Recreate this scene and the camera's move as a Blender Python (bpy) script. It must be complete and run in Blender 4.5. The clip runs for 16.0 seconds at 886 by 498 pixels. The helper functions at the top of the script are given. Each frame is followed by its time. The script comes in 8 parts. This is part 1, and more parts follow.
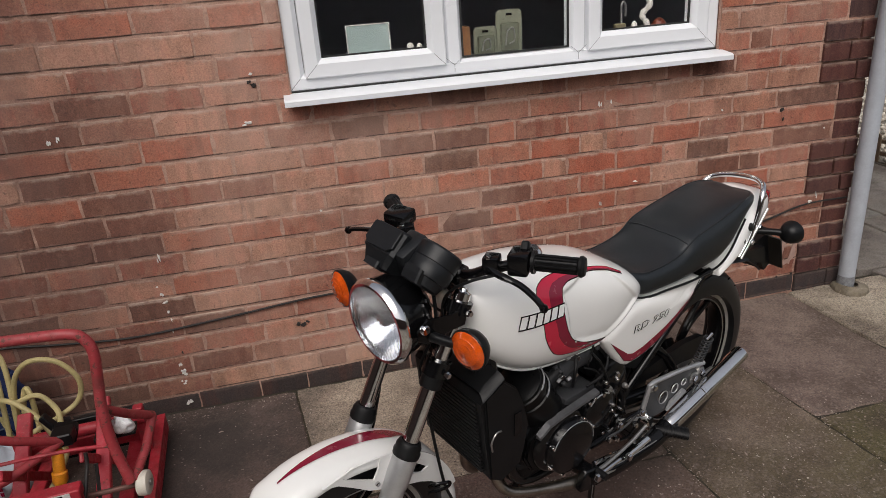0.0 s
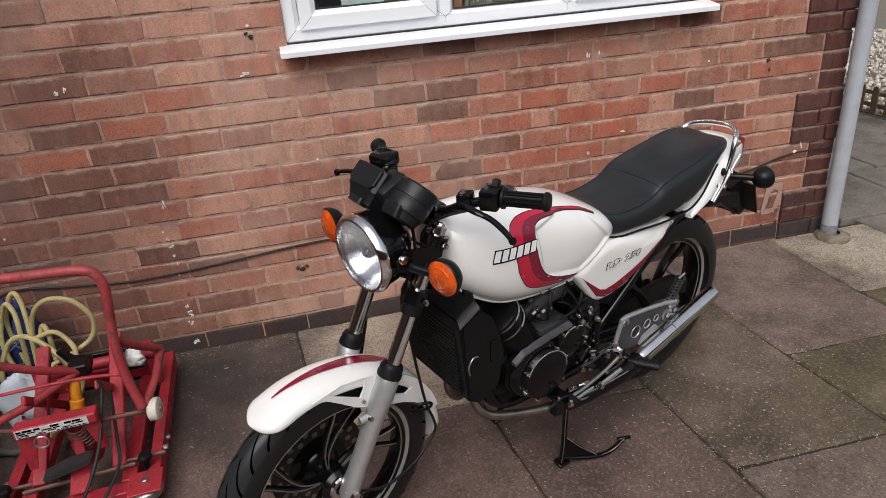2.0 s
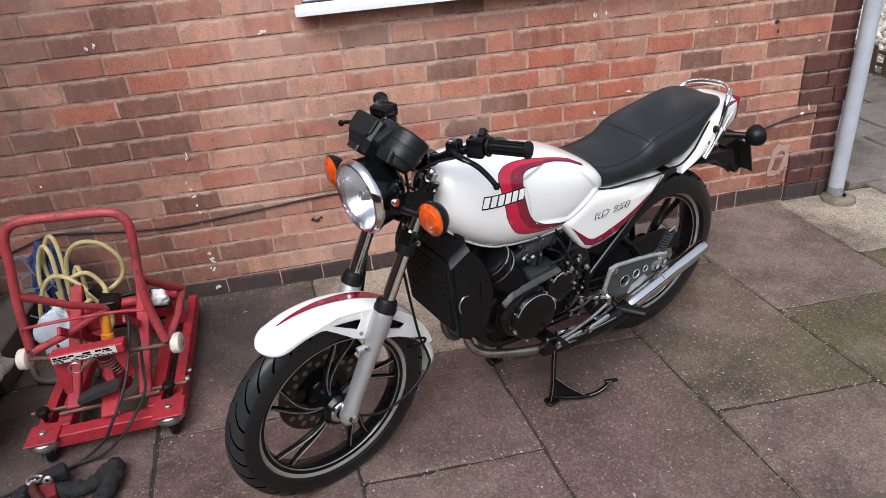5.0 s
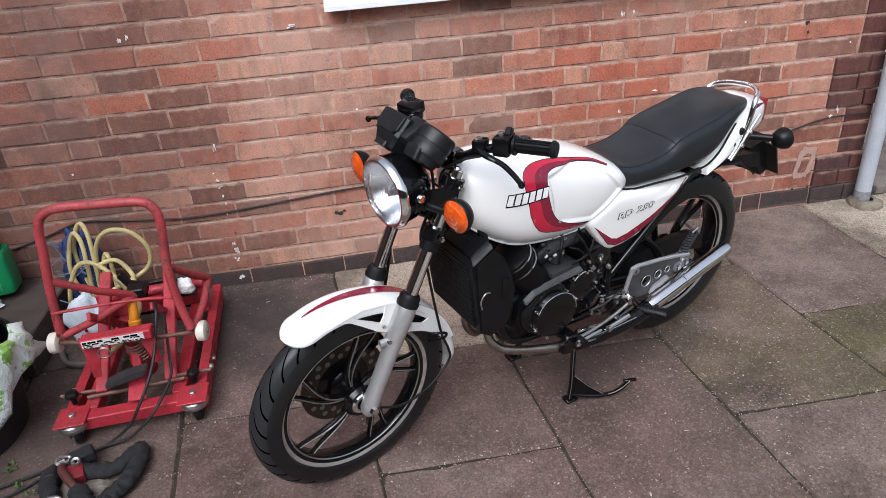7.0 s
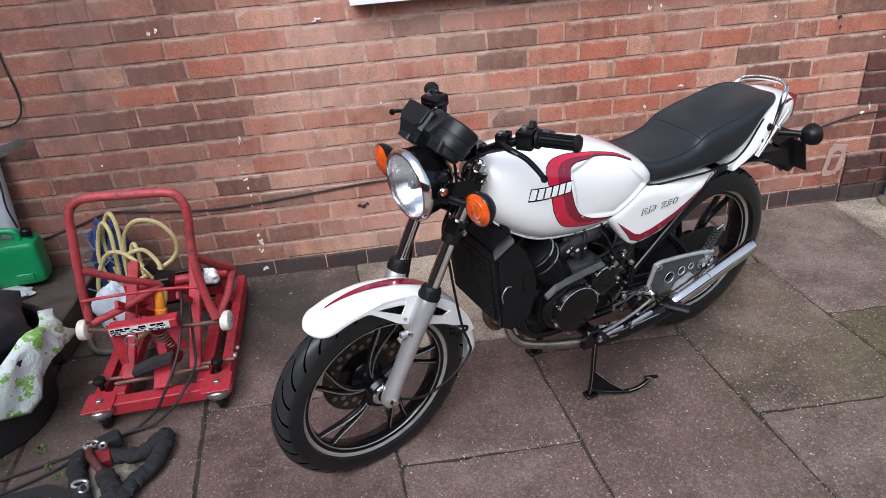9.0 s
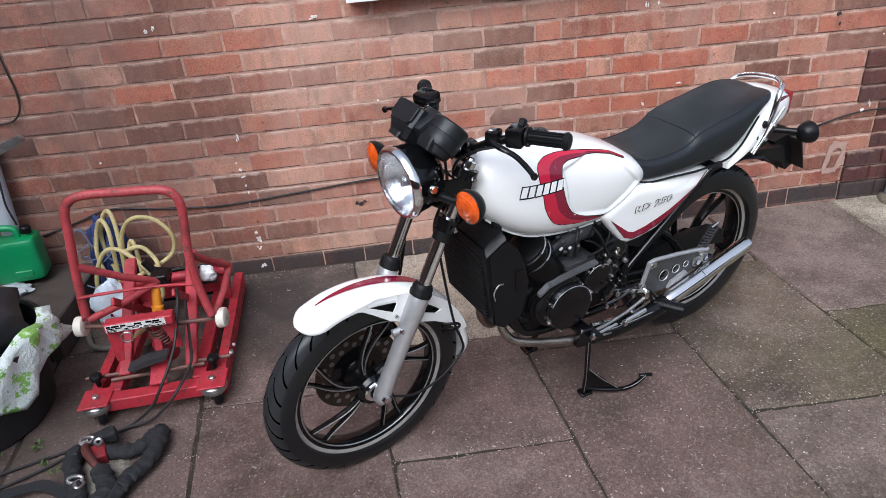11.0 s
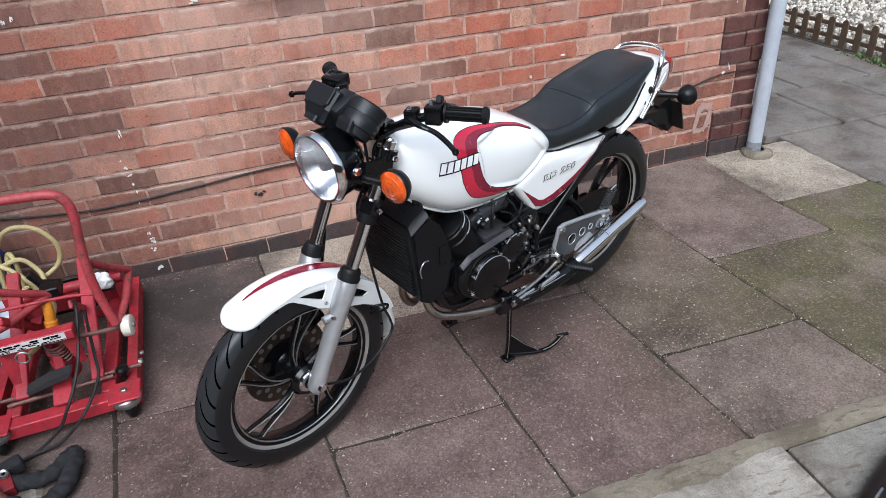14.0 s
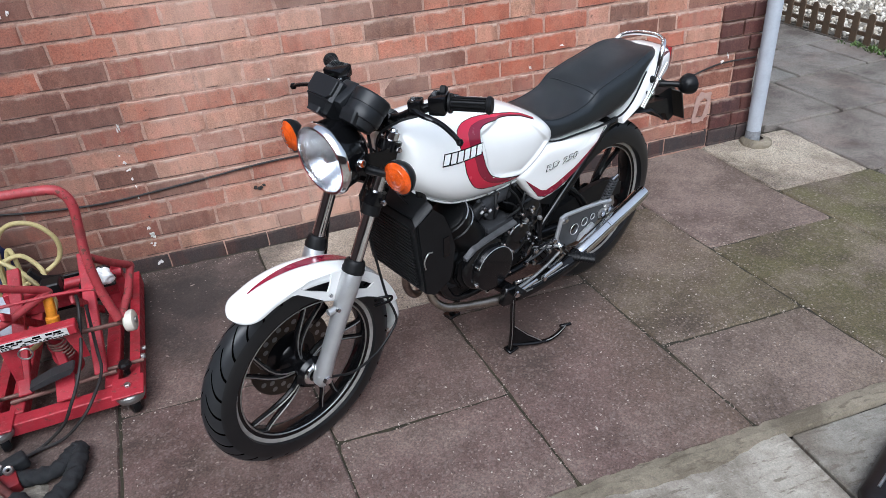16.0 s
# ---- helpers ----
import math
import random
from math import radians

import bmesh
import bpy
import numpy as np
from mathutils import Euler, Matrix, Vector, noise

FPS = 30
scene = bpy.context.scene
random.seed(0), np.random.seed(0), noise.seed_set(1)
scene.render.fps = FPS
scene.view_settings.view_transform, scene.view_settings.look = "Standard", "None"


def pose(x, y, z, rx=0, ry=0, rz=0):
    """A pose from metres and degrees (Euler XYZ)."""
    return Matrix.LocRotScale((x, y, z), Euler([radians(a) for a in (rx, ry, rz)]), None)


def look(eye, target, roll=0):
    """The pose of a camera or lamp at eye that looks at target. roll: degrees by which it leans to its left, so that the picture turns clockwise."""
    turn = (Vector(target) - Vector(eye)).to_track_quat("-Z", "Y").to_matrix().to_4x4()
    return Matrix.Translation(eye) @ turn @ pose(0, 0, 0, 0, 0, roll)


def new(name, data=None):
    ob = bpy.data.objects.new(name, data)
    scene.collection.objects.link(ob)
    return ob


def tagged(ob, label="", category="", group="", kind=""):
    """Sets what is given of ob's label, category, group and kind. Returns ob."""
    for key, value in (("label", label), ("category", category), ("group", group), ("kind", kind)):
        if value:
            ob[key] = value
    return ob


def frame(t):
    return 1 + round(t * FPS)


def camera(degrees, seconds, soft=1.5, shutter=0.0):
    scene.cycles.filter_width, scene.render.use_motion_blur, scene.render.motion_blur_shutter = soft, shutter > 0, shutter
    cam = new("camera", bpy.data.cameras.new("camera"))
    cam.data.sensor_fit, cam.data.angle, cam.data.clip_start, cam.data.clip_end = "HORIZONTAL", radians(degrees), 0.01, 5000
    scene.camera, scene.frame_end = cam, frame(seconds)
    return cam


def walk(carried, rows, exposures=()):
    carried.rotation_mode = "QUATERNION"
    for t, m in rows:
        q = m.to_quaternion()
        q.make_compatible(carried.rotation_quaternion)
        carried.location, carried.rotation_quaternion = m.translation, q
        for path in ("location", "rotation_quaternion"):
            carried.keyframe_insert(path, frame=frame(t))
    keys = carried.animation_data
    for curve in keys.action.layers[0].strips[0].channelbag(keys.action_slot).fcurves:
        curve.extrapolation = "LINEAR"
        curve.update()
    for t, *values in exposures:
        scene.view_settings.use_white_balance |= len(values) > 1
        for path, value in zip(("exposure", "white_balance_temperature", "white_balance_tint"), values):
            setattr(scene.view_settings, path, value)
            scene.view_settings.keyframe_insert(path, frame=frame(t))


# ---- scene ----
cam = camera(66.6, 16.0, soft=0.6)
EXPOSURES = [(0, -0.82, 6650, 12), (1, -0.80, 6650, 12), (2, -0.54, 6500, 12), (3.5, -0.21, 6250, 12), (6, -0.07, 6050, 12), (9, -0.05, 5850, 12), (12.5, 0.01, 5750, 9), (16, 0.05, 5650, 8)]
PATH = [
    (0, (0.553, -2.472, 1.506), (0.939, -0.652, 0.771), -4.4),
    (0.5, (0.558, -2.467, 1.507), (0.941, -0.65, 0.763), -4.4),
    (1, (0.549, -2.458, 1.492), (0.93, -0.641, 0.747), -4.2),
    (1.5, (0.521, -2.492, 1.478), (0.882, -0.712, 0.641), -4.6),
    (2, (0.587, -2.612, 1.503), (0.93, -0.832, 0.658), -4.8),
    (2.5, (0.666, -2.694, 1.499), (0.985, -0.932, 0.607), -4.7),
    (3, (0.7, -2.722, 1.505), (1.015, -0.962, 0.609), -4.6),
    (3.5, (0.676, -2.732, 1.502), (0.981, -0.976, 0.594), -4.6),
    (5.8, (0.644, -2.782, 1.507), (0.867, -1.025, 0.578), -5.0),
    (6, (0.647, -2.784, 1.515), (0.87, -1.027, 0.585), -4.8),
    (6.5, (0.682, -2.778, 1.515), (0.887, -1.023, 0.578), -4.9),
    (7, (0.631, -2.778, 1.519), (0.821, -1.023, 0.58), -4.6),
    (7.5, (0.616, -2.784, 1.517), (0.775, -1.026, 0.575), -5.0),
    (8, (0.64, -2.787, 1.52), (0.782, -1.029, 0.575), -5.0),
    (8.5, (0.647, -2.788, 1.521), (0.78, -1.029, 0.578), -4.9),
    (9, (0.631, -2.785, 1.517), (0.754, -1.028, 0.57), -4.9),
    (11.5, (0.686, -2.795, 1.515), (0.791, -1.042, 0.558), -5.1),
    (12, (0.7, -2.812, 1.514), (0.825, -1.065, 0.549), -5.0),
    (12.5, (0.685, -2.825, 1.514), (0.891, -1.093, 0.536), -4.9),
    (13, (0.669, -2.804, 1.502), (1.001, -1.105, 0.501), -4.6),
    (13.5, (0.615, -2.804, 1.529), (1.033, -1.129, 0.52), -4.5),
    (14, (0.557, -2.785, 1.523), (0.992, -1.123, 0.499), -4.7),
    (14.5, (0.555, -2.767, 1.515), (1.004, -1.112, 0.486), -4.9),
    (15, (0.542, -2.768, 1.517), (0.998, -1.119, 0.481), -4.7),
    (15.5, (0.516, -2.766, 1.518), (0.974, -1.117, 0.483), -4.8),
    (16, (0.536, -2.778, 1.518), (0.978, -1.129, 0.476), -5.1),
]
walk(cam, [(t, look(eye, target, roll)) for t, eye, target, roll in PATH], EXPOSURES)

# ---- world, sun and exposure ----
world = bpy.data.worlds.new("sky")
scene.world = world
world.use_nodes = True
wn = world.node_tree.nodes
sky = wn.new("ShaderNodeTexSky")
sky.sky_type, sky.sun_disc = "NISHITA", False
sky.sun_elevation, sky.sun_rotation = radians(50), radians(202)
sky.air_density, sky.dust_density, sky.ozone_density = 1.0, 4.0, 1.0
wn["Background"].inputs["Strength"].default_value = 0.198
cloud = wn.new("ShaderNodeHueSaturation")
cloud.inputs["Saturation"].default_value = 0.45
world.node_tree.links.new(sky.outputs["Color"], cloud.inputs["Color"])
world.node_tree.links.new(cloud.outputs["Color"], wn["Background"].inputs["Color"])
sun = new("sun", bpy.data.lights.new("sun", "SUN"))
sun.data.energy, sun.data.angle, sun.data.color = 2.6, radians(50), (1.0, 0.985, 0.955)
sun.matrix_world = look((-2.3, -5.6, 7.2), (0, 0, 0))


# ---- mesh helpers ----
def mesh_ob(name, bm, material, smooth=False):
    bmesh.ops.recalc_face_normals(bm, faces=bm.faces[:])
    me = bpy.data.meshes.new(name)
    bm.to_mesh(me)
    bm.free()
    if smooth:
        for p in me.polygons:
            p.use_smooth = True
    if material:
        me.materials.append(material)
    return me


def part(name, bm, material, parent=None, label="", smooth=False, sharp=35):
    """Links a bmesh as one mesh object under a thing or a part."""
    me = mesh_ob(name, bm, material, smooth)
    if smooth:
        me.set_sharp_from_angle(angle=radians(sharp))
    ob = new(name, me)
    if parent:
        ob.parent = parent
    if label:
        ob["label"] = label
    return ob


def empty(name, m=None):
    ob = new(name)
    ob.empty_display_size = 0.05
    if m:
        ob.matrix_world = m
    return ob


def add_box(bm, lo, hi, bevel=0.0, m=None, seg=1):
    c = [(a + b) / 2 for a, b in zip(lo, hi)]
    s = [abs(b - a) for a, b in zip(lo, hi)]
    r = bmesh.ops.create_cube(bm, size=1, matrix=Matrix.LocRotScale(c, None, s))
    vs = r["verts"]
    if bevel:
        es = list({e for v in vs for e in v.link_edges})
        r = bmesh.ops.bevel(bm, geom=es, offset=bevel, segments=seg, affect="EDGES", profile=0.5)
        vs = list({v for f in r["faces"] for v in f.verts} | {v for v in vs if v.is_valid})
        vs = connected(vs)
    if m:
        bmesh.ops.transform(bm, matrix=m, verts=vs)
    return bm


def connected(vs):
    seen, todo = set(vs), list(vs)
    while todo:
        v = todo.pop()
        for e in v.link_edges:
            w = e.other_vert(v)
            if w not in seen:
                seen.add(w)
                todo.append(w)
    return list(seen)


def boxm(lo, hi, bevel=0.0, m=None, seg=1):
    return add_box(bmesh.new(), lo, hi, bevel, m, seg)


def smooth_path(pts, n=6):
    """A Catmull-Rom line through the points."""
    p = [Vector(q) for q in pts]
    p = [p[0] * 2 - p[1]] + p + [p[-1] * 2 - p[-2]]
    out = []
    for i in range(1, len(p) - 2):
        for j in range(n):
            t = j / n
            a, b, c, d = p[i - 1], p[i], p[i + 1], p[i + 2]
            out.append(0.5 * ((2 * b) + (c - a) * t + (2 * a - 5 * b + 4 * c - d) * t * t + (3 * b - a - 3 * c + d) * t ** 3))
    out.append(p[-2].copy())
    return out


def add_tube(bm, pts, r, sides=10, caps=True, flat=1.0):
    """A tube along the points; r is one radius or one for each point."""
    pts = [Vector(p) for p in pts]
    n = len(pts)
    rs = [r] * n if isinstance(r, (int, float)) else list(r)
    rings, ref = [], None
    for i, p in enumerate(pts):
        d = (pts[min(i + 1, n - 1)] - pts[max(i - 1, 0)]).normalized()
        if ref is None:
            ref = d.orthogonal().normalized() if abs(d.z) > 0.95 else d.cross(Vector((0, 0, 1))).normalized()
        ref = (ref - d * ref.dot(d)).normalized()
        o = d.cross(ref)
        rings.append([bm.verts.new(p + rs[i] * (math.cos(a) * ref + flat * math.sin(a) * o)) for a in (2 * math.pi * k / sides for k in range(sides))])
    for a, b in zip(rings, rings[1:]):
        for k in range(sides):
            bm.faces.new((a[k], a[(k + 1) % sides], b[(k + 1) % sides], b[k]))
    if caps:
        bm.faces.new(rings[0][::-1])
        bm.faces.new(rings[-1])
    return bm


def tube(pts, r, sides=10, caps=True, flat=1.0):
    return add_tube(bmesh.new(), pts, r, sides, caps, flat)


def add_lathe(bm, profile, m=None, n=32, closed=False):
    """Turns a profile of (radius, along) about the local z axis, then places it by m."""
    rings = []
    for k in range(n):
        a = 2 * math.pi * k / n
        rings.append([bm.verts.new((r * math.cos(a), r * math.sin(a), h)) for r, h in profile])
    for k in range(n):
        a, b = rings[k], rings[(k + 1) % n]
        for i in range(len(profile) - (0 if closed else 1)):
            j = (i + 1) % len(profile)
            bm.faces.new((a[i], b[i], b[j], a[j]))
    vs = [v for r in rings for v in r]
    if m:
        bmesh.ops.transform(bm, matrix=m, verts=vs)
    bmesh.ops.remove_doubles(bm, verts=vs, dist=1e-6)
    return bm


def lathe(profile, m=None, n=32, closed=False):
    return add_lathe(bmesh.new(), profile, m, n, closed)


def add_loft(bm, sections, caps=True, loop=True):
    """Joins equal rings of points, one after the other."""
    rings = [[bm.verts.new(p) for p in s] for s in sections]
    n = len(rings[0])
    for a, b in zip(rings, rings[1:]):
        for k in range(n if loop else n - 1):
            bm.faces.new((a[k], a[(k + 1) % n], b[(k + 1) % n], b[k]))
    if caps:
        bm.faces.new(rings[0][::-1])
        bm.faces.new(rings[-1])
    return bm


def loft(sections, caps=True, loop=True):
    return add_loft(bmesh.new(), sections, caps, loop)


def add_plate(bm, outline, thick, m=None, bevel=0.0):
    """An outline in the local xz plane, thickened along y by thick, centred."""
    vs = [bm.verts.new((x, thick / 2, z)) for x, z in outline]
    f = bm.faces.new(vs)
    r = bmesh.ops.extrude_face_region(bm, geom=[f])
    nv = [v for v in r["geom"] if isinstance(v, bmesh.types.BMVert)]
    bmesh.ops.translate(bm, verts=nv, vec=(0, -thick, 0))
    allv = vs + nv
    if bevel:
        es = [e for e in {e for v in allv for e in v.link_edges} if abs(e.verts[0].co.y - e.verts[1].co.y) < 1e-6]
        bmesh.ops.bevel(bm, geom=es, offset=bevel, segments=2, affect="EDGES")
        allv = connected([v for v in allv if v.is_valid] or bm.verts[-4:])
    if m:
        bmesh.ops.transform(bm, matrix=m, verts=allv)
    return bm


def plate(outline, thick, m=None, bevel=0.0):
    return add_plate(bmesh.new(), outline, thick, m, bevel)


def along(a, b):
    """The pose at a whose z axis points to b."""
    a, b = Vector(a), Vector(b)
    return Matrix.Translation(a) @ (b - a).to_track_quat("Z", "Y").to_matrix().to_4x4()


def text_bm(s, size, extrude=0.0005, shear=0.0, offset=0.0):
    cu = bpy.data.curves.new("t", "FONT")
    cu.body, cu.size, cu.extrude, cu.shear, cu.align_x, cu.align_y = s, size, extrude, shear, "CENTER", "CENTER"
    cu.offset, cu.space_character = offset, 1.10
    ob = bpy.data.objects.new("t", cu)
    scene.collection.objects.link(ob)
    me = bpy.data.meshes.new_from_object(ob.evaluated_get(bpy.context.evaluated_depsgraph_get()))
    bm = bmesh.new()
    bm.from_mesh(me)
    bpy.data.objects.remove(ob)
    bpy.data.curves.remove(cu)
    bpy.data.meshes.remove(me)
    return bm


# ---- materials ----
class Nodes:
    """Short ways to a node tree."""

    def __init__(self, name):
        self.mat = bpy.data.materials.new(name)
        self.mat.use_nodes = True
        self.t = self.mat.node_tree
        self.bsdf = self.t.nodes["Principled BSDF"]
        self.co = self.n("ShaderNodeTexCoord").outputs["Object"]

    def n(self, kind, **kw):
        node = self.t.nodes.new(kind)
        for key, value in kw.items():
            sock = node.inputs[key.replace("_", " ")]
            if isinstance(value, bpy.types.NodeSocket):
                self.t.links.new(value, sock)
            else:
                sock.default_value = value
        return node

    def noise(self, scale, detail=4.0, rough=0.55, co=None):
        return self.n("ShaderNodeTexNoise", Vector=co or self.co, Scale=scale, Detail=detail, Roughness=rough).outputs["Fac"]

    def ramp(self, fac, stops):
        node = self.n("ShaderNodeValToRGB", Fac=fac)
        r = node.color_ramp
        while len(r.elements) < len(stops):
            r.elements.new(0.5)
        for e, (pos, col) in zip(r.elements, stops):
            e.position = pos
            e.color = (*col, 1) if not isinstance(col, (int, float)) else (col, col, col, 1)
        return node.outputs["Color"]

    def mix(self, fac, a, b, kind="MIX"):
        node = self.t.nodes.new("ShaderNodeMix")
        node.data_type, node.blend_type = "RGBA", kind
        for sock, value in ((node.inputs[0], fac), (node.inputs[6], a), (node.inputs[7], b)):
            if isinstance(value, bpy.types.NodeSocket):
                self.t.links.new(value, sock)
            else:
                sock.default_value = (*value, 1) if isinstance(value, tuple) else value
        return node.outputs[2]

    def bump(self, height, strength=0.3, dist=0.002):
        b = self.n("ShaderNodeBump", Height=height, Strength=strength, Distance=dist)
        self.t.links.new(b.outputs["Normal"], self.bsdf.inputs["Normal"])

    def set(self, **kw):
        for key, value in kw.items():
            sock = self.bsdf.inputs[key.replace("_", " ")]
            if isinstance(value, bpy.types.NodeSocket):
                self.t.links.new(value, sock)
            else:
                sock.default_value = (*value, 1) if isinstance(value, tuple) else value
        return self.mat


def simple(name, col, rough=0.5, metal=0.0, vary=0.25, scale=30.0, bump=0.0, bscale=200.0, coat=0.0, spec=0.5):
    """A surface of one colour with grain, faint stains and relief."""
    k = Nodes(name)
    a = k.noise(scale, 5.0)
    fine = k.noise(scale * 9, 3.0)
    both = k.mix(0.35, a, fine)
    lo = tuple(c * (1 - vary) for c in col)
    hi = tuple(min(1, c * (1 + vary)) for c in col)
    k.set(Base_Color=k.ramp(both, [(0.3, lo), (0.7, hi)]), Specular_IOR_Level=spec, Roughness=k.ramp(a, [(0.3, max(0.02, rough * 0.85)), (0.7, min(1, rough * 1.15))]), Metallic=metal, Coat_Weight=coat, Coat_Roughness=0.05)
    if bump:
        k.bump(k.noise(bscale, 4.0), bump, 0.001)
    return k.mat


def math_node(k, op, a, b=None, c=None):
    node = k.t.nodes.new("ShaderNodeMath")
    node.operation = op
    for sock, value in zip(node.inputs, (a, b, c)):
        if isinstance(value, bpy.types.NodeSocket):
            k.t.links.new(value, sock)
        elif value is not None:
            sock.default_value = value
    return node.outputs[0]


def course_height(k, geo):
    """Height above the foot of the course that a point of the wall lies in."""
    sep = k.n("ShaderNodeSeparateXYZ", Vector=geo)
    lift = k.n("ShaderNodeMapRange", Value=sep.outputs["X"], From_Min=0.4, From_Max=2.5, To_Min=0.0, To_Max=0.0465).outputs["Result"]
    below = math_node(k, "MAXIMUM", math_node(k, "DIVIDE", math_node(k, "SUBTRACT", 0.6645, sep.outputs["Z"]), math_node(k, "SUBTRACT", 0.6, lift)), 0.0)
    z = math_node(k, "SUBTRACT", sep.outputs["Z"], math_node(k, "MULTIPLY", lift, below))
    wob = math_node(k, "MULTIPLY_ADD", k.noise(18.0, 4.0, 0.65, geo), 0.006, z)
    return math_node(k, "MODULO", math_node(k, "ADD", wob, 10 * 0.0842 - 0.0645 - 0.003), 0.0842)


def open_joint(k, geo, h):
    """Open cracks under the bricks and the shade in them, painted as a broken, wandering line along the course."""
    gap = math_node(k, "SUBTRACT", h, math_node(k, "MULTIPLY", k.noise(9.0, 4.0, 0.6, geo), 0.004))
    crack = k.ramp(gap, [(0.0, 0.0), (0.0006, 1.0), (0.0040, 1.0), (0.0050, 0.0)])
    broken = k.ramp(k.noise(6.0, 4.0, 0.6, geo), [(0.44, 0.0), (0.50, 0.95)])
    return k.mix(1.0, crack, broken, "MULTIPLY")


def brick_material(name, stops, stain=0.32, smear=0.8, joined=False, dust=1.0):
    k = Nodes(name)
    rnd = k.n("ShaderNodeNewGeometry").outputs["Random Per Island"] if joined else k.n("ShaderNodeObjectInfo").outputs["Random"]
    geo = k.n("ShaderNodeNewGeometry").outputs["Position"]
    off = k.n("ShaderNodeVectorMath")
    off.operation = "ADD"
    scl = k.n("ShaderNodeVectorMath")
    scl.operation = "SCALE"
    comb = k.n("ShaderNodeCombineXYZ", X=rnd, Y=rnd, Z=rnd)
    k.t.links.new(comb.outputs[0], scl.inputs[0])
    scl.inputs["Scale"].default_value = 57.0
    k.t.links.new(k.co, off.inputs[0])
    k.t.links.new(scl.outputs[0], off.inputs[1])
    co = off.outputs[0]
    base = k.ramp(rnd, stops)
    big = k.noise(10.0, 5.0, 0.6, co)
    fine = k.noise(190.0, 5.0, 0.75, co)
    mid = k.noise(34.0, 6.0, 0.7, co)
    band = k.n("ShaderNodeMapping", Vector=co)
    band.inputs["Rotation"].default_value = (0.0, 0.10, 0.0)
    band.inputs["Scale"].default_value = (24.0, 24.0, 4.0)
    bands = k.noise(1.0, 3.0, 0.5, band.outputs[0])
    c = k.mix(k.ramp(bands, [(0.45, 0.0), (0.53, 0.8 * dust)]), base, k.mix(0.5, base, (0.42, 0.28, 0.215)))
    c = k.mix(k.ramp(k.noise(0.6, 3.0, 0.5, band.outputs[0]), [(0.56, 0.0), (0.64, 0.55)]), c, k.mix(0.6, c, (0.14, 0.075, 0.066)))
    c = k.mix(k.ramp(big, [(0.42, 0.0), (0.66, stain)]), c, k.mix(0.65, c, (0.09, 0.055, 0.05)))
    c = k.mix(k.ramp(mid, [(0.52, 0.0), (0.72, 0.55 * dust)]), c, (0.53, 0.395, 0.32))
    c = k.mix(k.ramp(k.noise(55.0, 5.0, 0.7, co), [(0.28, 0.8), (0.40, 0.0)]), c, (0.07, 0.045, 0.04))
    c = k.mix(0.8, c, k.ramp(fine, [(0.25, (0.1, 0.06, 0.05)), (0.75, (0.66, 0.46, 0.36))]), "OVERLAY")
    h = course_height(k, geo)
    lime = k.ramp(k.noise(7.0, 5.0, 0.65, geo), [(0.40, 0.0), (0.54, smear)])
    top = k.ramp(math_node(k, "MULTIPLY_ADD", k.noise(30.0, 5.0, 0.65, geo), 0.030, h), [(0.083, 0.0), (0.091, 1.0)])
    c = k.mix(k.mix(1.0, lime, top, "MULTIPLY"), c, (0.55, 0.42, 0.345))
    low = k.ramp(math_node(k, "MULTIPLY_ADD", k.noise(26.0, 5.0, 0.65, geo), 0.026, h), [(0.017, 0.95 * smear), (0.022, 0.0)])
    c = k.mix(low, c, (0.42, 0.28, 0.225))
    c = k.mix(k.ramp(k.noise(1.7, 5.0, 0.55, geo), [(0.46, 0.0), (0.66, 0.55 * dust)]), c, k.mix(0.5, c, (0.54, 0.39, 0.32)))
    c = k.mix(k.ramp(k.noise(2.3, 5.0, 0.6, geo), [(0.30, 0.6), (0.46, 0.0)]), c, k.mix(0.6, c, (0.09, 0.055, 0.05)))
    c = wall_wash(k, c, geo) if dust > 0.3 else c
    c = k.mix(open_joint(k, geo, h), c, (0.030, 0.020, 0.018))
    k.set(Base_Color=c, Roughness=0.9, Specular_IOR_Level=0.25)
    k.bump(k.mix(0.4, mid, fine), 0.9, 0.005)
    return k.mat


def wall_wash(k, c, geo):
    """Pale bloom over the middle of the wall and a darker brown towards its far end."""
    x = k.n("ShaderNodeMapRange", Value=k.n("ShaderNodeSeparateXYZ", Vector=geo).outputs["X"], From_Min=-1.5, From_Max=3.0).outputs["Result"]
    bloom = k.mix(1.0, k.ramp(x, [(0.30, 0.0), (0.42, 1.0), (0.54, 1.0), (0.70, 0.0)]), k.ramp(k.noise(2.6, 6.0, 0.65, geo), [(0.38, 0.05), (0.60, 0.6)]), "MULTIPLY")
    c = k.mix(bloom, c, k.mix(0.55, c, (0.60, 0.43, 0.35)))
    dark_end = k.mix(1.0, k.ramp(x, [(0.24, 1.0), (0.39, 0.0)]), k.ramp(k.noise(3.2, 6.0, 0.65, geo), [(0.34, 0.15), (0.54, 0.9)]), "MULTIPLY")
    return k.mix(dark_end, c, k.mix(0.7, c, (0.13, 0.080, 0.068)))


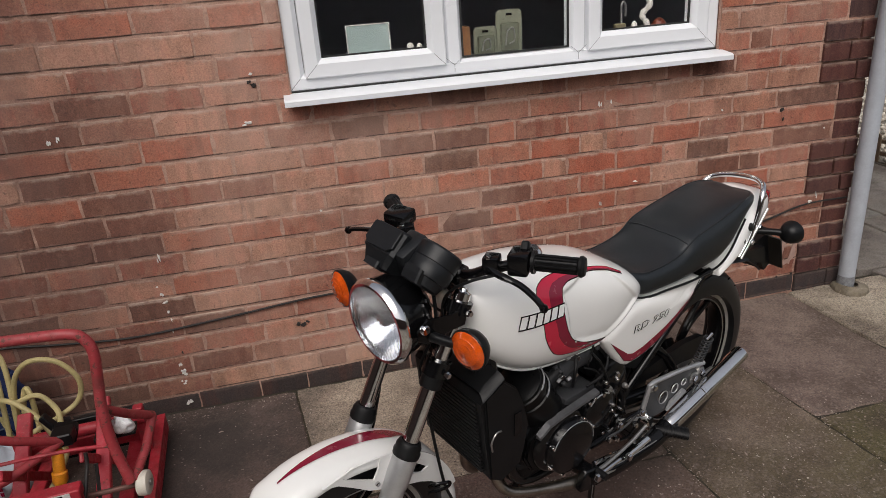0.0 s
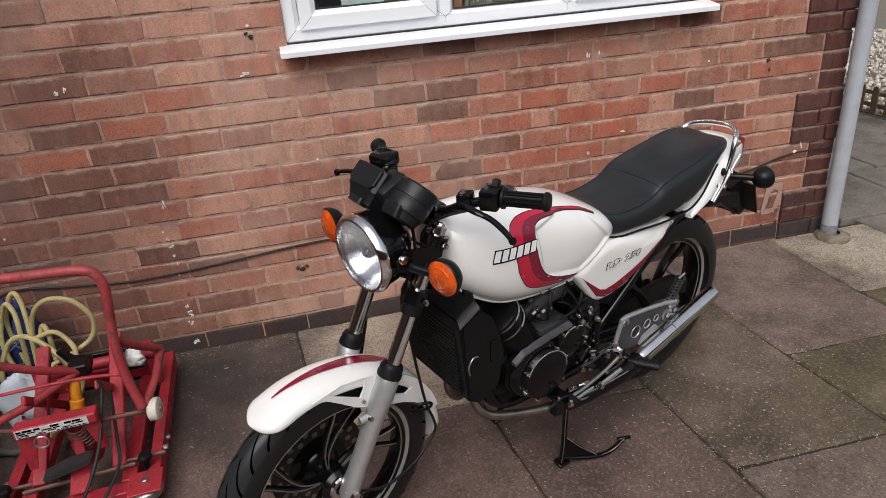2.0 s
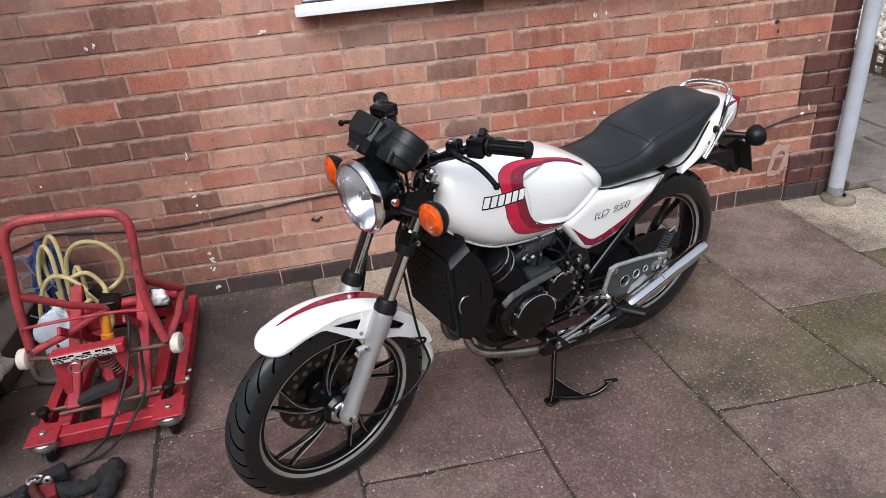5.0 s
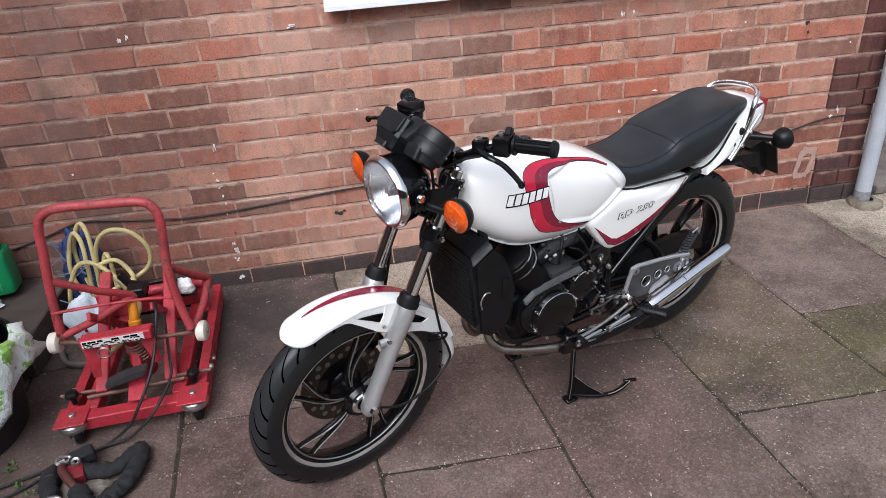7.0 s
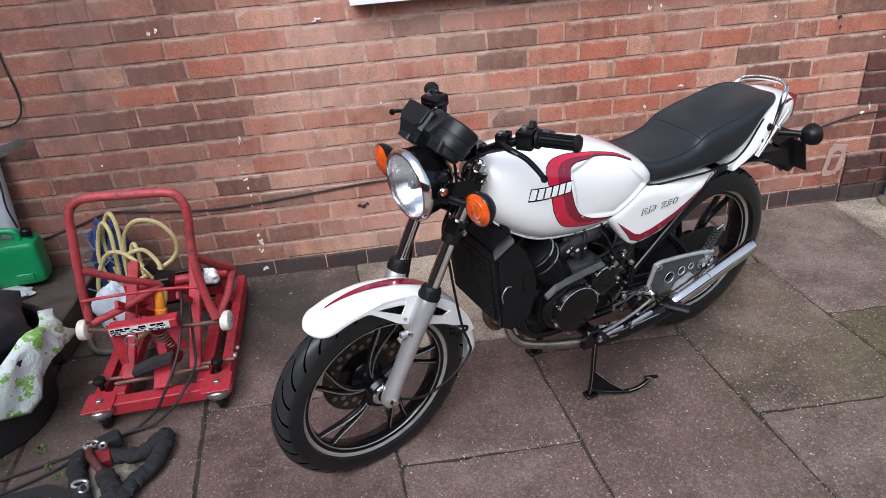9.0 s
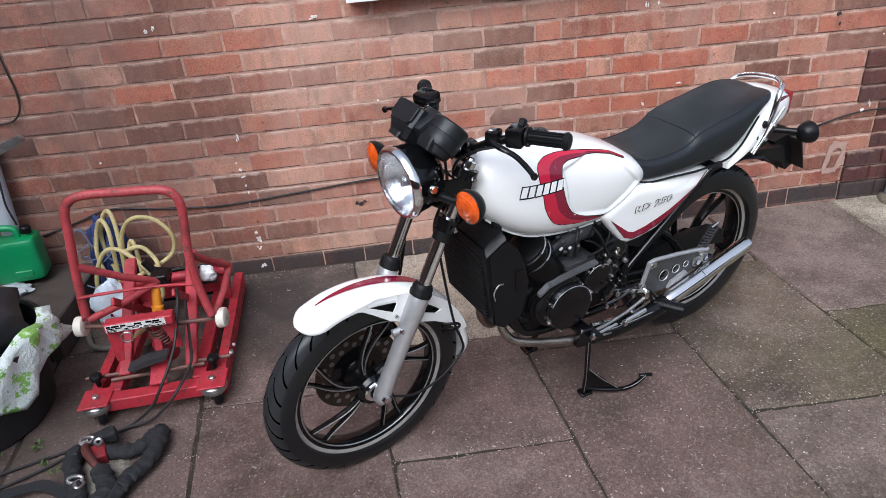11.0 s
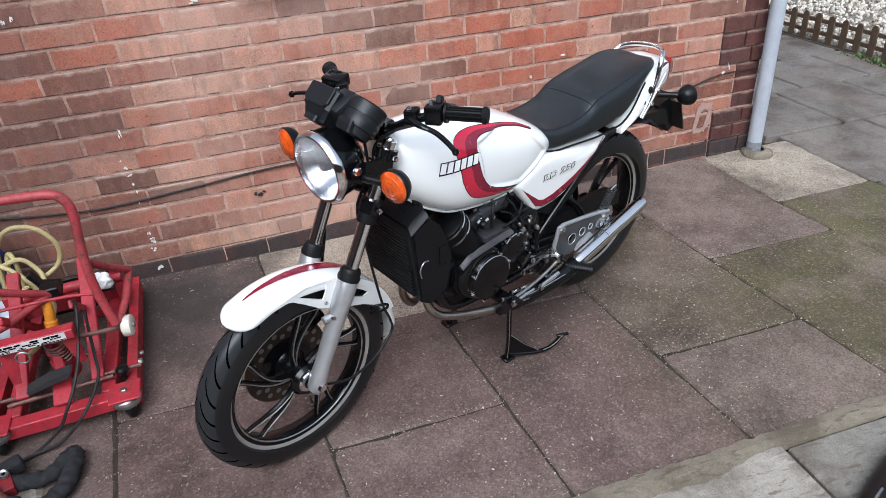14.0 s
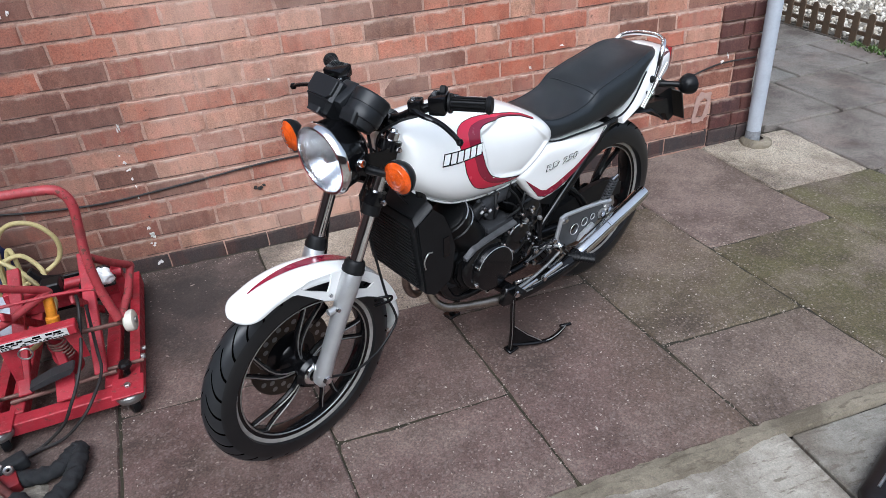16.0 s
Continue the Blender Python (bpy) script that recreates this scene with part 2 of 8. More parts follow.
def mortar_material():
    """Old red-tinted mortar, smeared flush, with open cracks along the bricks' lower edges."""
    k = Nodes("mortar")
    geo = k.n("ShaderNodeNewGeometry").outputs["Position"]
    c = k.ramp(k.noise(11.0, 6.0, 0.65, geo), [(0.30, (0.31, 0.20, 0.16)), (0.46, (0.47, 0.325, 0.268)), (0.66, (0.60, 0.465, 0.39))])
    c = k.mix(0.6, c, k.ramp(k.noise(170.0, 4.0, 0.7, geo), [(0.25, (0.08, 0.05, 0.05)), (0.75, (0.62, 0.47, 0.38))]), "OVERLAY")
    h = course_height(k, geo)
    c = k.mix(open_joint(k, geo, h), c, (0.022, 0.015, 0.014))
    c = k.mix(k.ramp(k.noise(2.3, 5.0, 0.6, geo), [(0.30, 0.6), (0.46, 0.0)]), c, k.mix(0.6, c, (0.09, 0.055, 0.05)))
    c = wall_wash(k, c, geo)
    k.set(Base_Color=c, Roughness=0.95, Specular_IOR_Level=0.2)
    k.bump(k.noise(120.0, 5.0, 0.7, geo), 0.9, 0.004)
    return k.mat


RED_STOPS = [(0.0, (0.29, 0.135, 0.110)), (0.10, (0.34, 0.150, 0.118)), (0.22, (0.43, 0.180, 0.138)), (0.42, (0.50, 0.225, 0.170)), (0.62, (0.47, 0.260, 0.208)), (0.76, (0.35, 0.178, 0.145)), (0.88, (0.55, 0.375, 0.300)), (1.0, (0.51, 0.220, 0.155))]
M_BRICK = brick_material("red_brick", RED_STOPS)
M_BRICK_UP = brick_material("red_brick_upper", RED_STOPS, joined=True)
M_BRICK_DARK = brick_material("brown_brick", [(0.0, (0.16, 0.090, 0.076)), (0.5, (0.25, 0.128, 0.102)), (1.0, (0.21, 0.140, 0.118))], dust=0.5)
M_BRICK_BLUE = brick_material("blue_purple_brick", [(0.0, (0.078, 0.040, 0.045)), (0.5, (0.112, 0.050, 0.050)), (1.0, (0.066, 0.043, 0.052))], 0.35, 0.3, dust=0.15)
M_PLINTH = brick_material("slate_brick", [(0.0, (0.048, 0.053, 0.062)), (0.5, (0.078, 0.083, 0.094)), (1.0, (0.045, 0.048, 0.055))], 0.35, 0.10, dust=0.05)
PALE_STOPS = [(0.0, (0.60, 0.410, 0.328)), (0.5, (0.57, 0.350, 0.278)), (1.0, (0.62, 0.455, 0.360))]
ORANGE_STOPS = [(0.0, (0.53, 0.225, 0.155)), (0.5, (0.49, 0.195, 0.138)), (1.0, (0.54, 0.250, 0.176))]
DARK_STOPS = [(0.0, (0.16, 0.090, 0.076)), (0.5, (0.25, 0.128, 0.102)), (1.0, (0.21, 0.140, 0.118))]
M_PALE = brick_material("pale_brick", PALE_STOPS)
M_ORANGE = brick_material("orange_brick", ORANGE_STOPS, 0.3, 0.6, dust=0.5)
M_PALE_UP = brick_material("pale_brick_upper", PALE_STOPS, joined=True)
M_ORANGE_UP = brick_material("orange_brick_upper", ORANGE_STOPS, 0.3, 0.6, joined=True, dust=0.5)
M_DARK_UP = brick_material("brown_brick_upper", DARK_STOPS, joined=True, dust=0.5)
M_BLUE_UP = brick_material("blue_purple_brick_upper", [(0.0, (0.078, 0.040, 0.045)), (0.5, (0.112, 0.050, 0.050)), (1.0, (0.066, 0.043, 0.052))], 0.35, 0.3, joined=True, dust=0.15)
M_MORTAR = mortar_material()


def slab_material(name, a, b, moss=0.85, grit=0.6, speck=1.0, stain=1.0):
    k = Nodes(name)
    rnd = k.n("ShaderNodeObjectInfo").outputs["Random"]
    geo = k.n("ShaderNodeNewGeometry").outputs["Position"]
    big = k.noise(1.6, 6.0, 0.6, geo)
    mid = k.noise(9.0, 6.0, 0.65, geo)
    fine = k.noise(150.0, 3.0, 0.8, geo)
    dots = k.n("ShaderNodeTexVoronoi", Vector=geo, Scale=130.0)
    spots = k.n("ShaderNodeTexVoronoi", Vector=geo, Scale=55.0)
    pale = k.mix(1.0, k.ramp(spots.outputs["Distance"], [(0.10, 1.0), (0.22, 0.0)]), k.ramp(spots.outputs["Color"], [(0.56, 0.0), (0.62, 1.0)]), "MULTIPLY")
    sep = k.n("ShaderNodeSeparateXYZ", Vector=geo)
    east = k.ramp(k.n("ShaderNodeMapRange", Value=sep.outputs["X"], From_Min=1.3, From_Max=2.9).outputs["Result"], [(0.0, 0.0), (1.0, 1.0)])
    # round dark patch between the jack and the front wheel
    spot = k.n("ShaderNodeVectorMath", **{})
    spot.operation = "DISTANCE"
    k.t.links.new(geo, spot.inputs[0])
    spot.inputs[1].default_value = (0.12, -0.30, 0.0)
    dark_patch = k.ramp(k.mix(0.45, k.n("ShaderNodeMapRange", Value=spot.outputs["Value"], From_Min=0.0, From_Max=0.9).outputs["Result"], k.noise(5.0, 5.0, 0.6, geo)), [(0.30, 0.8), (0.58, 0.0)])
    base = k.mix(k.ramp(mid, [(0.3, 0.0), (0.7, 1.0)]), a, b)
    base = k.mix(k.ramp(rnd, [(0, 0.0), (1, 0.5)]), base, (0.180, 0.138, 0.124))
    green = k.mix(1.0, k.ramp(big, [(0.34, 0.0), (0.54, 1.0)]), k.mix(0.9, (0.25, 0.25, 0.25), east), "MULTIPLY")
    base = k.mix(k.mix(1.0, green, (moss, moss, moss), "MULTIPLY"), base, (0.085, 0.086, 0.030))
    base = k.mix(k.ramp(k.noise(3.1, 6.0, 0.65, geo), [(0.46, 0.0), (0.66, 0.75 * stain)]), base, (0.055, 0.040, 0.033))
    base = k.mix(k.ramp(k.noise(2.6, 6.0, 0.65, k.n("ShaderNodeMapping", Vector=geo, Location=(7.0, 3.0, 0.0)).outputs[0]), [(0.50, 0.0), (0.68, 0.45)]), base, (0.27, 0.215, 0.190))
    base = k.mix(grit, base, k.ramp(fine, [(0.30, (0.10, 0.085, 0.07)), (0.50, (0.48, 0.45, 0.42)), (0.70, (0.85, 0.78, 0.70))]), "OVERLAY")
    base = k.mix(k.ramp(dots.outputs["Color"], [(0.62, 0.0), (0.84, 0.26 * speck)]), base, (0.29, 0.235, 0.205))
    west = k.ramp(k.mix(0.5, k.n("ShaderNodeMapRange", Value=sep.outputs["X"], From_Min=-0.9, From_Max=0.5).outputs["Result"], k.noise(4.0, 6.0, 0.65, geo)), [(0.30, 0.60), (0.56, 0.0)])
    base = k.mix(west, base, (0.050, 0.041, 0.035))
    base = k.mix(dark_patch, base, (0.035, 0.032, 0.030))
    # shade under the engine, and some oil dripped there, painted into the slabs
    shade_map = k.n("ShaderNodeMapping", Vector=geo, Location=(1.38, -0.88, 0.0), Rotation=(0.0, 0.0, radians(23.6)), Scale=(0.50, 0.24, 1.0))
    shade_map.vector_type = "TEXTURE"
    far = k.n("ShaderNodeVectorMath", Vector=shade_map.outputs[0])
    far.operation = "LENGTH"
    engine_shade = k.ramp(k.mix(0.5, k.n("ShaderNodeMapRange", Value=far.outputs["Value"], From_Min=0.0, From_Max=1.6).outputs["Result"], k.noise(6.0, 6.0, 0.65, geo)), [(0.34, 0.62), (0.56, 0.0)])
    base = k.mix(engine_shade, base, (0.040, 0.030, 0.026))
    base = k.mix(k.mix(1.0, pale, (0.40 * speck, 0.40 * speck, 0.40 * speck), "MULTIPLY"), base, (0.40, 0.34, 0.30))
    base = k.mix(k.ramp(k.noise(48.0, 5.0, 0.7, geo), [(0.32, 0.32), (0.45, 0.0)]), base, (0.05, 0.042, 0.038))
    k.set(Base_Color=base, Roughness=0.85, Specular_IOR_Level=0.3)
    k.bump(k.mix(0.5, k.noise(60.0, 5.0, 0.7, geo), fine), 0.9, 0.004)
    return k.mat


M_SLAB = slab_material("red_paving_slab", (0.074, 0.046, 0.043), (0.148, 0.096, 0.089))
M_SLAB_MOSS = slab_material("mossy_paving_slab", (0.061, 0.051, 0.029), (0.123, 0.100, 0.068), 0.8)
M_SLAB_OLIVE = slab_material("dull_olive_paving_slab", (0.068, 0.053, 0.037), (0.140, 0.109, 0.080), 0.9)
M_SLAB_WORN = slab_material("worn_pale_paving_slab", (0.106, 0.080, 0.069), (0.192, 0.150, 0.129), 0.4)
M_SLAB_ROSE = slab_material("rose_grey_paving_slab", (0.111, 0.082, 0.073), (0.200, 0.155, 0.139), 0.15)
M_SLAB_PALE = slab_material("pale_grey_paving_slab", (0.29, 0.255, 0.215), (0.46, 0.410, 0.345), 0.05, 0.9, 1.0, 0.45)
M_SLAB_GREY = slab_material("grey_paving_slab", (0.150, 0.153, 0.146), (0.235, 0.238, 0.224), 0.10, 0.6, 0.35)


def concrete_material(name, lo, hi, dirt):
    """Trowelled cement with smears, pits and rubbed brown patches."""
    k = Nodes(name)
    geo = k.n("ShaderNodeNewGeometry").outputs["Position"]
    streak = k.n("ShaderNodeMapping", Vector=geo, Rotation=(0.0, 0.0, 0.5), Scale=(1.0, 4.0, 1.0)).outputs[0]
    c = k.ramp(k.noise(5.0, 9.0, 0.75, geo), [(0.36, lo), (0.56, hi)])
    c = k.mix(k.ramp(k.noise(3.0, 6.0, 0.6, geo), [(0.50, 0.0), (0.60, 0.75)]), c, dirt)
    c = k.mix(k.ramp(k.noise(14.0, 6.0, 0.6, streak), [(0.56, 0.0), (0.63, 0.7)]), c, dirt)
    c = k.mix(k.ramp(k.noise(9.0, 5.0, 0.6, streak), [(0.30, 0.7), (0.42, 0.0)]), c, tuple(min(0.75, v * 1.25) for v in hi))
    c = k.mix(k.ramp(k.noise(75.0, 5.0, 0.7, geo), [(0.30, 0.7), (0.36, 0.0)]), c, (0.09, 0.078, 0.066))
    c = k.mix(0.35, c, k.ramp(k.noise(200.0, 3.0, 0.8, geo), [(0.3, (0.2, 0.18, 0.16)), (0.7, (0.8, 0.78, 0.72))]), "OVERLAY")
    k.set(Base_Color=c, Roughness=0.85, Specular_IOR_Level=0.3)
    k.bump(k.mix(0.6, k.noise(14.0, 6.0, 0.6, streak), k.noise(75.0, 5.0, 0.7, geo)), 0.8, 0.004)
    return k.mat


M_CONCRETE = concrete_material("worn_concrete", (0.190, 0.170, 0.142), (0.330, 0.305, 0.265), (0.120, 0.096, 0.076))
M_CONCRETE_GREY = concrete_material("dull_grey_concrete", (0.140, 0.130, 0.112), (0.235, 0.222, 0.196), (0.115, 0.092, 0.072))
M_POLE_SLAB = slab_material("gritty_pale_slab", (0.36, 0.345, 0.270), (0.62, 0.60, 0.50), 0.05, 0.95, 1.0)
M_EDGING = concrete_material("olive_mortar", (0.135, 0.116, 0.086), (0.215, 0.186, 0.143), (0.095, 0.078, 0.056))
M_SOIL = simple("soil", (0.035, 0.03, 0.024), 0.95, vary=0.5, scale=40, bump=0.8, bscale=150)
M_UPVC = simple("white_upvc", (0.78, 0.80, 0.825), 0.30, vary=0.012, scale=3)
M_GASKET = simple("black_rubber_gasket", (0.02, 0.02, 0.02), 0.6)
M_ROOM = simple("dim_room_plaster", (0.30, 0.32, 0.36), 0.9, vary=0.15, scale=4)


def glass_material():
    k = Nodes("window_glass")
    k.set(Base_Color=(1.0, 1.0, 1.0), Roughness=0.0, IOR=1.45, Transmission_Weight=1.0)
    return k.mat


M_GLASS = glass_material()
M_POLE = simple("grey_painted_pipe", (0.38, 0.405, 0.445), 0.5, vary=0.12, scale=14, bump=0.15)
M_WHITE_BLOB = simple("white_splash", (0.75, 0.72, 0.68), 0.8)

# ---- the house wall ----
COURSE, PLINTH = 0.0842, 0.0645
J = 0.0082
WALL_X0, WALL_X1 = -2.2, 3.0
WIN_X0, WIN_X1, WIN_Z0, WIN_Z1 = 0.572, 2.268, 1.160, 2.10
wall = empty("wall_north")
tagged(wall, "red brick house wall with a dark slate-coloured bottom course", "wall", kind="structure")
bm = bmesh.new()
for lo, hi in (((WALL_X0, 0.008, -0.1), (WIN_X0, 0.25, 2.75)), ((WIN_X1, 0.008, -0.1), (WALL_X1 - 0.008, 0.25, 2.75)), ((WIN_X0, 0.008, -0.1), (WIN_X1, 0.25, WIN_Z0)), ((WIN_X0, 0.008, WIN_Z1), (WIN_X1, 0.25, 2.75))):
    add_box(bm, (lo[0], lo[1] - 0.0060, lo[2]), hi)
part("mortar_core", bm, M_MORTAR, wall)
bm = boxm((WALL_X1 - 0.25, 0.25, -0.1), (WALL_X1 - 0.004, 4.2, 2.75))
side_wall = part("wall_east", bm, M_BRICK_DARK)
tagged(side_wall, "side wall of the brick house round the corner", "wall", kind="structure")
# unseen walls added beside and behind the viewer to darken the left and reflections
M_ADDED_WALL = simple("dark_added_wall", (0.11, 0.075, 0.062), 0.9, vary=0.35, scale=12, bump=0.5, bscale=60)
tagged(part("added_wall_west", boxm((WALL_X0 - 0.25, -6.2, -0.1), (WALL_X0 - 0.003, 0.25, 3.2)), M_ADDED_WALL), "unseen plain wall added to shade the yard's left side", "wall", kind="structure")
tagged(part("added_wall_south", boxm((WALL_X0 - 0.25, -6.5, -0.1), (9.0, -6.25, 2.0)), M_ADDED_WALL), "unseen plain wall added behind the viewer to darken reflections", "wall", kind="structure")


def fit_courses(x, z):
    """Bends the lowest courses up towards the house corner to fit the camera's view."""
    return z + 0.0465 * min(1.0, max(0.0, (x - 0.4) / 2.1)) * max(0.0, (0.6645 - z) / 0.6) if z > -0.5 else z


def ground_rise(x, y):
    """Lifts the paving by a few centimetres along the wall towards the corner, to fit the camera's view."""
    return 0.032 * min(1.0, max(0.0, (x - 0.6) / 1.8)) * min(1.0, max(0.0, (y + 0.5) / 0.5))


def brick_mesh(L, H, seed):
    """A worn brick, its face at y = 0, from x 0 to L and z 0 to H."""
    rr = random.Random(seed)
    b = bmesh.new()
    j = lambda s: rr.uniform(-s, s)
    n = 6 if L > 0.15 else 4
    rim = [(L * k / n, 0.0) for k in range(n)] + [(L, H * 0.0), (L, H * 0.5)] + [(L - L * k / n, H) for k in range(n)] + [(0, H), (0, H * 0.5)]
    tilt = j(0.0018)
    lo, hi = j(0.0014), j(0.0014)
    rim = [(x + j(0.0016), z + j(0.0008) + (hi if z > H / 2 else lo) + tilt * (x / L - 0.5)) for x, z in rim]
    mx, mz = L / 2, H / 2
    face = []
    for x, z in rim:
        c = rr.uniform(0.0006, 0.0020) + (rr.uniform(0.003, 0.008) if rr.random() < 0.35 and (x < 0.01 or x > L - 0.01) else 0)
        face.append((x + (c if x < mx * 0.1 else -c if x > L - mx * 0.1 else 0), z + (c if z < mz * 0.3 else -c if z > H - mz * 0.3 else 0)))
    dx, dz = j(0.0016), j(0.0012)
    vb = [b.verts.new((x, 0.05, z)) for x, z in rim]
    vr = [b.verts.new((x, 0.0032 + j(0.0008), z)) for x, z in rim]
    vf = [b.verts.new((x, dx * (x / L - 0.5) + dz * (z / H - 0.5), z)) for x, z in face]
    m = len(rim)
    for i in range(m):
        k = (i + 1) % m
        b.faces.new((vr[i], vr[k], vf[k], vf[i]))
        b.faces.new((vb[i], vb[k], vr[k], vr[i]))
    b.faces.new(vf)
    return b


# ---- the motorcycle ----
TANK = [(0.905, 0.800, 0.880, 0.035), (0.898, 0.768, 0.900, 0.066), (0.870, 0.728, 0.913, 0.095), (0.815, 0.680, 0.917, 0.117), (0.750, 0.643, 0.914, 0.129), (0.670, 0.622, 0.905, 0.135), (0.580, 0.613, 0.883, 0.136),
        (0.500, 0.618, 0.860, 0.134), (0.440, 0.645, 0.834, 0.129), (0.390, 0.682, 0.806, 0.118), (0.350, 0.706, 0.774, 0.100)]


def catmull(rows, n=8):
    p = [np.array(r, float) for r in rows]
    p = [2 * p[0] - p[1]] + p + [2 * p[-1] - p[-2]]
    out = []
    for i in range(1, len(p) - 2):
        a, b, c, d = p[i - 1], p[i], p[i + 1], p[i + 2]
        for j in range(n):
            t = j / n
            out.append(0.5 * (2 * b + (c - a) * t + (2 * a - 5 * b + 4 * c - d) * t * t + (3 * b - a - 3 * c + d) * t ** 3))
    out.append(p[-2])
    return np.array(out)


TANK_FINE = catmull(TANK)
KNEE = [(0.672, 0.850), (0.560, 0.866), (0.480, 0.836), (0.385, 0.735), (0.500, 0.672), (0.620, 0.698), (0.652, 0.742)]


def inside_depth(x, z, poly):
    """How far a point lies inside a convex outline, minus outside."""
    best = 9.0
    cx, cz = sum(p[0] for p in poly) / len(poly), sum(p[1] for p in poly) / len(poly)
    for (ax_, az), (bx, bz) in zip(poly, poly[1:] + poly[:1]):
        nx, nz = bz - az, ax_ - bx
        ln = math.hypot(nx, nz)
        d = ((x - ax_) * nx + (z - az) * nz) / ln
        if (cx - ax_) * nx + (cz - az) * nz < 0:
            d = -d
        best = min(best, d)
    return best


def tank_point(x, th, lift=0.0):
    """A point of the tank's skin: x along the bike, th round the section from the left side (0) to the top (pi / 2)."""
    f = TANK_FINE[::-1]
    zb, zt, w = (float(np.interp(x, f[:, 0], f[:, k])) for k in (1, 2, 3))
    zm, h, e = (zb + zt) / 2, (zt - zb) / 2, 2 / 2.7
    c, s = math.cos(th), math.sin(th)
    y = w * math.copysign(abs(c) ** e, c)
    z = zm + h * math.copysign(abs(s) ** e, s)
    d = inside_depth(x, z, KNEE)
    y -= math.copysign(1, c) * 0.0085 * min(1.0, max(0.0, d / 0.007)) * (abs(c) > 0.2)
    v = Vector((x, y, z))
    if lift:
        v += Vector((0, math.copysign(1, c) * abs(c) ** 0.7, s)).normalized() * lift
    return v

BIKE = pose(1.632, -0.750, 0, 0, 0, -156.43) @ pose(0, 0, 0, -4.5)
STEER_AXIS, FRONT_AXLE = Vector((-0.43, 0, 0.903)).normalized(), Vector((1.2275, 0, 0.305))
STEER = Matrix.Translation(FRONT_AXLE) @ Matrix.Rotation(radians(5.5), 4, STEER_AXIS) @ Matrix.Translation(-FRONT_AXLE)

M_WHITE = simple("pearl_white_paint", (0.84, 0.84, 0.82), 0.20, vary=0.015, scale=3, coat=0.7)
M_RED1 = simple("bright_red_stripe", (0.52, 0.013, 0.045), 0.25, vary=0.05, coat=0.6)
M_RED2 = simple("dark_red_stripe", (0.205, 0.005, 0.027), 0.25, vary=0.05, coat=0.6)
M_BLACK = simple("satin_black_paint", (0.004, 0.004, 0.0045), 0.15, vary=0.3, scale=20, bump=0.05, spec=0.36)
M_MATT = simple("matt_black_plastic", (0.0060, 0.0063, 0.007), 0.36, vary=0.25, scale=30, bump=0.10, bscale=500, spec=0.24)
M_RUBBER = simple("black_rubber", (0.006, 0.006, 0.0065), 0.45, vary=0.3, scale=20, bump=0.1, spec=0.24)
M_SEAT = simple("black_vinyl", (0.0115, 0.0145, 0.0170), 0.38, vary=0.2, scale=14, bump=0.25, bscale=420)
M_POD = simple("grey_black_plastic", (0.009, 0.010, 0.0115), 0.40, vary=0.2, scale=30, bump=0.12, bscale=500, spec=0.36)
M_CHROME = simple("chrome", (0.78, 0.78, 0.78), 0.08, 1.0, vary=0.05)
M_STEEL = simple("dull_steel", (0.42, 0.41, 0.40), 0.34, 0.9, vary=0.25, scale=40)
M_SILVER = simple("silver_painted_alloy", (0.55, 0.555, 0.565), 0.34, 0.75, vary=0.08, scale=30)
M_HEADER = simple("tarnished_exhaust_steel", (0.33, 0.29, 0.25), 0.35, 1.0, vary=0.35, scale=25)
M_ENGINE = simple("black_engine_paint", (0.0032, 0.0033, 0.0036), 0.30, vary=0.3, scale=25, bump=0.08, spec=0.18)
M_AMBER = simple("amber_lens", (0.58, 0.078, 0.006), 0.12, vary=0.45, scale=45, coat=0.6)
M_TAILRED = simple("red_lamp_lens", (0.26, 0.005, 0.010), 0.12, vary=0.1, coat=0.6)
M_CARB = simple("grey_cast_alloy", (0.040, 0.041, 0.044), 0.5, 0.25, vary=0.3, scale=60, bump=0.3)


def lens_material():
    k = Nodes("ribbed_lamp_glass")
    k.set(Base_Color=(0.95, 0.97, 1.0), Roughness=0.10, IOR=1.45, Transmission_Weight=0.95)
    w = k.n("ShaderNodeTexWave", Vector=k.co, Scale=38.0, Distortion=0.0)
    w.bands_direction = "Y"
    k.bump(w.outputs["Fac"], 0.05, 0.002)
    return k.mat


M_LENS = lens_material()
M_REFLECTOR = simple("satin_lamp_reflector", (0.90, 0.91, 0.92), 0.24, 1.0, vary=0.02)


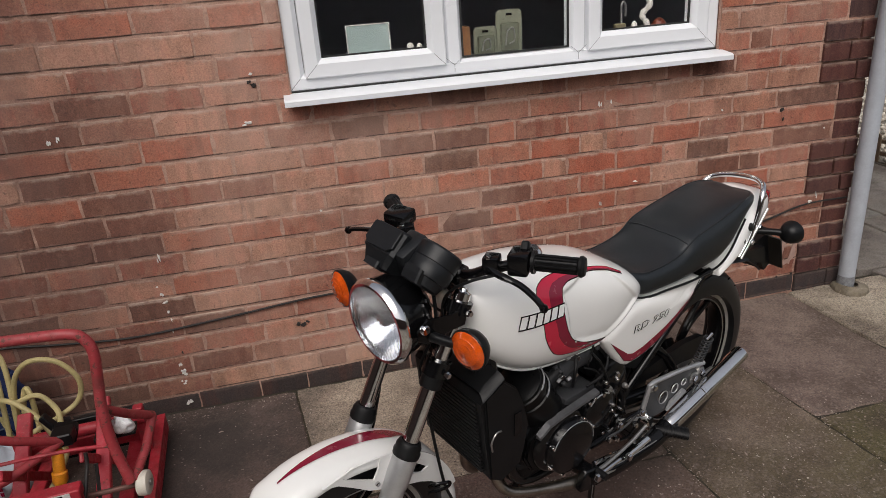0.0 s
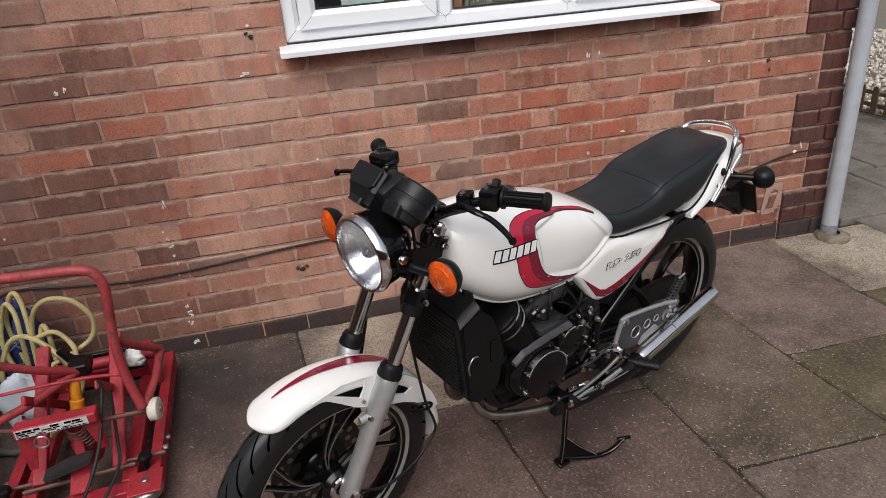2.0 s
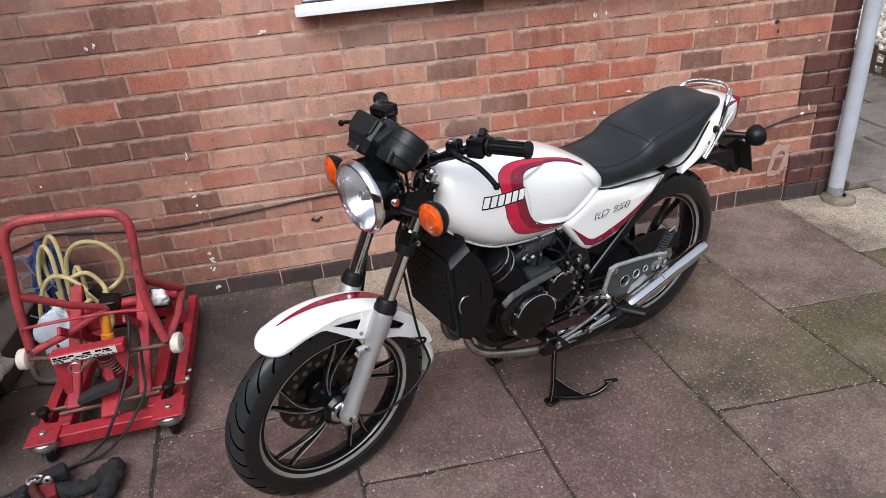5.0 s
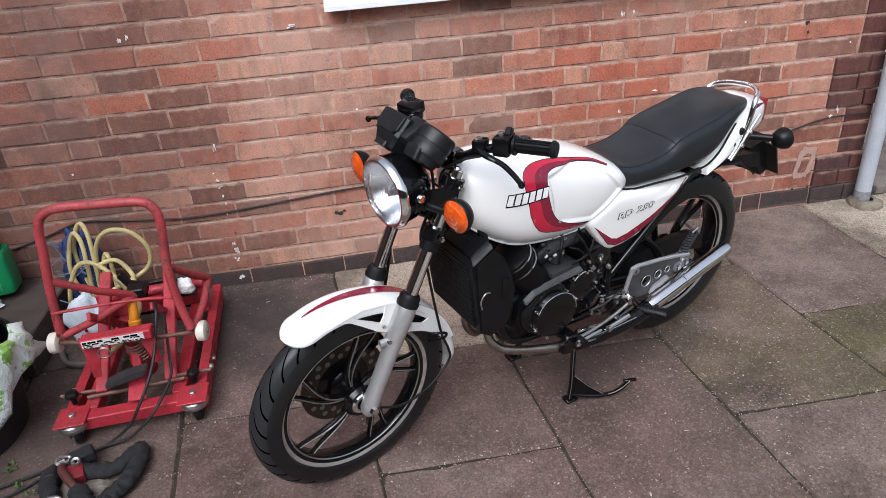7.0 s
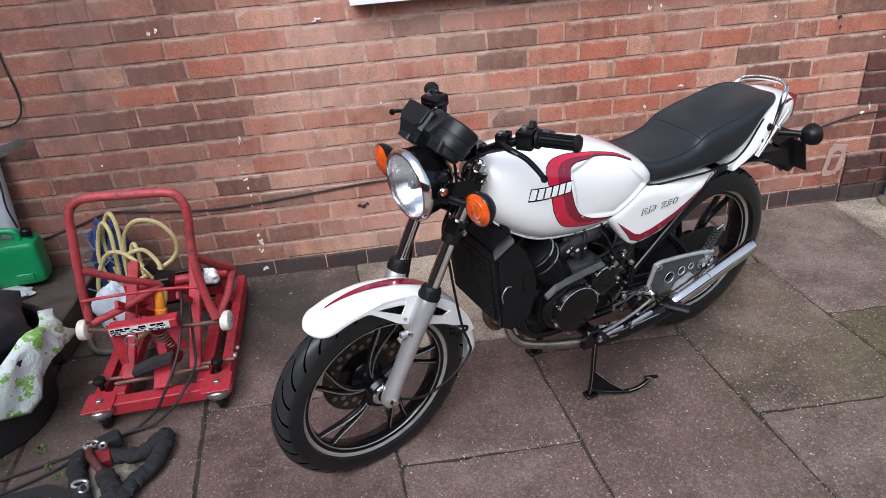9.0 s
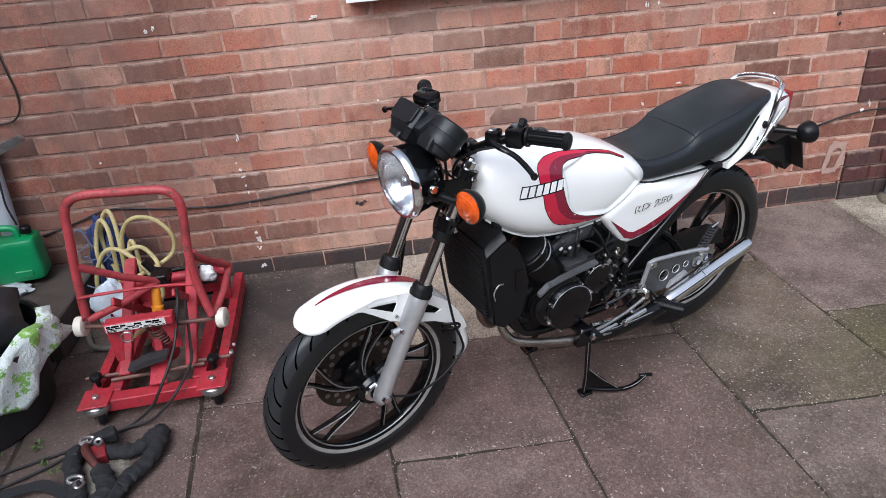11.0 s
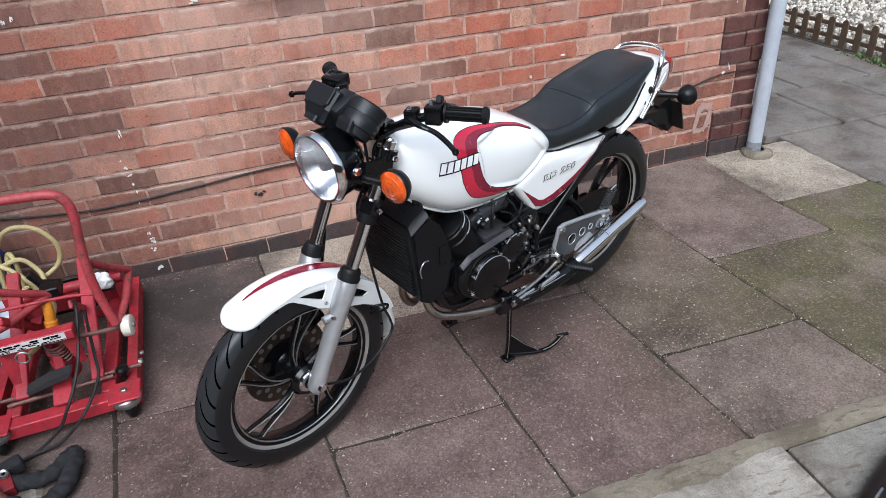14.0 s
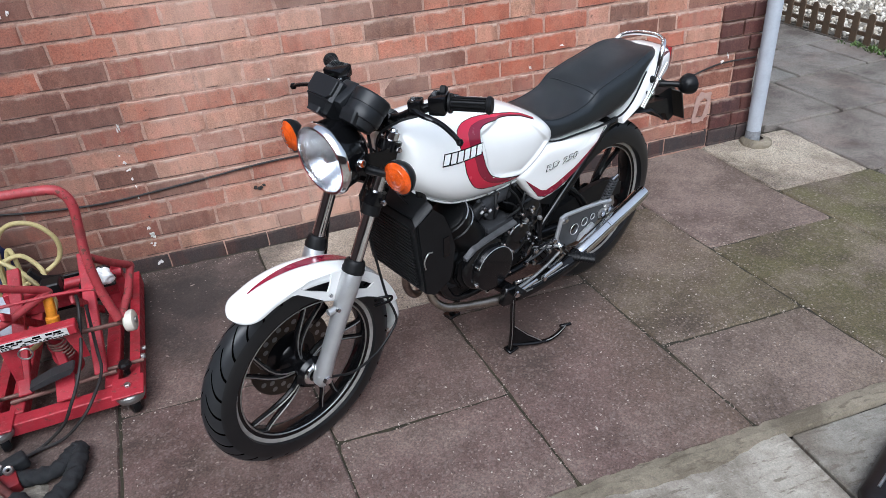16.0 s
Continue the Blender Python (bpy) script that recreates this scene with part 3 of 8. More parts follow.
def tyre_material():
    """Rubber with slanting grooves across the tread."""
    k = Nodes("tyre_rubber")
    sep = k.n("ShaderNodeSeparateXYZ", Vector=k.co)

    def m(op, a, b=0.0):
        nd = k.t.nodes.new("ShaderNodeMath")
        nd.operation = op
        for s, v in zip(nd.inputs, (a, b)):
            if isinstance(v, bpy.types.NodeSocket):
                k.t.links.new(v, s)
            else:
                s.default_value = v
        return nd.outputs[0]
    ang = m("ARCTAN2", sep.outputs["Z"], sep.outputs["X"])
    y = m("ABSOLUTE", sep.outputs["Y"])
    saw = m("FRACT", m("ADD", m("MULTIPLY", ang, 30 / 6.28318), m("MULTIPLY", y, 42.0)))
    groove = m("MULTIPLY", m("LESS_THAN", saw, 0.14), m("MULTIPLY", m("GREATER_THAN", y, 0.006), m("LESS_THAN", y, 0.043)))
    rad = m("SQRT", m("ADD", m("MULTIPLY", sep.outputs["X"], sep.outputs["X"]), m("MULTIPLY", sep.outputs["Z"], sep.outputs["Z"])))
    groove = m("MULTIPLY", groove, m("GREATER_THAN", rad, 0.275))
    dust = k.noise(18.0, 5.0)
    base = k.mix(k.ramp(dust, [(0.45, 0.0), (0.8, 0.4)]), (0.0075, 0.008, 0.009), (0.018, 0.0175, 0.017))
    # tread lighter than the sides: its sheen in the sun put into the colour
    worn = m("MULTIPLY", m("LESS_THAN", y, 0.044), m("GREATER_THAN", rad, 0.275))
    base = k.mix(worn, base, k.mix(dust, (0.014, 0.0155, 0.018), (0.026, 0.027, 0.029)))
    k.set(Base_Color=k.mix(groove, base, (0.0012, 0.0012, 0.0012)), Roughness=0.38, Specular_IOR_Level=m("MULTIPLY", m("SUBTRACT", 1.0, groove), 0.42))
    k.bump(m("SUBTRACT", 1.0, groove), 1.0, 0.012)
    return k.mat


M_TYRE = tyre_material()
bike = empty("motorcycle", BIKE)
tagged(bike, "white two-stroke motorcycle with red stripes parked on its side stand", "motorcycle")


def bp(name, bm, material, parent=None, label="", steer=False, smooth=True, sharp=38):
    ob = part(name, bm, material, parent or bike, label, smooth, sharp)
    if steer and not parent:
        ob.matrix_basis = STEER
    return ob


def screw(at, to, r=0.006, h=0.006, n=6):
    return lathe([(0, h), (r * 0.8, h), (r, h * 0.7), (r, 0), (0, 0)], along(at, to), n)


# tank
NS, NT = 140, 132
xs = np.linspace(0.3505, 0.9045, NS)
bm = bmesh.new()
rings = []
for x in xs:
    rings.append([tank_point(float(x), 2 * math.pi * k / NT) for k in range(NT)])
add_loft(bm, rings)
tank = bp("fuel_tank", bm, M_WHITE, label="pearl white fuel tank with knee recesses", sharp=60)


def between(pts, n=40):
    p = np.array(pts)
    d = np.concatenate([[0], np.cumsum(np.hypot(np.diff(p[:, 0]) * 8, np.diff(p[:, 1])))])
    u = np.linspace(0, d[-1], n)
    return np.stack([np.interp(u, d, p[:, 0]), np.interp(u, d, p[:, 1])], 1)


OUTER = [(0.432, 0.88), (0.477, 1.02), (0.517, 1.04), (0.58, 1.04), (0.634, 1.02), (0.675, 0.98), (0.711, 0.91), (0.738, 0.77), (0.748, 0.58), (0.745, 0.25), (0.733, -0.02), (0.715, -0.23), (0.693, -0.40), (0.666, -0.46), (0.621, -0.49), (0.56, -0.52), (0.515, -0.52)]
MIDDLE = [(0.434, 0.84), (0.479, 0.965), (0.522, 0.97), (0.58, 0.94), (0.621, 0.91), (0.661, 0.86), (0.693, 0.76), (0.711, 0.62), (0.715, 0.38), (0.706, 0.15), (0.693, -0.03), (0.675, -0.18), (0.648, -0.31), (0.603, -0.41), (0.571, -0.44), (0.513, -0.50)]
INNER = [(0.436, 0.81), (0.486, 0.915), (0.531, 0.91), (0.571, 0.87), (0.616, 0.81), (0.643, 0.76), (0.666, 0.66), (0.675, 0.5), (0.679, 0.25), (0.67, 0.05), (0.657, -0.06), (0.639, -0.18), (0.607, -0.29), (0.567, -0.36), (0.512, -0.48)]


def tank_strip(a, b, side, lift):
    a, b, out = between(a), between(b), []
    for p, q in zip(a, b):
        row = []
        for k in range(5):
            x, th = p + (q - p) * k / 4
            v = tank_point(float(x), float(th), lift)
            v.y *= side
            row.append(v)
        out.append(row)
    return loft(out, caps=False, loop=False)


for side in (1, -1):
    bp("tank_stripe", tank_strip(OUTER, MIDDLE, side, 0.0012), M_RED1, tank, "bright red stripe", sharp=80)
    bp("tank_stripe", tank_strip(MIDDLE, INNER, side, 0.0012), M_RED2, tank, "dark red stripe", sharp=80)
    for line, r in ((OUTER, 0.0013), (INNER, 0.0013), (MIDDLE, 0.0008)):
        edge = [tank_point(float(x), float(th), 0.0006) for x, th in between(line)]
        bp("pinstripe", tube([(v.x, v.y * side, v.z) for v in edge], r, 5), M_BLACK, tank, "thin black pinstripe")
    # the maker's mark as six plain slanting blocks with dark rims
    for k in range(6):
        for grow, lift, m_ in ((0.0022, 0.0016, M_BLACK), (0.0, 0.0024, M_WHITE)):
            x1 = 0.800 - 0.0212 * k
            x0 = x1 - 0.0165
            t0, t1 = 0.035 + 0.0215 * k, 0.222 + 0.0215 * k
            rows = []
            for i in range(4):
                xx = x1 + grow + (x0 - x1 - 2 * grow) * i / 3
                climb = 0.0215 * (x1 - xx) / 0.0212
                rows.append([tank_point(xx + 0.004 - 0.008 * j / 3, climb + (t0 - grow * 9) + (t1 - t0 + grow * 18) * j / 3, lift) for j in range(4)])
            for r in rows:
                for v in r:
                    v.y *= side
            bp("mark_block", loft(rows, caps=False, loop=False), m_, tank, sharp=80)
bp("fuel_cap", lathe([(0, 0.014), (0.022, 0.013), (0.028, 0.006), (0.030, 0)], along((0.66, 0, 0.902), (0.67, 0, 1.0)), 28), M_CHROME, tank)
bp("tank_seam", tube(smooth_path([tank_point(x, -1.05 if x > 0.5 else -0.8) + Vector((0, 0.002, -0.003)) for x in (0.87, 0.82, 0.75, 0.67, 0.58, 0.50, 0.44)], 5), 0.003, 6), M_WHITE, tank)

# seat
SEAT = [(0.412, 0.772, 0.800, 0.055), (0.395, 0.742, 0.802, 0.086), (0.370, 0.716, 0.798, 0.102), (0.325, 0.706, 0.788, 0.112), (0.250, 0.703, 0.791, 0.117), (0.190, 0.699, 0.806, 0.120), (0.140, 0.697, 0.838, 0.122), (0.060, 0.699, 0.858, 0.122),
        (0.010, 0.706, 0.866, 0.121), (-0.036, 0.736, 0.872, 0.119), (-0.076, 0.782, 0.876, 0.114), (-0.115, 0.822, 0.878, 0.108), (-0.160, 0.840, 0.876, 0.094), (-0.195, 0.848, 0.870, 0.066), (-0.214, 0.852, 0.860, 0.030)]
rows = []
for x, zb, zt, w in catmull(SEAT, 5):
    zm, h, ring = (zb + zt) / 2, (zt - zb) / 2, []
    for k in range(44):
        th = 2 * math.pi * k / 44
        c, s = math.cos(th), math.sin(th)
        ww = w * (1.0 - 0.10 * max(0, s) ** 2)
        crease = 0.004 * math.exp(-((th - 0.75) / 0.12) ** 2) + 0.004 * math.exp(-((th - (math.pi - 0.75)) / 0.12) ** 2)
        ring.append((x, ww * math.copysign(abs(c) ** 0.62, c) * (1 + crease * 14), zm + h * math.copysign(abs(s) ** 0.6, s) - (0.006 * (1 - abs(c)) if s > 0 else 0)))
    rows.append(ring)
seat = bp("seat", loft(rows), M_SEAT, label="black vinyl dual seat with a raised pillion", sharp=70)
for side, n0 in ((1, 5), (-1, 17)):
    bp("seat_seam", tube([(r[n0][0], r[n0][1], r[n0][2] - 0.0008) for r in rows[4:-6]], 0.0030, 6), M_SEAT, seat)
mid_row = min(rows, key=lambda r: abs(r[0][0] - 0.163))
bp("seat_seam", tube([(x, y, z - 0.0005) for x, y, z in mid_row[5:18]], 0.0022, 6), M_SEAT, seat)
edge = [(x, w * 0.985, zb + 0.006) for x, zb, zt, w in catmull(SEAT, 3)[6:-10]]
for side in (1, -1):
    bp("seat_trim", tube([(x, y * side, z) for x, y, z in edge], 0.0035, 6), M_MATT, seat)

# tail cowl with stripe, lamp, mudguard and plate
TAIL = [(0.010, 0.668, 0.690, 0.121), (-0.060, 0.690, 0.752, 0.121), (-0.120, 0.712, 0.815, 0.114), (-0.170, 0.730, 0.846, 0.106), (-0.220, 0.744, 0.856, 0.098), (-0.265, 0.755, 0.852, 0.086), (-0.292, 0.768, 0.845, 0.074)]
rows = []
for x, zb, zt, w in catmull(TAIL, 5):
    zm, h = (zb + zt) / 2, (zt - zb) / 2
    rows.append([(x, w * math.copysign(abs(math.cos(t)) ** 0.55, math.cos(t)) * (1 - 0.14 * math.sin(t)), zm + h * math.copysign(abs(math.sin(t)) ** 0.55, math.sin(t))) for t in (2 * math.pi * k / 36 for k in range(36))])
tail = bp("tail_cowl", loft(rows), M_WHITE, label="white tail cowl", sharp=60)
for side in (1, -1):
    bp("tail_stripe", loft([[(x, side * (w * 0.905 + 0.0015), z0), (x, side * (w * 0.88 + 0.0015), z1)] for x, w, z0, z1 in ((-0.215, 0.099, 0.835, 0.845), (-0.245, 0.093, 0.81, 0.845), (-0.285, 0.079, 0.79, 0.835))], caps=False, loop=False), M_RED2, tail, "dark red stripe")
lamp = bp("tail_lamp", boxm((-0.330, -0.060, 0.756), (-0.286, 0.060, 0.836), 0.008, seg=2), M_TAILRED, label="red tail lamp lens")
bp("lamp_housing", boxm((-0.300, -0.062, 0.748), (-0.280, 0.062, 0.840), 0.005), M_MATT, lamp)
guard = bp("rear_mudguard", loft([[(x, y * w, z - abs(y) ** 2 * d) for y in (-1, -0.6, 0, 0.6, 1)] + [(x, y * w * 0.92, z - 0.005 - abs(y) ** 2 * d) for y in (1, 0.6, 0, -0.6, -1)] for x, z, w, d in ((0.10, 0.64, 0.07, 0.03), (0.0, 0.665, 0.075, 0.03), (-0.12, 0.685, 0.08, 0.03), (-0.22, 0.675, 0.085, 0.04), (-0.275, 0.650, 0.085, 0.05), (-0.315, 0.620, 0.08, 0.05))]), M_MATT, label="black plastic rear mudguard")
bp("number_plate", boxm((-0.012, -0.095, -0.065), (-0.006, 0.095, 0.065), 0.002, pose(-0.40, 0, 0.60, 0, 22, 0)), simple("dark_plate_back", (0.020, 0.017, 0.014), 0.5), label="dark back of the number plate")
bp("plate_bracket", plate([(-0.30, 0.66), (-0.40, 0.68), (-0.44, 0.55), (-0.40, 0.53)], 0.10), M_MATT, guard, smooth=False)
bp("mud_flap", plate([(-0.17, 0.670), (-0.32, 0.650), (-0.350, 0.585), (-0.22, 0.620)], 0.15), M_MATT, guard, smooth=False)


def indicator(base, centre, facing, steer=False, name="rear_indicator", lens_first=True):
    """A lamp on a stalk: a round black shell and an amber lens that looks along facing."""
    base, centre, facing = Vector(base), Vector(centre), Vector(facing).normalized()
    deep, s = (0.72, 1.0) if steer else (1.0, 0.83)
    ind = bp(name, lathe([(r * s, d * s) for r, d in ((0, -0.044 * deep), (0.018, -0.042 * deep), (0.033, -0.029 * deep), (0.042, -0.006), (0.044, 0.006), (0.042, 0.008), (0, 0.008))], along(centre, centre + facing), 32), M_MATT, steer=steer, label="round turn indicator on a black stalk")
    bp("stalk", tube([base, base.lerp(centre, 0.5), centre - facing * 0.015], [0.011, 0.010, 0.013], 14), M_MATT, ind)
    prof = [(0, 0.020), (0.009, 0.0196), (0.010, 0.0188), (0.019, 0.0182), (0.020, 0.0172), (0.029, 0.0158), (0.030, 0.0146), (0.0385, 0.0100), (0.0405, 0.008), (0.0405, 0.005)]
    bp("lens", lathe([(r * s, d * s) for r, d in prof], along(centre, centre + facing), 32), M_AMBER, ind, "amber lens")
    q = along(centre, centre + facing)
    for k in range(6):
        a = math.pi * k / 3
        bp("lens_rib", tube([q @ (s * Vector((0.010 * math.cos(a), 0.010 * math.sin(a), 0.0185))), q @ (s * Vector((0.038 * math.cos(a), 0.038 * math.sin(a), 0.0098)))], 0.0011, 5), M_AMBER, ind)
    return ind


indicator((-0.225, 0.085, 0.735), (-0.294, 0.161, 0.736), (-1, 0.05, 0))
indicator((-0.225, -0.085, 0.735), (-0.300, -0.165, 0.742), (-1, -0.05, 0))

# grab rail
RAIL = [(-0.105, 0.108, 0.692), (-0.140, 0.110, 0.745), (-0.168, 0.109, 0.815), (-0.185, 0.104, 0.868), (-0.215, 0.085, 0.887), (-0.245, 0.045, 0.889), (-0.252, 0.0, 0.886), (-0.250, -0.055, 0.877), (-0.238, -0.100, 0.860), (-0.205, -0.110, 0.835), (-0.165, -0.112, 0.79), (-0.11, -0.108, 0.70)]
rail = bp("grab_rail", tube(smooth_path(RAIL, 6), 0.0085, 12), M_CHROME, label="chrome grab rail")
for side in (1, -1):
    bp("rail_stay", tube([(-0.105, 0.116 * side, 0.690), (-0.205, 0.118 * side, 0.825)], 0.0045, 8), M_STEEL, rail)
    for q in ((-0.128, 0.735), (-0.160, 0.775)):
        bp("rail_bolt", screw((q[0] - 0.012, 0.112 * side, q[1]), (q[0] - 0.012, 0.2 * side, q[1]), 0.009, 0.014), M_CHROME, rail)
        bp("rail_rubber", lathe([(0, 0.01), (0.011, 0.008), (0.013, 0), (0, 0)], along((q[0] + 0.022, 0.108 * side, q[1] + 0.006), (q[0] + 0.022, 0.2 * side, q[1] + 0.006)), 14), M_RUBBER, rail)


# side panels
PANEL = [(0.520, 0.660), (0.455, 0.692), (0.392, 0.722), (0.352, 0.714), (0.270, 0.709), (0.179, 0.702), (0.098, 0.697), (0.088, 0.684), (0.135, 0.648), (0.206, 0.591), (0.294, 0.545), (0.360, 0.533), (0.405, 0.533), (0.430, 0.547), (0.480, 0.608)]


def panel_y(x, z):
    return 0.112 + 0.013 * min(1.0, max(0.0, inside_depth(x, z, PANEL) / 0.016)) ** 0.6


def grid_poly(poly, side, lift, n=26, y_of=None):
    """A skin over an outline: rings that shrink to its middle."""
    cx, cz = sum(p[0] for p in poly) / len(poly), sum(p[1] for p in poly) / len(poly)
    dense = []
    for (ax_, az), (bx, bz) in zip(poly, poly[1:] + poly[:1]):
        for k in range(4):
            dense.append((ax_ + (bx - ax_) * k / 4, az + (bz - az) * k / 4))
    rings = []
    for s in (1.0, 0.97, 0.94, 0.9, 0.84, 0.7, 0.45, 0.15):
        ring = []
        for x, z in dense:
            xx, zz = cx + (x - cx) * s, cz + (z - cz) * s
            ring.append((xx, side * ((y_of(xx, zz)) + lift), zz))
        rings.append(ring)
    rings.insert(0, [(x, side * 0.085, z) for x, z in dense])
    b = bmesh.new()
    add_loft(b, rings, caps=False)
    b.verts.ensure_lookup_table()
    b.faces.new(b.verts[-len(dense):])
    return b


for side in (1, -1):
    sp = bp("side_panel", grid_poly(PANEL, side, 0, y_of=panel_y), M_WHITE, label="white side panel", sharp=50)
    a = [(0.486, 0.640), (0.455, 0.601), (0.425, 0.562), (0.395, 0.550), (0.345, 0.553), (0.295, 0.567), (0.250, 0.584), (0.206, 0.608), (0.150, 0.648), (0.098, 0.687)]
    b_ = [(0.486, 0.640), (0.448, 0.608), (0.414, 0.580), (0.392, 0.572), (0.350, 0.577), (0.302, 0.590), (0.256, 0.605), (0.212, 0.625), (0.155, 0.656), (0.098, 0.689)]
    rows = []
    for p, q in zip(a, b_):
        rows.append([(p[0] + (q[0] - p[0]) * k / 3, side * (panel_y(*p) + 0.0018 if k == 0 else panel_y(p[0] + (q[0] - p[0]) * k / 3, p[1] + (q[1] - p[1]) * k / 3) + 0.0018), p[1] + (q[1] - p[1]) * k / 3) for k in range(4)])
    bp("panel_stripe", loft(rows, caps=False, loop=False), M_RED2, sp, "dark red stripe")
    bp("pinstripe", tube([(x, side * (panel_y(x, z) + 0.001), z) for x, z in a], [0.0006, 0.0012, 0.0012, 0.0012, 0.0014, 0.0018, 0.0022, 0.0024, 0.0024, 0.0012], 5), M_BLACK, sp, "thin black pinstripe")
    for off, lift, m_ in ((0.0018, 0.0, M_BLACK), (-0.0004, 0.0012, M_WHITE)):
        t = text_bm("RD 250", 0.046, 0.0004, 0.12, off)
        bmesh.ops.transform(t, matrix=pose(0.324, side * (0.1268 + lift), 0.645, 90, 0, 180 if side > 0 else 0) @ Matrix.Diagonal((0.96, 0.62, 1, 1)), verts=t.verts[:])
        bp("model_lettering", t, m_, sp, "outlined model lettering", smooth=False)
    bp("inner_panel", plate([(0.500, 0.62), (0.10, 0.685), (0.125, 0.600), (0.170, 0.556), (0.232, 0.488), (0.318, 0.474), (0.382, 0.505), (0.42, 0.52)], 0.01, pose(0, side * 0.088, 0)), M_MATT, label="black panel below the white side panel", smooth=False)


# wheels
M_RIM = simple("dull_silver_rim", (0.40, 0.385, 0.36), 0.36, 0.45, vary=0.2, scale=40)
def wheel(name, m, half, tyre_r, big, label):
    """A cast wheel about the local y axis: rim, hub, five pairs of curved spokes and a tyre."""
    turn = pose(0, 0, 0, -90)
    f = 1.0 if big else 0.985
    grow = lambda prof: [(r * f, h) for r, h in prof]
    w = bp(name, lathe(grow([(0.236, half), (0.241, half), (0.241, half - 0.006), (0.228, half - 0.010), (0.222, half * 0.4), (0.222, -half * 0.4), (0.228, -half + 0.010), (0.241, -half + 0.006), (0.241, -half), (0.236, -half), (0.214, -half + 0.006), (0.209, -half * 0.5), (0.209, half * 0.5), (0.214, half - 0.006)]), turn, 96, True), M_BLACK, label=label)
    for s in (1, -1):
        bp("rim_lip", lathe(grow([(0.2425, s * half), (0.2385, s * (half + 0.002)), (0.2300, s * (half - 0.001)), (0.2255, s * (half - 0.003)), (0.2265, s * (half - 0.007)), (0.238, s * (half - 0.004))]), turn, 96, True), M_RIM, w, "bare metal rim edge")
        bp("rim_line", lathe(grow([(0.2165, s * (half - 0.0050)), (0.2140, s * (half - 0.0040)), (0.2120, s * (half - 0.0060))]), turn, 96), M_STEEL, w)
        bp("hub_ring", lathe([(0.034, s * 0.052), (0.030, s * 0.056), (0.020, s * 0.056), (0.018, s * 0.050)], turn, 32), M_CHROME, w)
    bp("hub", lathe([(0, -0.052), (0.042, -0.052), (0.050, -0.040), (0.036, -0.018), (0.036, 0.018), (0.050, 0.040), (0.042, 0.052), (0, 0.052)], turn, 32), M_BLACK, w)
    for i in range(5):
        base = 2 * math.pi * i / 5 + (0.30 if big else 0.05)
        for dy, da, lead in ((0.0, 0.0, 0.42), (0.0, 0.30, 0.42)):
            pts, rs = [], []
            for k in range(9):
                u = k / 8
                r = 0.036 + u * (0.212 * f - 0.036)
                a = base + da * (0.35 + 0.65 * u) + lead * math.sin(u * math.pi * 0.5) ** 1.4
                pts.append((r * math.cos(a), dy, r * math.sin(a)))
                rs.append((0.0125 if big else 0.0098) - 0.0028 * u)
            sp = bp("spoke", tube(pts, rs, 8, flat=1.0), M_BLACK, w)
            if not big:
                bp("spoke_edge", tube([(p[0], 0.0098 - 0.0028 * k / 8, p[2]) for k, p in enumerate(pts)], 0.0020, 5), M_STEEL, sp)
    R, hw = tyre_r, 0.040 if not big else 0.054
    prof = []
    for k in range(25):
        a = math.pi * k / 24
        c, s = math.cos(a), math.sin(a)
        prof.append((0.238 * f + (R - 0.238 * f) * abs(s) ** 0.75, hw * math.copysign(abs(c) ** 0.8, c)))
    prof = [(0.236 * f, half - 0.002)] + prof + [(0.236 * f, -half + 0.002)]
    bp("tyre", lathe(prof, turn, 120), M_TYRE, w, "black treaded tyre", sharp=70)
    w.matrix_basis = m
    return w


fw = wheel("front_wheel", STEER @ Matrix.Translation((1.234, 0, 0.297)), 0.028, 0.303, False, "black cast wheel with bare metal rim")
wheel("rear_wheel", Matrix.Translation((-0.028, 0, 0.314)), 0.033, 0.316, True, "black cast rear wheel")


def brake_disc(parent, y, r0, r1, material):
    """A flat brake disc; the rings of holes are laid on after it."""
    b = bmesh.new()
    n = 90
    prof = [(r0, -0.0025), (r1, -0.0025), (r1, 0.0025), (r0, 0.0025)]
    add_lathe(b, prof, pose(0, y, 0, -90), n, True)
    d = bp("brake_disc", b, material, parent, "dark drilled brake disc")
    return d


brake_disc(fw, -0.058, 0.072, 0.132, simple("brown_brake_steel", (0.075, 0.058, 0.046), 0.38, 0.7, vary=0.3, scale=30))
for k in range(14):
    a = 2 * math.pi * k / 14
    for rr_, da in ((0.112, 0.0), (0.096, 0.22)):
        bp("disc_hole", lathe([(0.0, 0), (0.0085, 0)], pose(rr_ * math.cos(a + da), -0.0545, rr_ * math.sin(a + da), -90), 10), simple("disc_steel", (0.34, 0.32, 0.30), 0.4, 0.8) if k == 0 and da == 0 else bpy.data.materials["disc_steel"], fw)
bp("disc_carrier", lathe([(0.03, -0.05), (0.082, -0.054), (0.082, -0.060), (0.03, -0.062)], pose(0, 0, 0, -90), 32), M_BLACK, fw)

# fork
FD = STEER_AXIS


def fork_at(d, y):
    return FRONT_AXLE + FD * d + Vector((0, y, 0))


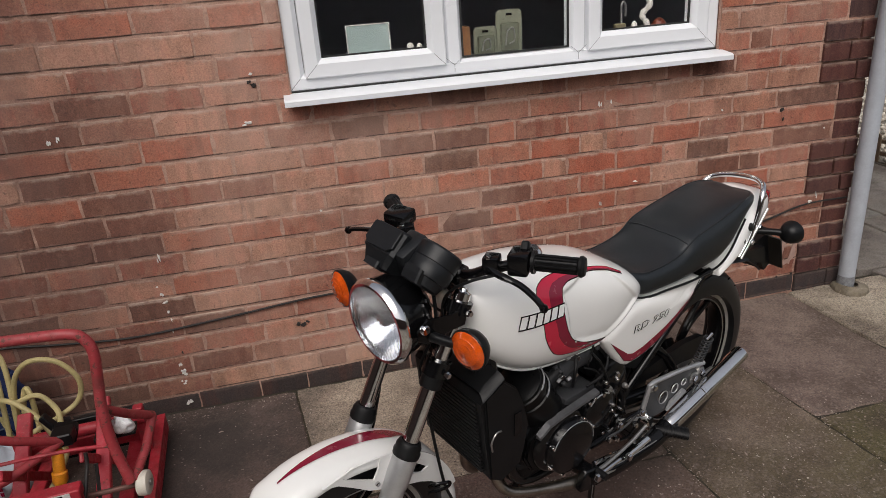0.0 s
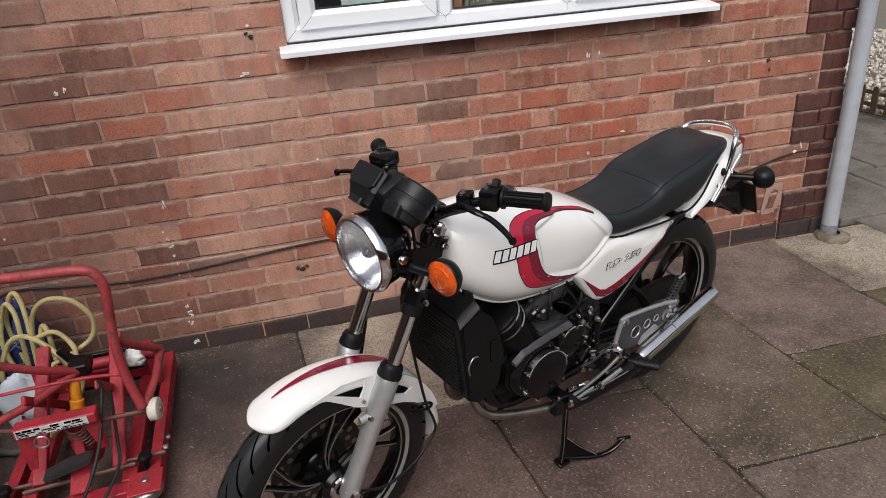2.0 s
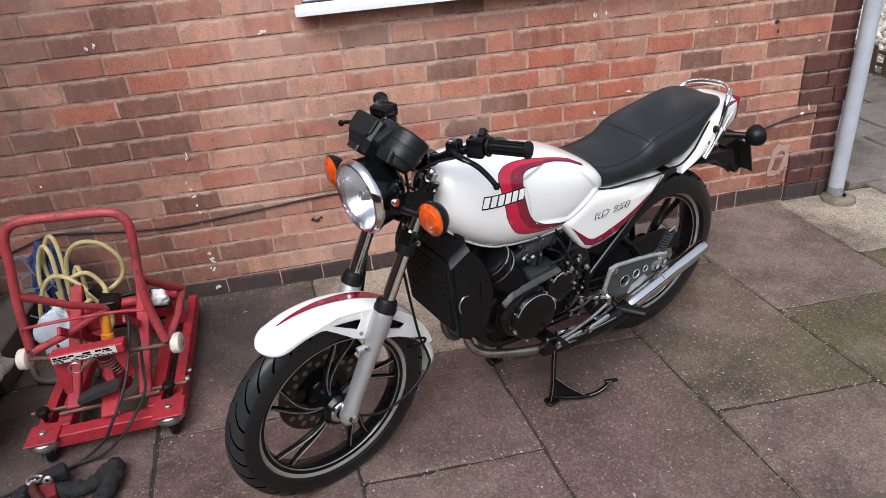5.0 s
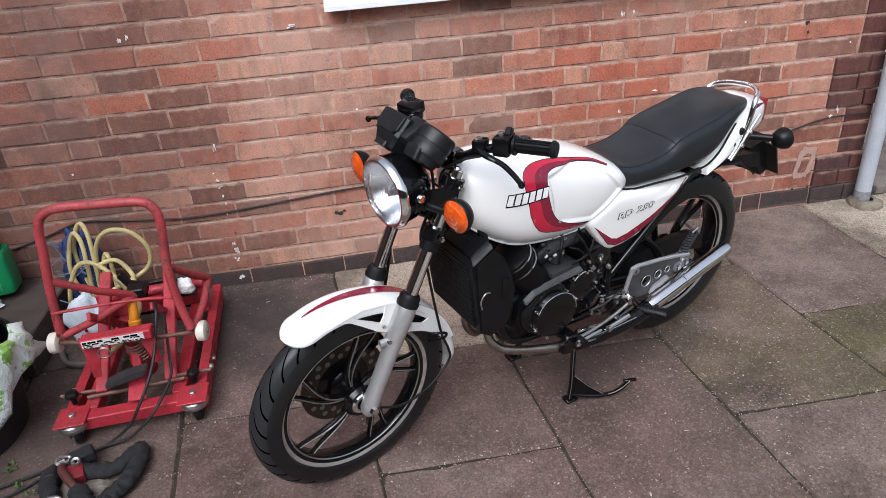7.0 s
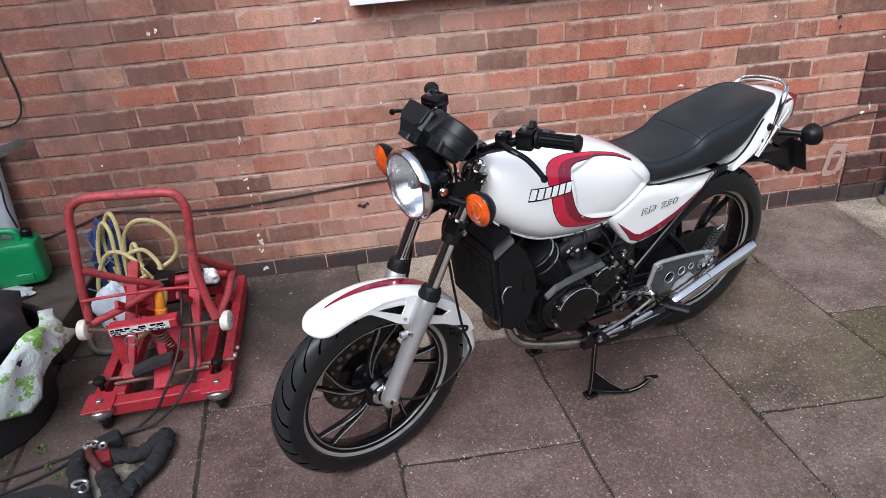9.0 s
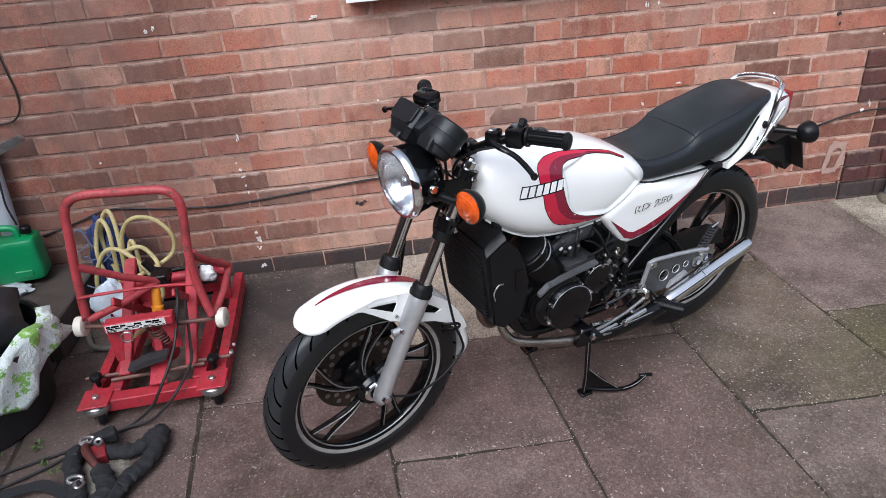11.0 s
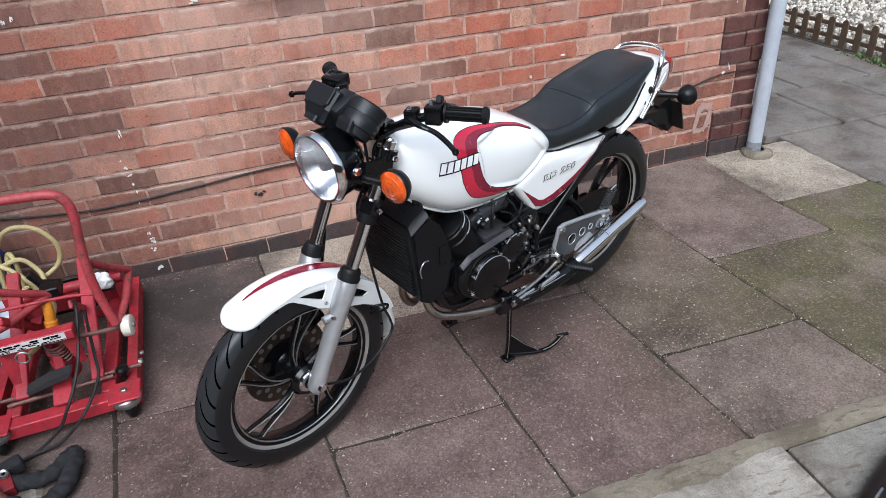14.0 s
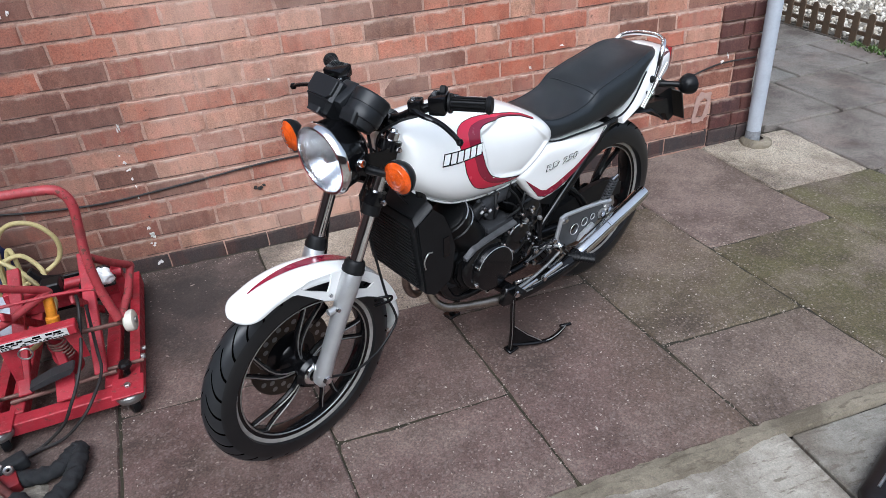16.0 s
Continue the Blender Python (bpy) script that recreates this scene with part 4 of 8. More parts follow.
for side in (1, -1):
    Y = 0.078 * side
    leg = bp("fork_leg", lathe([(0, -0.022), (0.018, -0.022), (0.024, -0.010), (0.025, 0.02), (0.0225, 0.06), (0.0235, 0.18), (0.026, 0.24), (0.028, 0.265), (0.028, 0.315), (0.026, 0.320), (0, 0.320)], along(fork_at(0, Y), fork_at(1, Y)), 28), M_SILVER, steer=True, label="silver fork lower leg")
    bp("dust_seal", lathe([(0.020, 0.314), (0.0295, 0.315), (0.0305, 0.325), (0.0275, 0.332), (0.0285, 0.338), (0.024, 0.348), (0.019, 0.350)], along(fork_at(0, Y), fork_at(1, Y)), 24), M_RUBBER, leg)
    bp("stanchion", tube([fork_at(0.34, Y), fork_at(0.687, Y)], 0.0175, 24), M_CHROME, leg, "chrome fork tube")
    bp("fork_cap", lathe([(0, 0.012), (0.010, 0.012), (0.012, 0.006), (0.019, 0.004), (0.019, -0.02)], along(fork_at(0.687, Y), fork_at(1, Y)), 20), M_CHROME, leg)
    bp("axle_lug", boxm((-0.024, -0.018, -0.030), (0.020, 0.018, 0.022), 0.008, Matrix.Translation(fork_at(0.0, Y))), M_SILVER, leg)
    bp("axle_nut", screw(fork_at(0, Y) + Vector((0, 0.016 * side, 0)), fork_at(0, Y) + Vector((0, side, 0)), 0.014, 0.014), M_CHROME, leg)
    bp("brace_lug", tube([fork_at(0.215, Y) + Vector((0.01, 0, 0)), fork_at(0.215, Y) + Vector((0.045, -0.004 * side, 0.0))], 0.010, 12), M_SILVER, leg)
    bp("lug_bolt", screw(fork_at(0.225, Y) + Vector((0.03, 0.012 * side, 0)), fork_at(0.225, Y) + Vector((0.03, side, 0)), 0.007, 0.008), M_CHROME, leg)
    bp("fork_collar", lathe([(0.018, -0.016), (0.0245, -0.015), (0.0245, 0.015), (0.018, 0.016)], along(fork_at(0.492, Y), fork_at(1, Y)), 20), M_RUBBER, leg)
for d, name, h in ((0.522, "lower_yoke", 0.034), (0.659, "top_yoke", 0.026)):
    q = along(fork_at(d, 0), fork_at(1, 0))
    yoke = bp(name, lathe([(0.018, -h / 2), (0.029, -h / 2), (0.029, h / 2), (0.018, h / 2)], along(fork_at(d, 0.078), fork_at(1, 0.078)), 24, True), M_BLACK, steer=True)
    bp("yoke_clamp", lathe([(0.018, -h / 2), (0.029, -h / 2), (0.029, h / 2), (0.018, h / 2)], along(fork_at(d, -0.078), fork_at(1, -0.078)), 24, True), M_BLACK, yoke)
    bp("yoke_bridge", tube([fork_at(d, -0.062) + Vector((-0.03, 0, 0)), fork_at(d, 0) + Vector((-0.05, 0, 0)), fork_at(d, 0.062) + Vector((-0.03, 0, 0))], h * 0.5, 12), M_BLACK, yoke)
    for side in (1, -1):
        bp("clamp_bolt", screw(fork_at(d, 0.112 * side) + Vector((0.004, 0, 0)), fork_at(d, 0.2 * side), 0.007, 0.010), M_CHROME, yoke)
bp("head_tube", tube([Vector((0.905, 0, 0.78)), Vector((0.86, 0, 0.90))], 0.03, 20), M_BLACK)

# front mudguard
def guard_ring(a, w, drop, R0=0.328, thick=0.003):
    """A section of the mudguard at angle a (0 ahead, 90 up)."""
    ca, sa = math.cos(radians(a)), math.sin(radians(a))
    out, inn = [], []
    for k in range(15):
        u = -1 + 2 * k / 14
        y = w * math.copysign(abs(math.sin(u * math.pi / 2)) ** 0.9, u)
        r = R0 - drop * abs(u) ** 2.2
        out.append(FRONT_AXLE + Vector((r * ca, y, r * sa)))
        inn.append(FRONT_AXLE + Vector(((r - thick) * ca, y * 0.96, (r - thick) * sa)))
    return out + inn[::-1]


def guard_r(a):
    return float(np.interp(a, (55, 65, 74, 85, 98, 113, 131, 157, 190), (0.334, 0.337, 0.334, 0.327, 0.319, 0.315, 0.314, 0.317, 0.330)))


rows = []
for k in range(61):
    a = 56.8 + (196 - 56.8) * (k / 60) ** 1.9
    w = 0.059 * math.sqrt(max(0.02, 1 - (1 - min(1.0, (a - 56.6) / 8.0)) ** 2)) * (1 - 0.8 * max(0.0, (a - 178) / 18) ** 1.4)
    drop = 0.031 * min(1.0, 0.4 + (a - 57) / 15)
    rows.append(guard_ring(a, w, drop, guard_r(a)))
fg = bp("front_mudguard", loft(rows), M_WHITE, steer=True, label="white front mudguard with a red stripe", sharp=55)
rows = []
for k in range(31):
    a = 69 + (128 - 69) * k / 30
    w = 0.015 * math.sin(math.pi * min(1, (k + 0.3) / 24) * 0.5) * (1 if a < 118 else (130 - a) / 12) + 0.0015
    row = []
    for u in (-1, -0.33, 0.33, 1):
        y = -0.006 + w * u
        r = guard_r(a) - 0.031 * (2 / math.pi * math.asin(min(1, (abs(y) / 0.059) ** 1.11))) ** 2.2 + 0.0022
        row.append(FRONT_AXLE + Vector((r * math.cos(radians(a)), y, r * math.sin(radians(a)))))
    rows.append(row)
bp("guard_stripe", loft(rows, caps=False, loop=False), M_RED2, fg, "dark red stripe")


def holed_plate(outline, holes, thick, y):
    """A flat plate with true holes, in the xz plane at y."""
    b = bmesh.new()
    edges = []
    for loop in [outline] + holes:
        vs = [b.verts.new((x, y, z)) for x, z in loop]
        edges += [b.edges.new((vs[i], vs[(i + 1) % len(vs)])) for i in range(len(vs))]
    r = bmesh.ops.triangle_fill(b, edges=edges, use_beauty=True)
    fs = [f for f in r["geom"] if isinstance(f, bmesh.types.BMFace)]
    ex = bmesh.ops.extrude_face_region(b, geom=fs)
    bmesh.ops.translate(b, verts=[v for v in ex["geom"] if isinstance(v, bmesh.types.BMVert)], vec=(0, -thick, 0))
    return b


def arc(r, a0, a1, n):
    return [(FRONT_AXLE.x + r * math.cos(radians(a0 + (a1 - a0) * k / n)), FRONT_AXLE.z + r * math.sin(radians(a0 + (a1 - a0) * k / n))) for k in range(n + 1)]


BR_OUT = arc(0.311, 79, 165, 18) + [(x - 0.006, z + 0.011) for x, z in [(0.950, 0.372), (0.975, 0.392), (1.010, 0.428), (1.045, 0.451), (1.099, 0.475), (1.140, 0.496), (1.184, 0.521), (1.228, 0.561), (1.258, 0.586)]]
HOLE1 = [(x - 0.006, z + 0.010) for x, z in [(1.248, 0.600), (1.222, 0.609), (1.152, 0.592), (1.160, 0.560), (1.170, 0.542), (1.236, 0.586)]]
HOLE2 = [(x - 0.006, z + 0.010) for x, z in [(1.074, 0.546), (1.038, 0.514), (1.016, 0.484), (1.039, 0.476), (1.085, 0.500), (1.094, 0.522)]]
for side in (1, -1):
    bp("guard_brace", holed_plate(BR_OUT if side > 0 else arc(0.294, 79, 165, 18) + BR_OUT[19:], [HOLE1, HOLE2] if side > 0 else [], 0.005 * side, 0.0615 * side), M_WHITE, fg, "white mudguard brace with two openings", smooth=False)
    bp("brace_bolt", screw(Vector((1.159, 0.0625 * side, 0.541)), Vector((1.165, side, 0.530)), 0.006, 0.007), M_CHROME, fg)
    bp("brace_bolt", screw(Vector((1.109, 0.0625 * side, 0.556)), Vector((1.115, side, 0.545)), 0.006, 0.007), M_CHROME, fg)

# headlamp
LC, LF = Vector((1.062, 0.000, 0.887)), Vector((1, 0, -0.05)).normalized()
hl = bp("headlamp", lathe([(0, -0.085), (0.040, -0.080), (0.070, -0.055), (0.085, -0.020), (0.0895, 0.018), (0.086, 0.020), (0.07, -0.02)], along(LC, LC + LF), 48), M_BLACK, steer=True, label="round headlamp with a black shell")
bp("lamp_rim", lathe([(0.0885, 0.016), (0.0925, 0.017), (0.0945, 0.021), (0.0930, 0.031), (0.087, 0.038), (0.0815, 0.038), (0.080, 0.030)], along(LC, LC + LF), 64), M_CHROME, hl, "chrome headlamp rim")
bp("reflector", lathe([(0, -0.050), (0.025, -0.046), (0.050, -0.028), (0.070, 0.002), (0.0815, 0.028)], along(LC, LC + LF), 48), M_REFLECTOR, hl)
bp("lens", lathe([(0, 0.050), (0.030, 0.0485), (0.055, 0.044), (0.075, 0.037), (0.082, 0.031), (0.080, 0.028), (0.055, 0.0405), (0.030, 0.0445), (0, 0.046)], along(LC, LC + LF), 48), M_LENS, hl, "clear ribbed glass lens", sharp=60)
bp("bulb_shield", lathe([(0, 0.022), (0.014, 0.020), (0.017, 0.012), (0.017, -0.035), (0, -0.04)], along(LC, LC + LF), 20), M_CHROME, hl)
for side in (1, -1):
    bp("lamp_bracket", plate([(1.070, 0.900), (1.045, 0.918), (0.985, 0.905), (0.935, 0.905), (0.945, 0.865), (1.000, 0.868), (1.045, 0.862), (1.070, 0.880)], 0.005, pose(0, 0.098 * side, 0)), M_BLACK, hl, smooth=False)
    bp("bracket_bolt", screw(Vector((1.056, 0.100 * side, 0.903)), Vector((1.056, side, 0.903)), 0.011, 0.010, 14), M_CHROME, hl)
    indicator((1.035, 0.095 * side, 0.885 - 0.01), (1.008 if side > 0 else 1.052, 0.180 if side > 0 else -0.176, 0.876 if side > 0 else 0.874), (1, 0.12 * side, -0.02), True, "front_indicator")

# instruments
pods = bp("instrument_cover", boxm((-0.055, -0.040, -0.048), (0.040, 0.030, 0.040), 0.012, pose(0.990, -0.005, 1.010, 0, 22, 0), 2), M_POD, steer=True, label="black plastic instrument binnacle")
pods.matrix_basis = STEER @ Matrix.Translation((1.000, 0.006, 1.002)) @ Matrix.Scale(0.79, 4) @ Matrix.Translation((-0.985, 0, -1.005))
FACE = Vector((-0.72, 0, 0.69))


def clock_pose(x, y, z):
    """Axes of a clock: its face towards the rider along z, the bike's width along x."""
    up_ = Vector((0.69, 0, 0.72)).normalized()
    return Matrix.Translation((x, y, z)) @ Matrix((Vector((0, 1, 0)), up_, FACE.normalized())).transposed().to_4x4()


def chamfered(a, b, cut, z, lift=0.0):
    return [(a, -b + cut + lift, z), (a, b - cut + lift, z), (a - cut, b + lift, z), (-a + cut, b + lift, z), (-a, b - cut + lift, z), (-a, -b + cut + lift, z), (-a + cut, -b + lift, z), (a - cut, -b + lift, z)]


# the near clock is a drum with a stepped back, the far one a square housing
q = clock_pose(0.973, 0.060, 1.000)
drum = bp("clock_body", lathe([(0, -0.060), (0.040, -0.060), (0.046, -0.056), (0.052, -0.034), (0.0575, -0.032), (0.0585, -0.028), (0.0585, 0.002), (0.0570, 0.004), (0.0570, 0.007), (0.0590, 0.009), (0.0590, 0.044), (0.055, 0.049), (0.051, 0.046), (0, 0.042)], q, 48), M_POD, pods, "round black clock housing")
bp("clock_face", lathe([(0, 0.0435), (0.049, 0.0435)], q, 40), M_BLACK, drum)
foot = loft([chamfered(0.030, 0.020, 0.005, z, 0.042 - e) for z, e in ((-0.062, 0.008), (-0.040, 0.002), (-0.026, 0.0))])
bmesh.ops.transform(foot, matrix=q, verts=foot.verts[:])
bp("housing_foot", foot, M_POD, drum, smooth=False)
q2 = clock_pose(0.996, -0.066, 1.008)
box = loft([chamfered(a, b_, c_, z, l_) for a, b_, c_, z, l_ in ((0.036, 0.030, 0.008, -0.064, -0.004), (0.044, 0.038, 0.010, -0.060, -0.002), (0.056, 0.050, 0.012, -0.030, 0.0), (0.060, 0.054, 0.010, -0.024, 0.0), (0.060, 0.054, 0.010, 0.040, 0.0), (0.056, 0.050, 0.010, 0.046, 0.0))])
bmesh.ops.transform(box, matrix=q2, verts=box.verts[:])
square = bp("clock_body", box, M_POD, pods, "square black clock housing", smooth=False)
lid = loft([chamfered(a, 0.006, 0.002, z, 0.056) for a, z in ((0.040, -0.020), (0.054, -0.008), (0.054, 0.036), (0.050, 0.042))])
bmesh.ops.transform(lid, matrix=q2, verts=lid.verts[:])
bp("housing_lid", lid, M_POD, square, smooth=False)
foot = loft([chamfered(0.026, 0.018, 0.004, z, 0.030) for z in (-0.068, -0.050)])
bmesh.ops.transform(foot, matrix=q2, verts=foot.verts[:])
bp("housing_foot", foot, M_POD, square, smooth=False)
bp("clock_stay", tube([(0.96, -0.05, 0.95), (0.93, -0.04, 0.915)], 0.008, 8), M_BLACK, pods)
bp("clock_stay", tube([(0.96, 0.05, 0.95), (0.93, 0.04, 0.915)], 0.008, 8), M_BLACK, pods)
bp("ignition_lock", lathe([(0, 0.02), (0.014, 0.018), (0.016, 0), (0.016, -0.03)], along((0.94, 0, 0.965), (0.90, 0, 1.05)), 18), M_CHROME, pods)

# handlebar with grips, switches and levers
GL, GR = Vector((0.805, 0.278, 1.020)), Vector((0.816, -0.298, 0.977))
BAR = [GL, Vector((0.850, 0.190, 1.012)), Vector((0.895, 0.120, 0.985)), Vector((0.910, 0.060, 0.955)), Vector((0.910, -0.060, 0.950)), Vector((0.900, -0.120, 0.970)), Vector((0.860, -0.195, 0.978)), GR]
bar = bp("handlebar", tube(smooth_path(BAR, 6), 0.011, 14), M_BLACK, steer=True, label="black handlebar")
for side, g, inner in ((1, GL, BAR[1]), (-1, GR, BAR[6])):
    d = (inner - g).normalized()
    L = 0.100
    prof = [(0, -0.004), (0.017, -0.003), (0.0215, 0.003), (0.0205, 0.009)]
    for k in range(10):
        z = 0.012 + k * 0.0083
        prof += [(0.0140, z), (0.0140, z + 0.008)]
    prof += [(0.0235, L - 0.006), (0.0235, L), (0.011, L)]
    grip = bp("grip", lathe(prof, along(g, g + d), 24), M_RUBBER, bar, "black ribbed rubber grip")
    for k in range(12):
        a = 2 * math.pi * k / 12
        o = along(g, g + d)
        bp("grip_rib", tube([o @ Vector((0.0152 * math.cos(a), 0.0152 * math.sin(a), 0.012)), o @ Vector((0.0152 * math.cos(a), 0.0152 * math.sin(a), 0.092))], 0.0022, 5), M_RUBBER, grip)
    s0 = g + d * 0.103
    sw = bp("switch_block", boxm((-0.024, -0.022, 0), (0.030, 0.024, 0.042) if side > 0 else (0.018, 0.018, 0.034), 0.006, along(s0, s0 + d), 2), M_BLACK, bar, "black switch block")
    bp("switch_tab", boxm((-0.010, 0.02, 0.006), (0.010, 0.040, 0.022), 0.003, along(s0, s0 + d) @ pose(0, 0, 0, 0, 0, 30)), M_MATT, sw)
    bp("switch_tab", boxm((-0.030, -0.008, 0.010), (-0.022, 0.006, 0.030), 0.002, along(s0, s0 + d)), M_MATT, sw)
    piv = s0 + d * (0.068 if side > 0 else 0.060) + Vector((0.026, 0, -0.008))
    bp("lever_perch", boxm((-0.018, -0.018, -0.015), (0.018, 0.020, 0.018), 0.005, along(piv - Vector((0.012, 0, 0)), piv + d), 2), M_BLACK, bar)
    out = Vector((0.012, side * 1.0, -0.02)).normalized()
    end = Vector((0.866, 0.238, 0.934)) if side > 0 else Vector((0.947, -0.300, 0.939))
    arch = 1.0 if side > 0 else 0.3
    lv = bp("lever", tube(smooth_path([piv, piv.lerp(end, 0.25) + Vector((0.010, 0, 0.008)), piv.lerp(end, 0.62) + Vector((0.012, 0, 0.022)) * arch, piv.lerp(end, 0.86) + Vector((0.008, 0, 0.016)) * arch, end], 5), [0.0090] * 8 + [0.0078] * 12 + [0.0055], 10, flat=0.7), M_BLACK, bar, "black lever with a ball end")
    bp("lever_ball", lathe([(0, 0.0095), (0.0067, 0.0067), (0.0095, 0), (0.0067, -0.0067), (0, -0.0095)], Matrix.Translation(end), 14), M_BLACK, lv)
    bp("pivot_screw", screw(piv + Vector((0, 0, 0.016)), piv + Vector((0, 0, 1)), 0.007, 0.007), M_CHROME, bar)
bp("brake_reservoir", boxm((-0.025, -0.03, -0.012), (0.025, 0.03, 0.022), 0.006, pose(0.885, -0.178, 0.992, 0, 10, 15), 2), M_BLACK, bar, "black brake fluid reservoir")
for side in (1, -1):
    cl = bp("bar_clamp", boxm((-0.018, -0.015, -0.02), (0.018, 0.015, 0.018), 0.005, pose(0.910, 0.045 * side, 0.948)), M_BLACK, bar)
    bp("clamp_bolt", screw((0.925, 0.045 * side, 0.964), (0.925, 0.045 * side, 2), 0.006, 0.006), M_CHROME, bar)
# cables and hoses about the steering head
for name, pts, r in (("clutch_cable", [(0.905, 0.145, 0.985), (0.945, 0.11, 0.97), (0.97, 0.07, 0.93), (0.955, 0.05, 0.85), (0.90, 0.07, 0.72), (0.80, 0.09, 0.60)], 0.0032),
                     ("throttle_cable", [(0.88, -0.20, 0.965), (0.945, -0.13, 0.955), (0.965, -0.04, 0.90), (0.91, 0.0, 0.83), (0.80, 0.02, 0.74)], 0.003),
                     ("speedometer_cable", [(0.985, 0.045, 0.955), (0.99, 0.06, 0.86), (1.02, 0.045, 0.76), (1.012, 0.058, 0.66), (1.002, 0.076, 0.54), (0.988, 0.088, 0.44), (0.972, 0.096, 0.385), (0.972, 0.098, 0.34), (1.05, 0.11, 0.295), (1.14, 0.108, 0.278), (1.20, 0.085, 0.285)], 0.0038),
                     ("brake_hose", [(0.885, -0.178, 0.975), (0.955, -0.10, 0.93), (1.00, -0.05, 0.84), (1.03, -0.07, 0.72), (1.04, -0.09, 0.60), (1.06, -0.10, 0.50), (1.13, -0.10, 0.42)], 0.0045),
                     ("wiring", [(0.99, 0.02, 0.95), (1.0, 0.03, 0.91), (0.985, 0.035, 0.87), (0.95, 0.03, 0.82)], 0.006)):
    bp(name, tube(smooth_path(pts, 7), r, 8), M_RUBBER, steer=True)
bp("cable_guide", tube(smooth_path([(1.020, 0.072, 0.440), (1.020, 0.082, 0.454), (1.006, 0.094, 0.458), (0.980, 0.097, 0.446), (0.986, 0.092, 0.430), (1.028, 0.076, 0.428)], 4), 0.004, 8), M_BLACK, steer=True)
bp("brake_caliper", boxm((-0.035, -0.025, -0.05), (0.035, 0.025, 0.05), 0.010, pose(1.145, -0.065, 0.42, 0, 25, 0), 2), M_BLACK, steer=True, label="black brake caliper")
for k in range(4):
    p_ = (Vector((1.00, 0.035 - 0.02 * k, 0.925 + 0.004 * k)))
    bp("cable_end", tube([p_, p_ + Vector((0.004, 0.003, -0.03))], 0.0045, 8), M_STEEL, steer=True)

# frame
for side in (1, -1):
    fr = bp("frame_rail", tube(smooth_path([(0.86, 0.03 * side, 0.86), (0.84, 0.07 * side, 0.70), (0.815, 0.10 * side, 0.50), (0.79, 0.098 * side, 0.375), (0.72, 0.092 * side, 0.312), (0.55, 0.092 * side, 0.298), (0.42, 0.095 * side, 0.300), (0.385, 0.10 * side, 0.37), (0.39, 0.09 * side, 0.52), (0.42, 0.07 * side, 0.66)], 5), 0.0135, 12), M_BLACK)
    bp("seat_rail", tube(smooth_path([(0.80, 0.03 * side, 0.80), (0.55, 0.06 * side, 0.70), (0.30, 0.085 * side, 0.675), (0.05, 0.088 * side, 0.672), (-0.20, 0.085 * side, 0.70)], 5), 0.012, 10), M_BLACK, fr)
    bp("rear_stay", tube([(0.39, 0.098 * side, 0.40), (0.20, 0.10 * side, 0.57), (0.06, 0.095 * side, 0.675)], 0.012, 10), M_BLACK, fr)
    bp("swing_arm", tube([(0.385, 0.085 * side, 0.375), (0.20, 0.092 * side, 0.35), (0.0, 0.092 * side, 0.311), (-0.03, 0.092 * side, 0.308)], [0.020, 0.020, 0.022, 0.018], 12), M_BLACK, fr)
    bp("swing_brace", tube(smooth_path([(0.10, 0.088 * side, 0.345), (0.16, 0.070 * side, 0.44), (0.26, 0.03 * side, 0.53), (0.36, 0.0, 0.60)], 5), 0.014, 10), M_BLACK, fr)
    bp("axle_nut", screw((0, 0.112 * side, 0.311), (0, side, 0.311), 0.016, 0.014), M_CHROME, fr)
    bp("axle_adjuster", boxm((-0.055, -0.006, -0.016), (0.03, 0.006, 0.016), 0.003, pose(0, 0.112 * side, 0.309)), M_STEEL, fr)
bp("shock_absorber", tube([(0.40, 0, 0.66), (0.30, 0, 0.58)], 0.035, 16), M_BLACK)
bp("inner_guard", loft([[(x, y, z) for y in (-0.075, -0.03, 0.03, 0.075)] + [(x + 0.004, y, z + 0.004) for y in (0.075, 0.03, -0.03, -0.075)] for x, z in ((0.345, 0.30), (0.335, 0.42), (0.290, 0.54), (0.21, 0.615), (0.10, 0.655), (0.0, 0.672))]), M_MATT)
bp("air_box", boxm((0.36, -0.08, 0.50), (0.50, 0.08, 0.66), 0.02), M_MATT)
bp("chain_guard", loft([[(x, 0.075, z), (x, 0.055, z), (x, 0.055, z - h), (x, 0.075, z - h)] for x, z, h in ((0.33, 0.42, 0.03), (0.20, 0.432, 0.05), (0.06, 0.44, 0.07), (-0.03, 0.43, 0.075), (-0.10, 0.39, 0.05))]), M_MATT, label="black chain guard")
bp("drive_chain", tube([(0.44, 0.065, 0.40), (0.05, 0.065, 0.388), (-0.04, 0.065, 0.36), (-0.075, 0.065, 0.31), (-0.04, 0.065, 0.255), (0.05, 0.065, 0.235), (0.44, 0.065, 0.335)], 0.008, 6), M_STEEL)
bp("sprocket", lathe([(0.03, -0.003), (0.078, -0.003), (0.078, 0.003), (0.03, 0.003)], pose(0, 0.065, 0.311, -90), 40, True), M_STEEL)

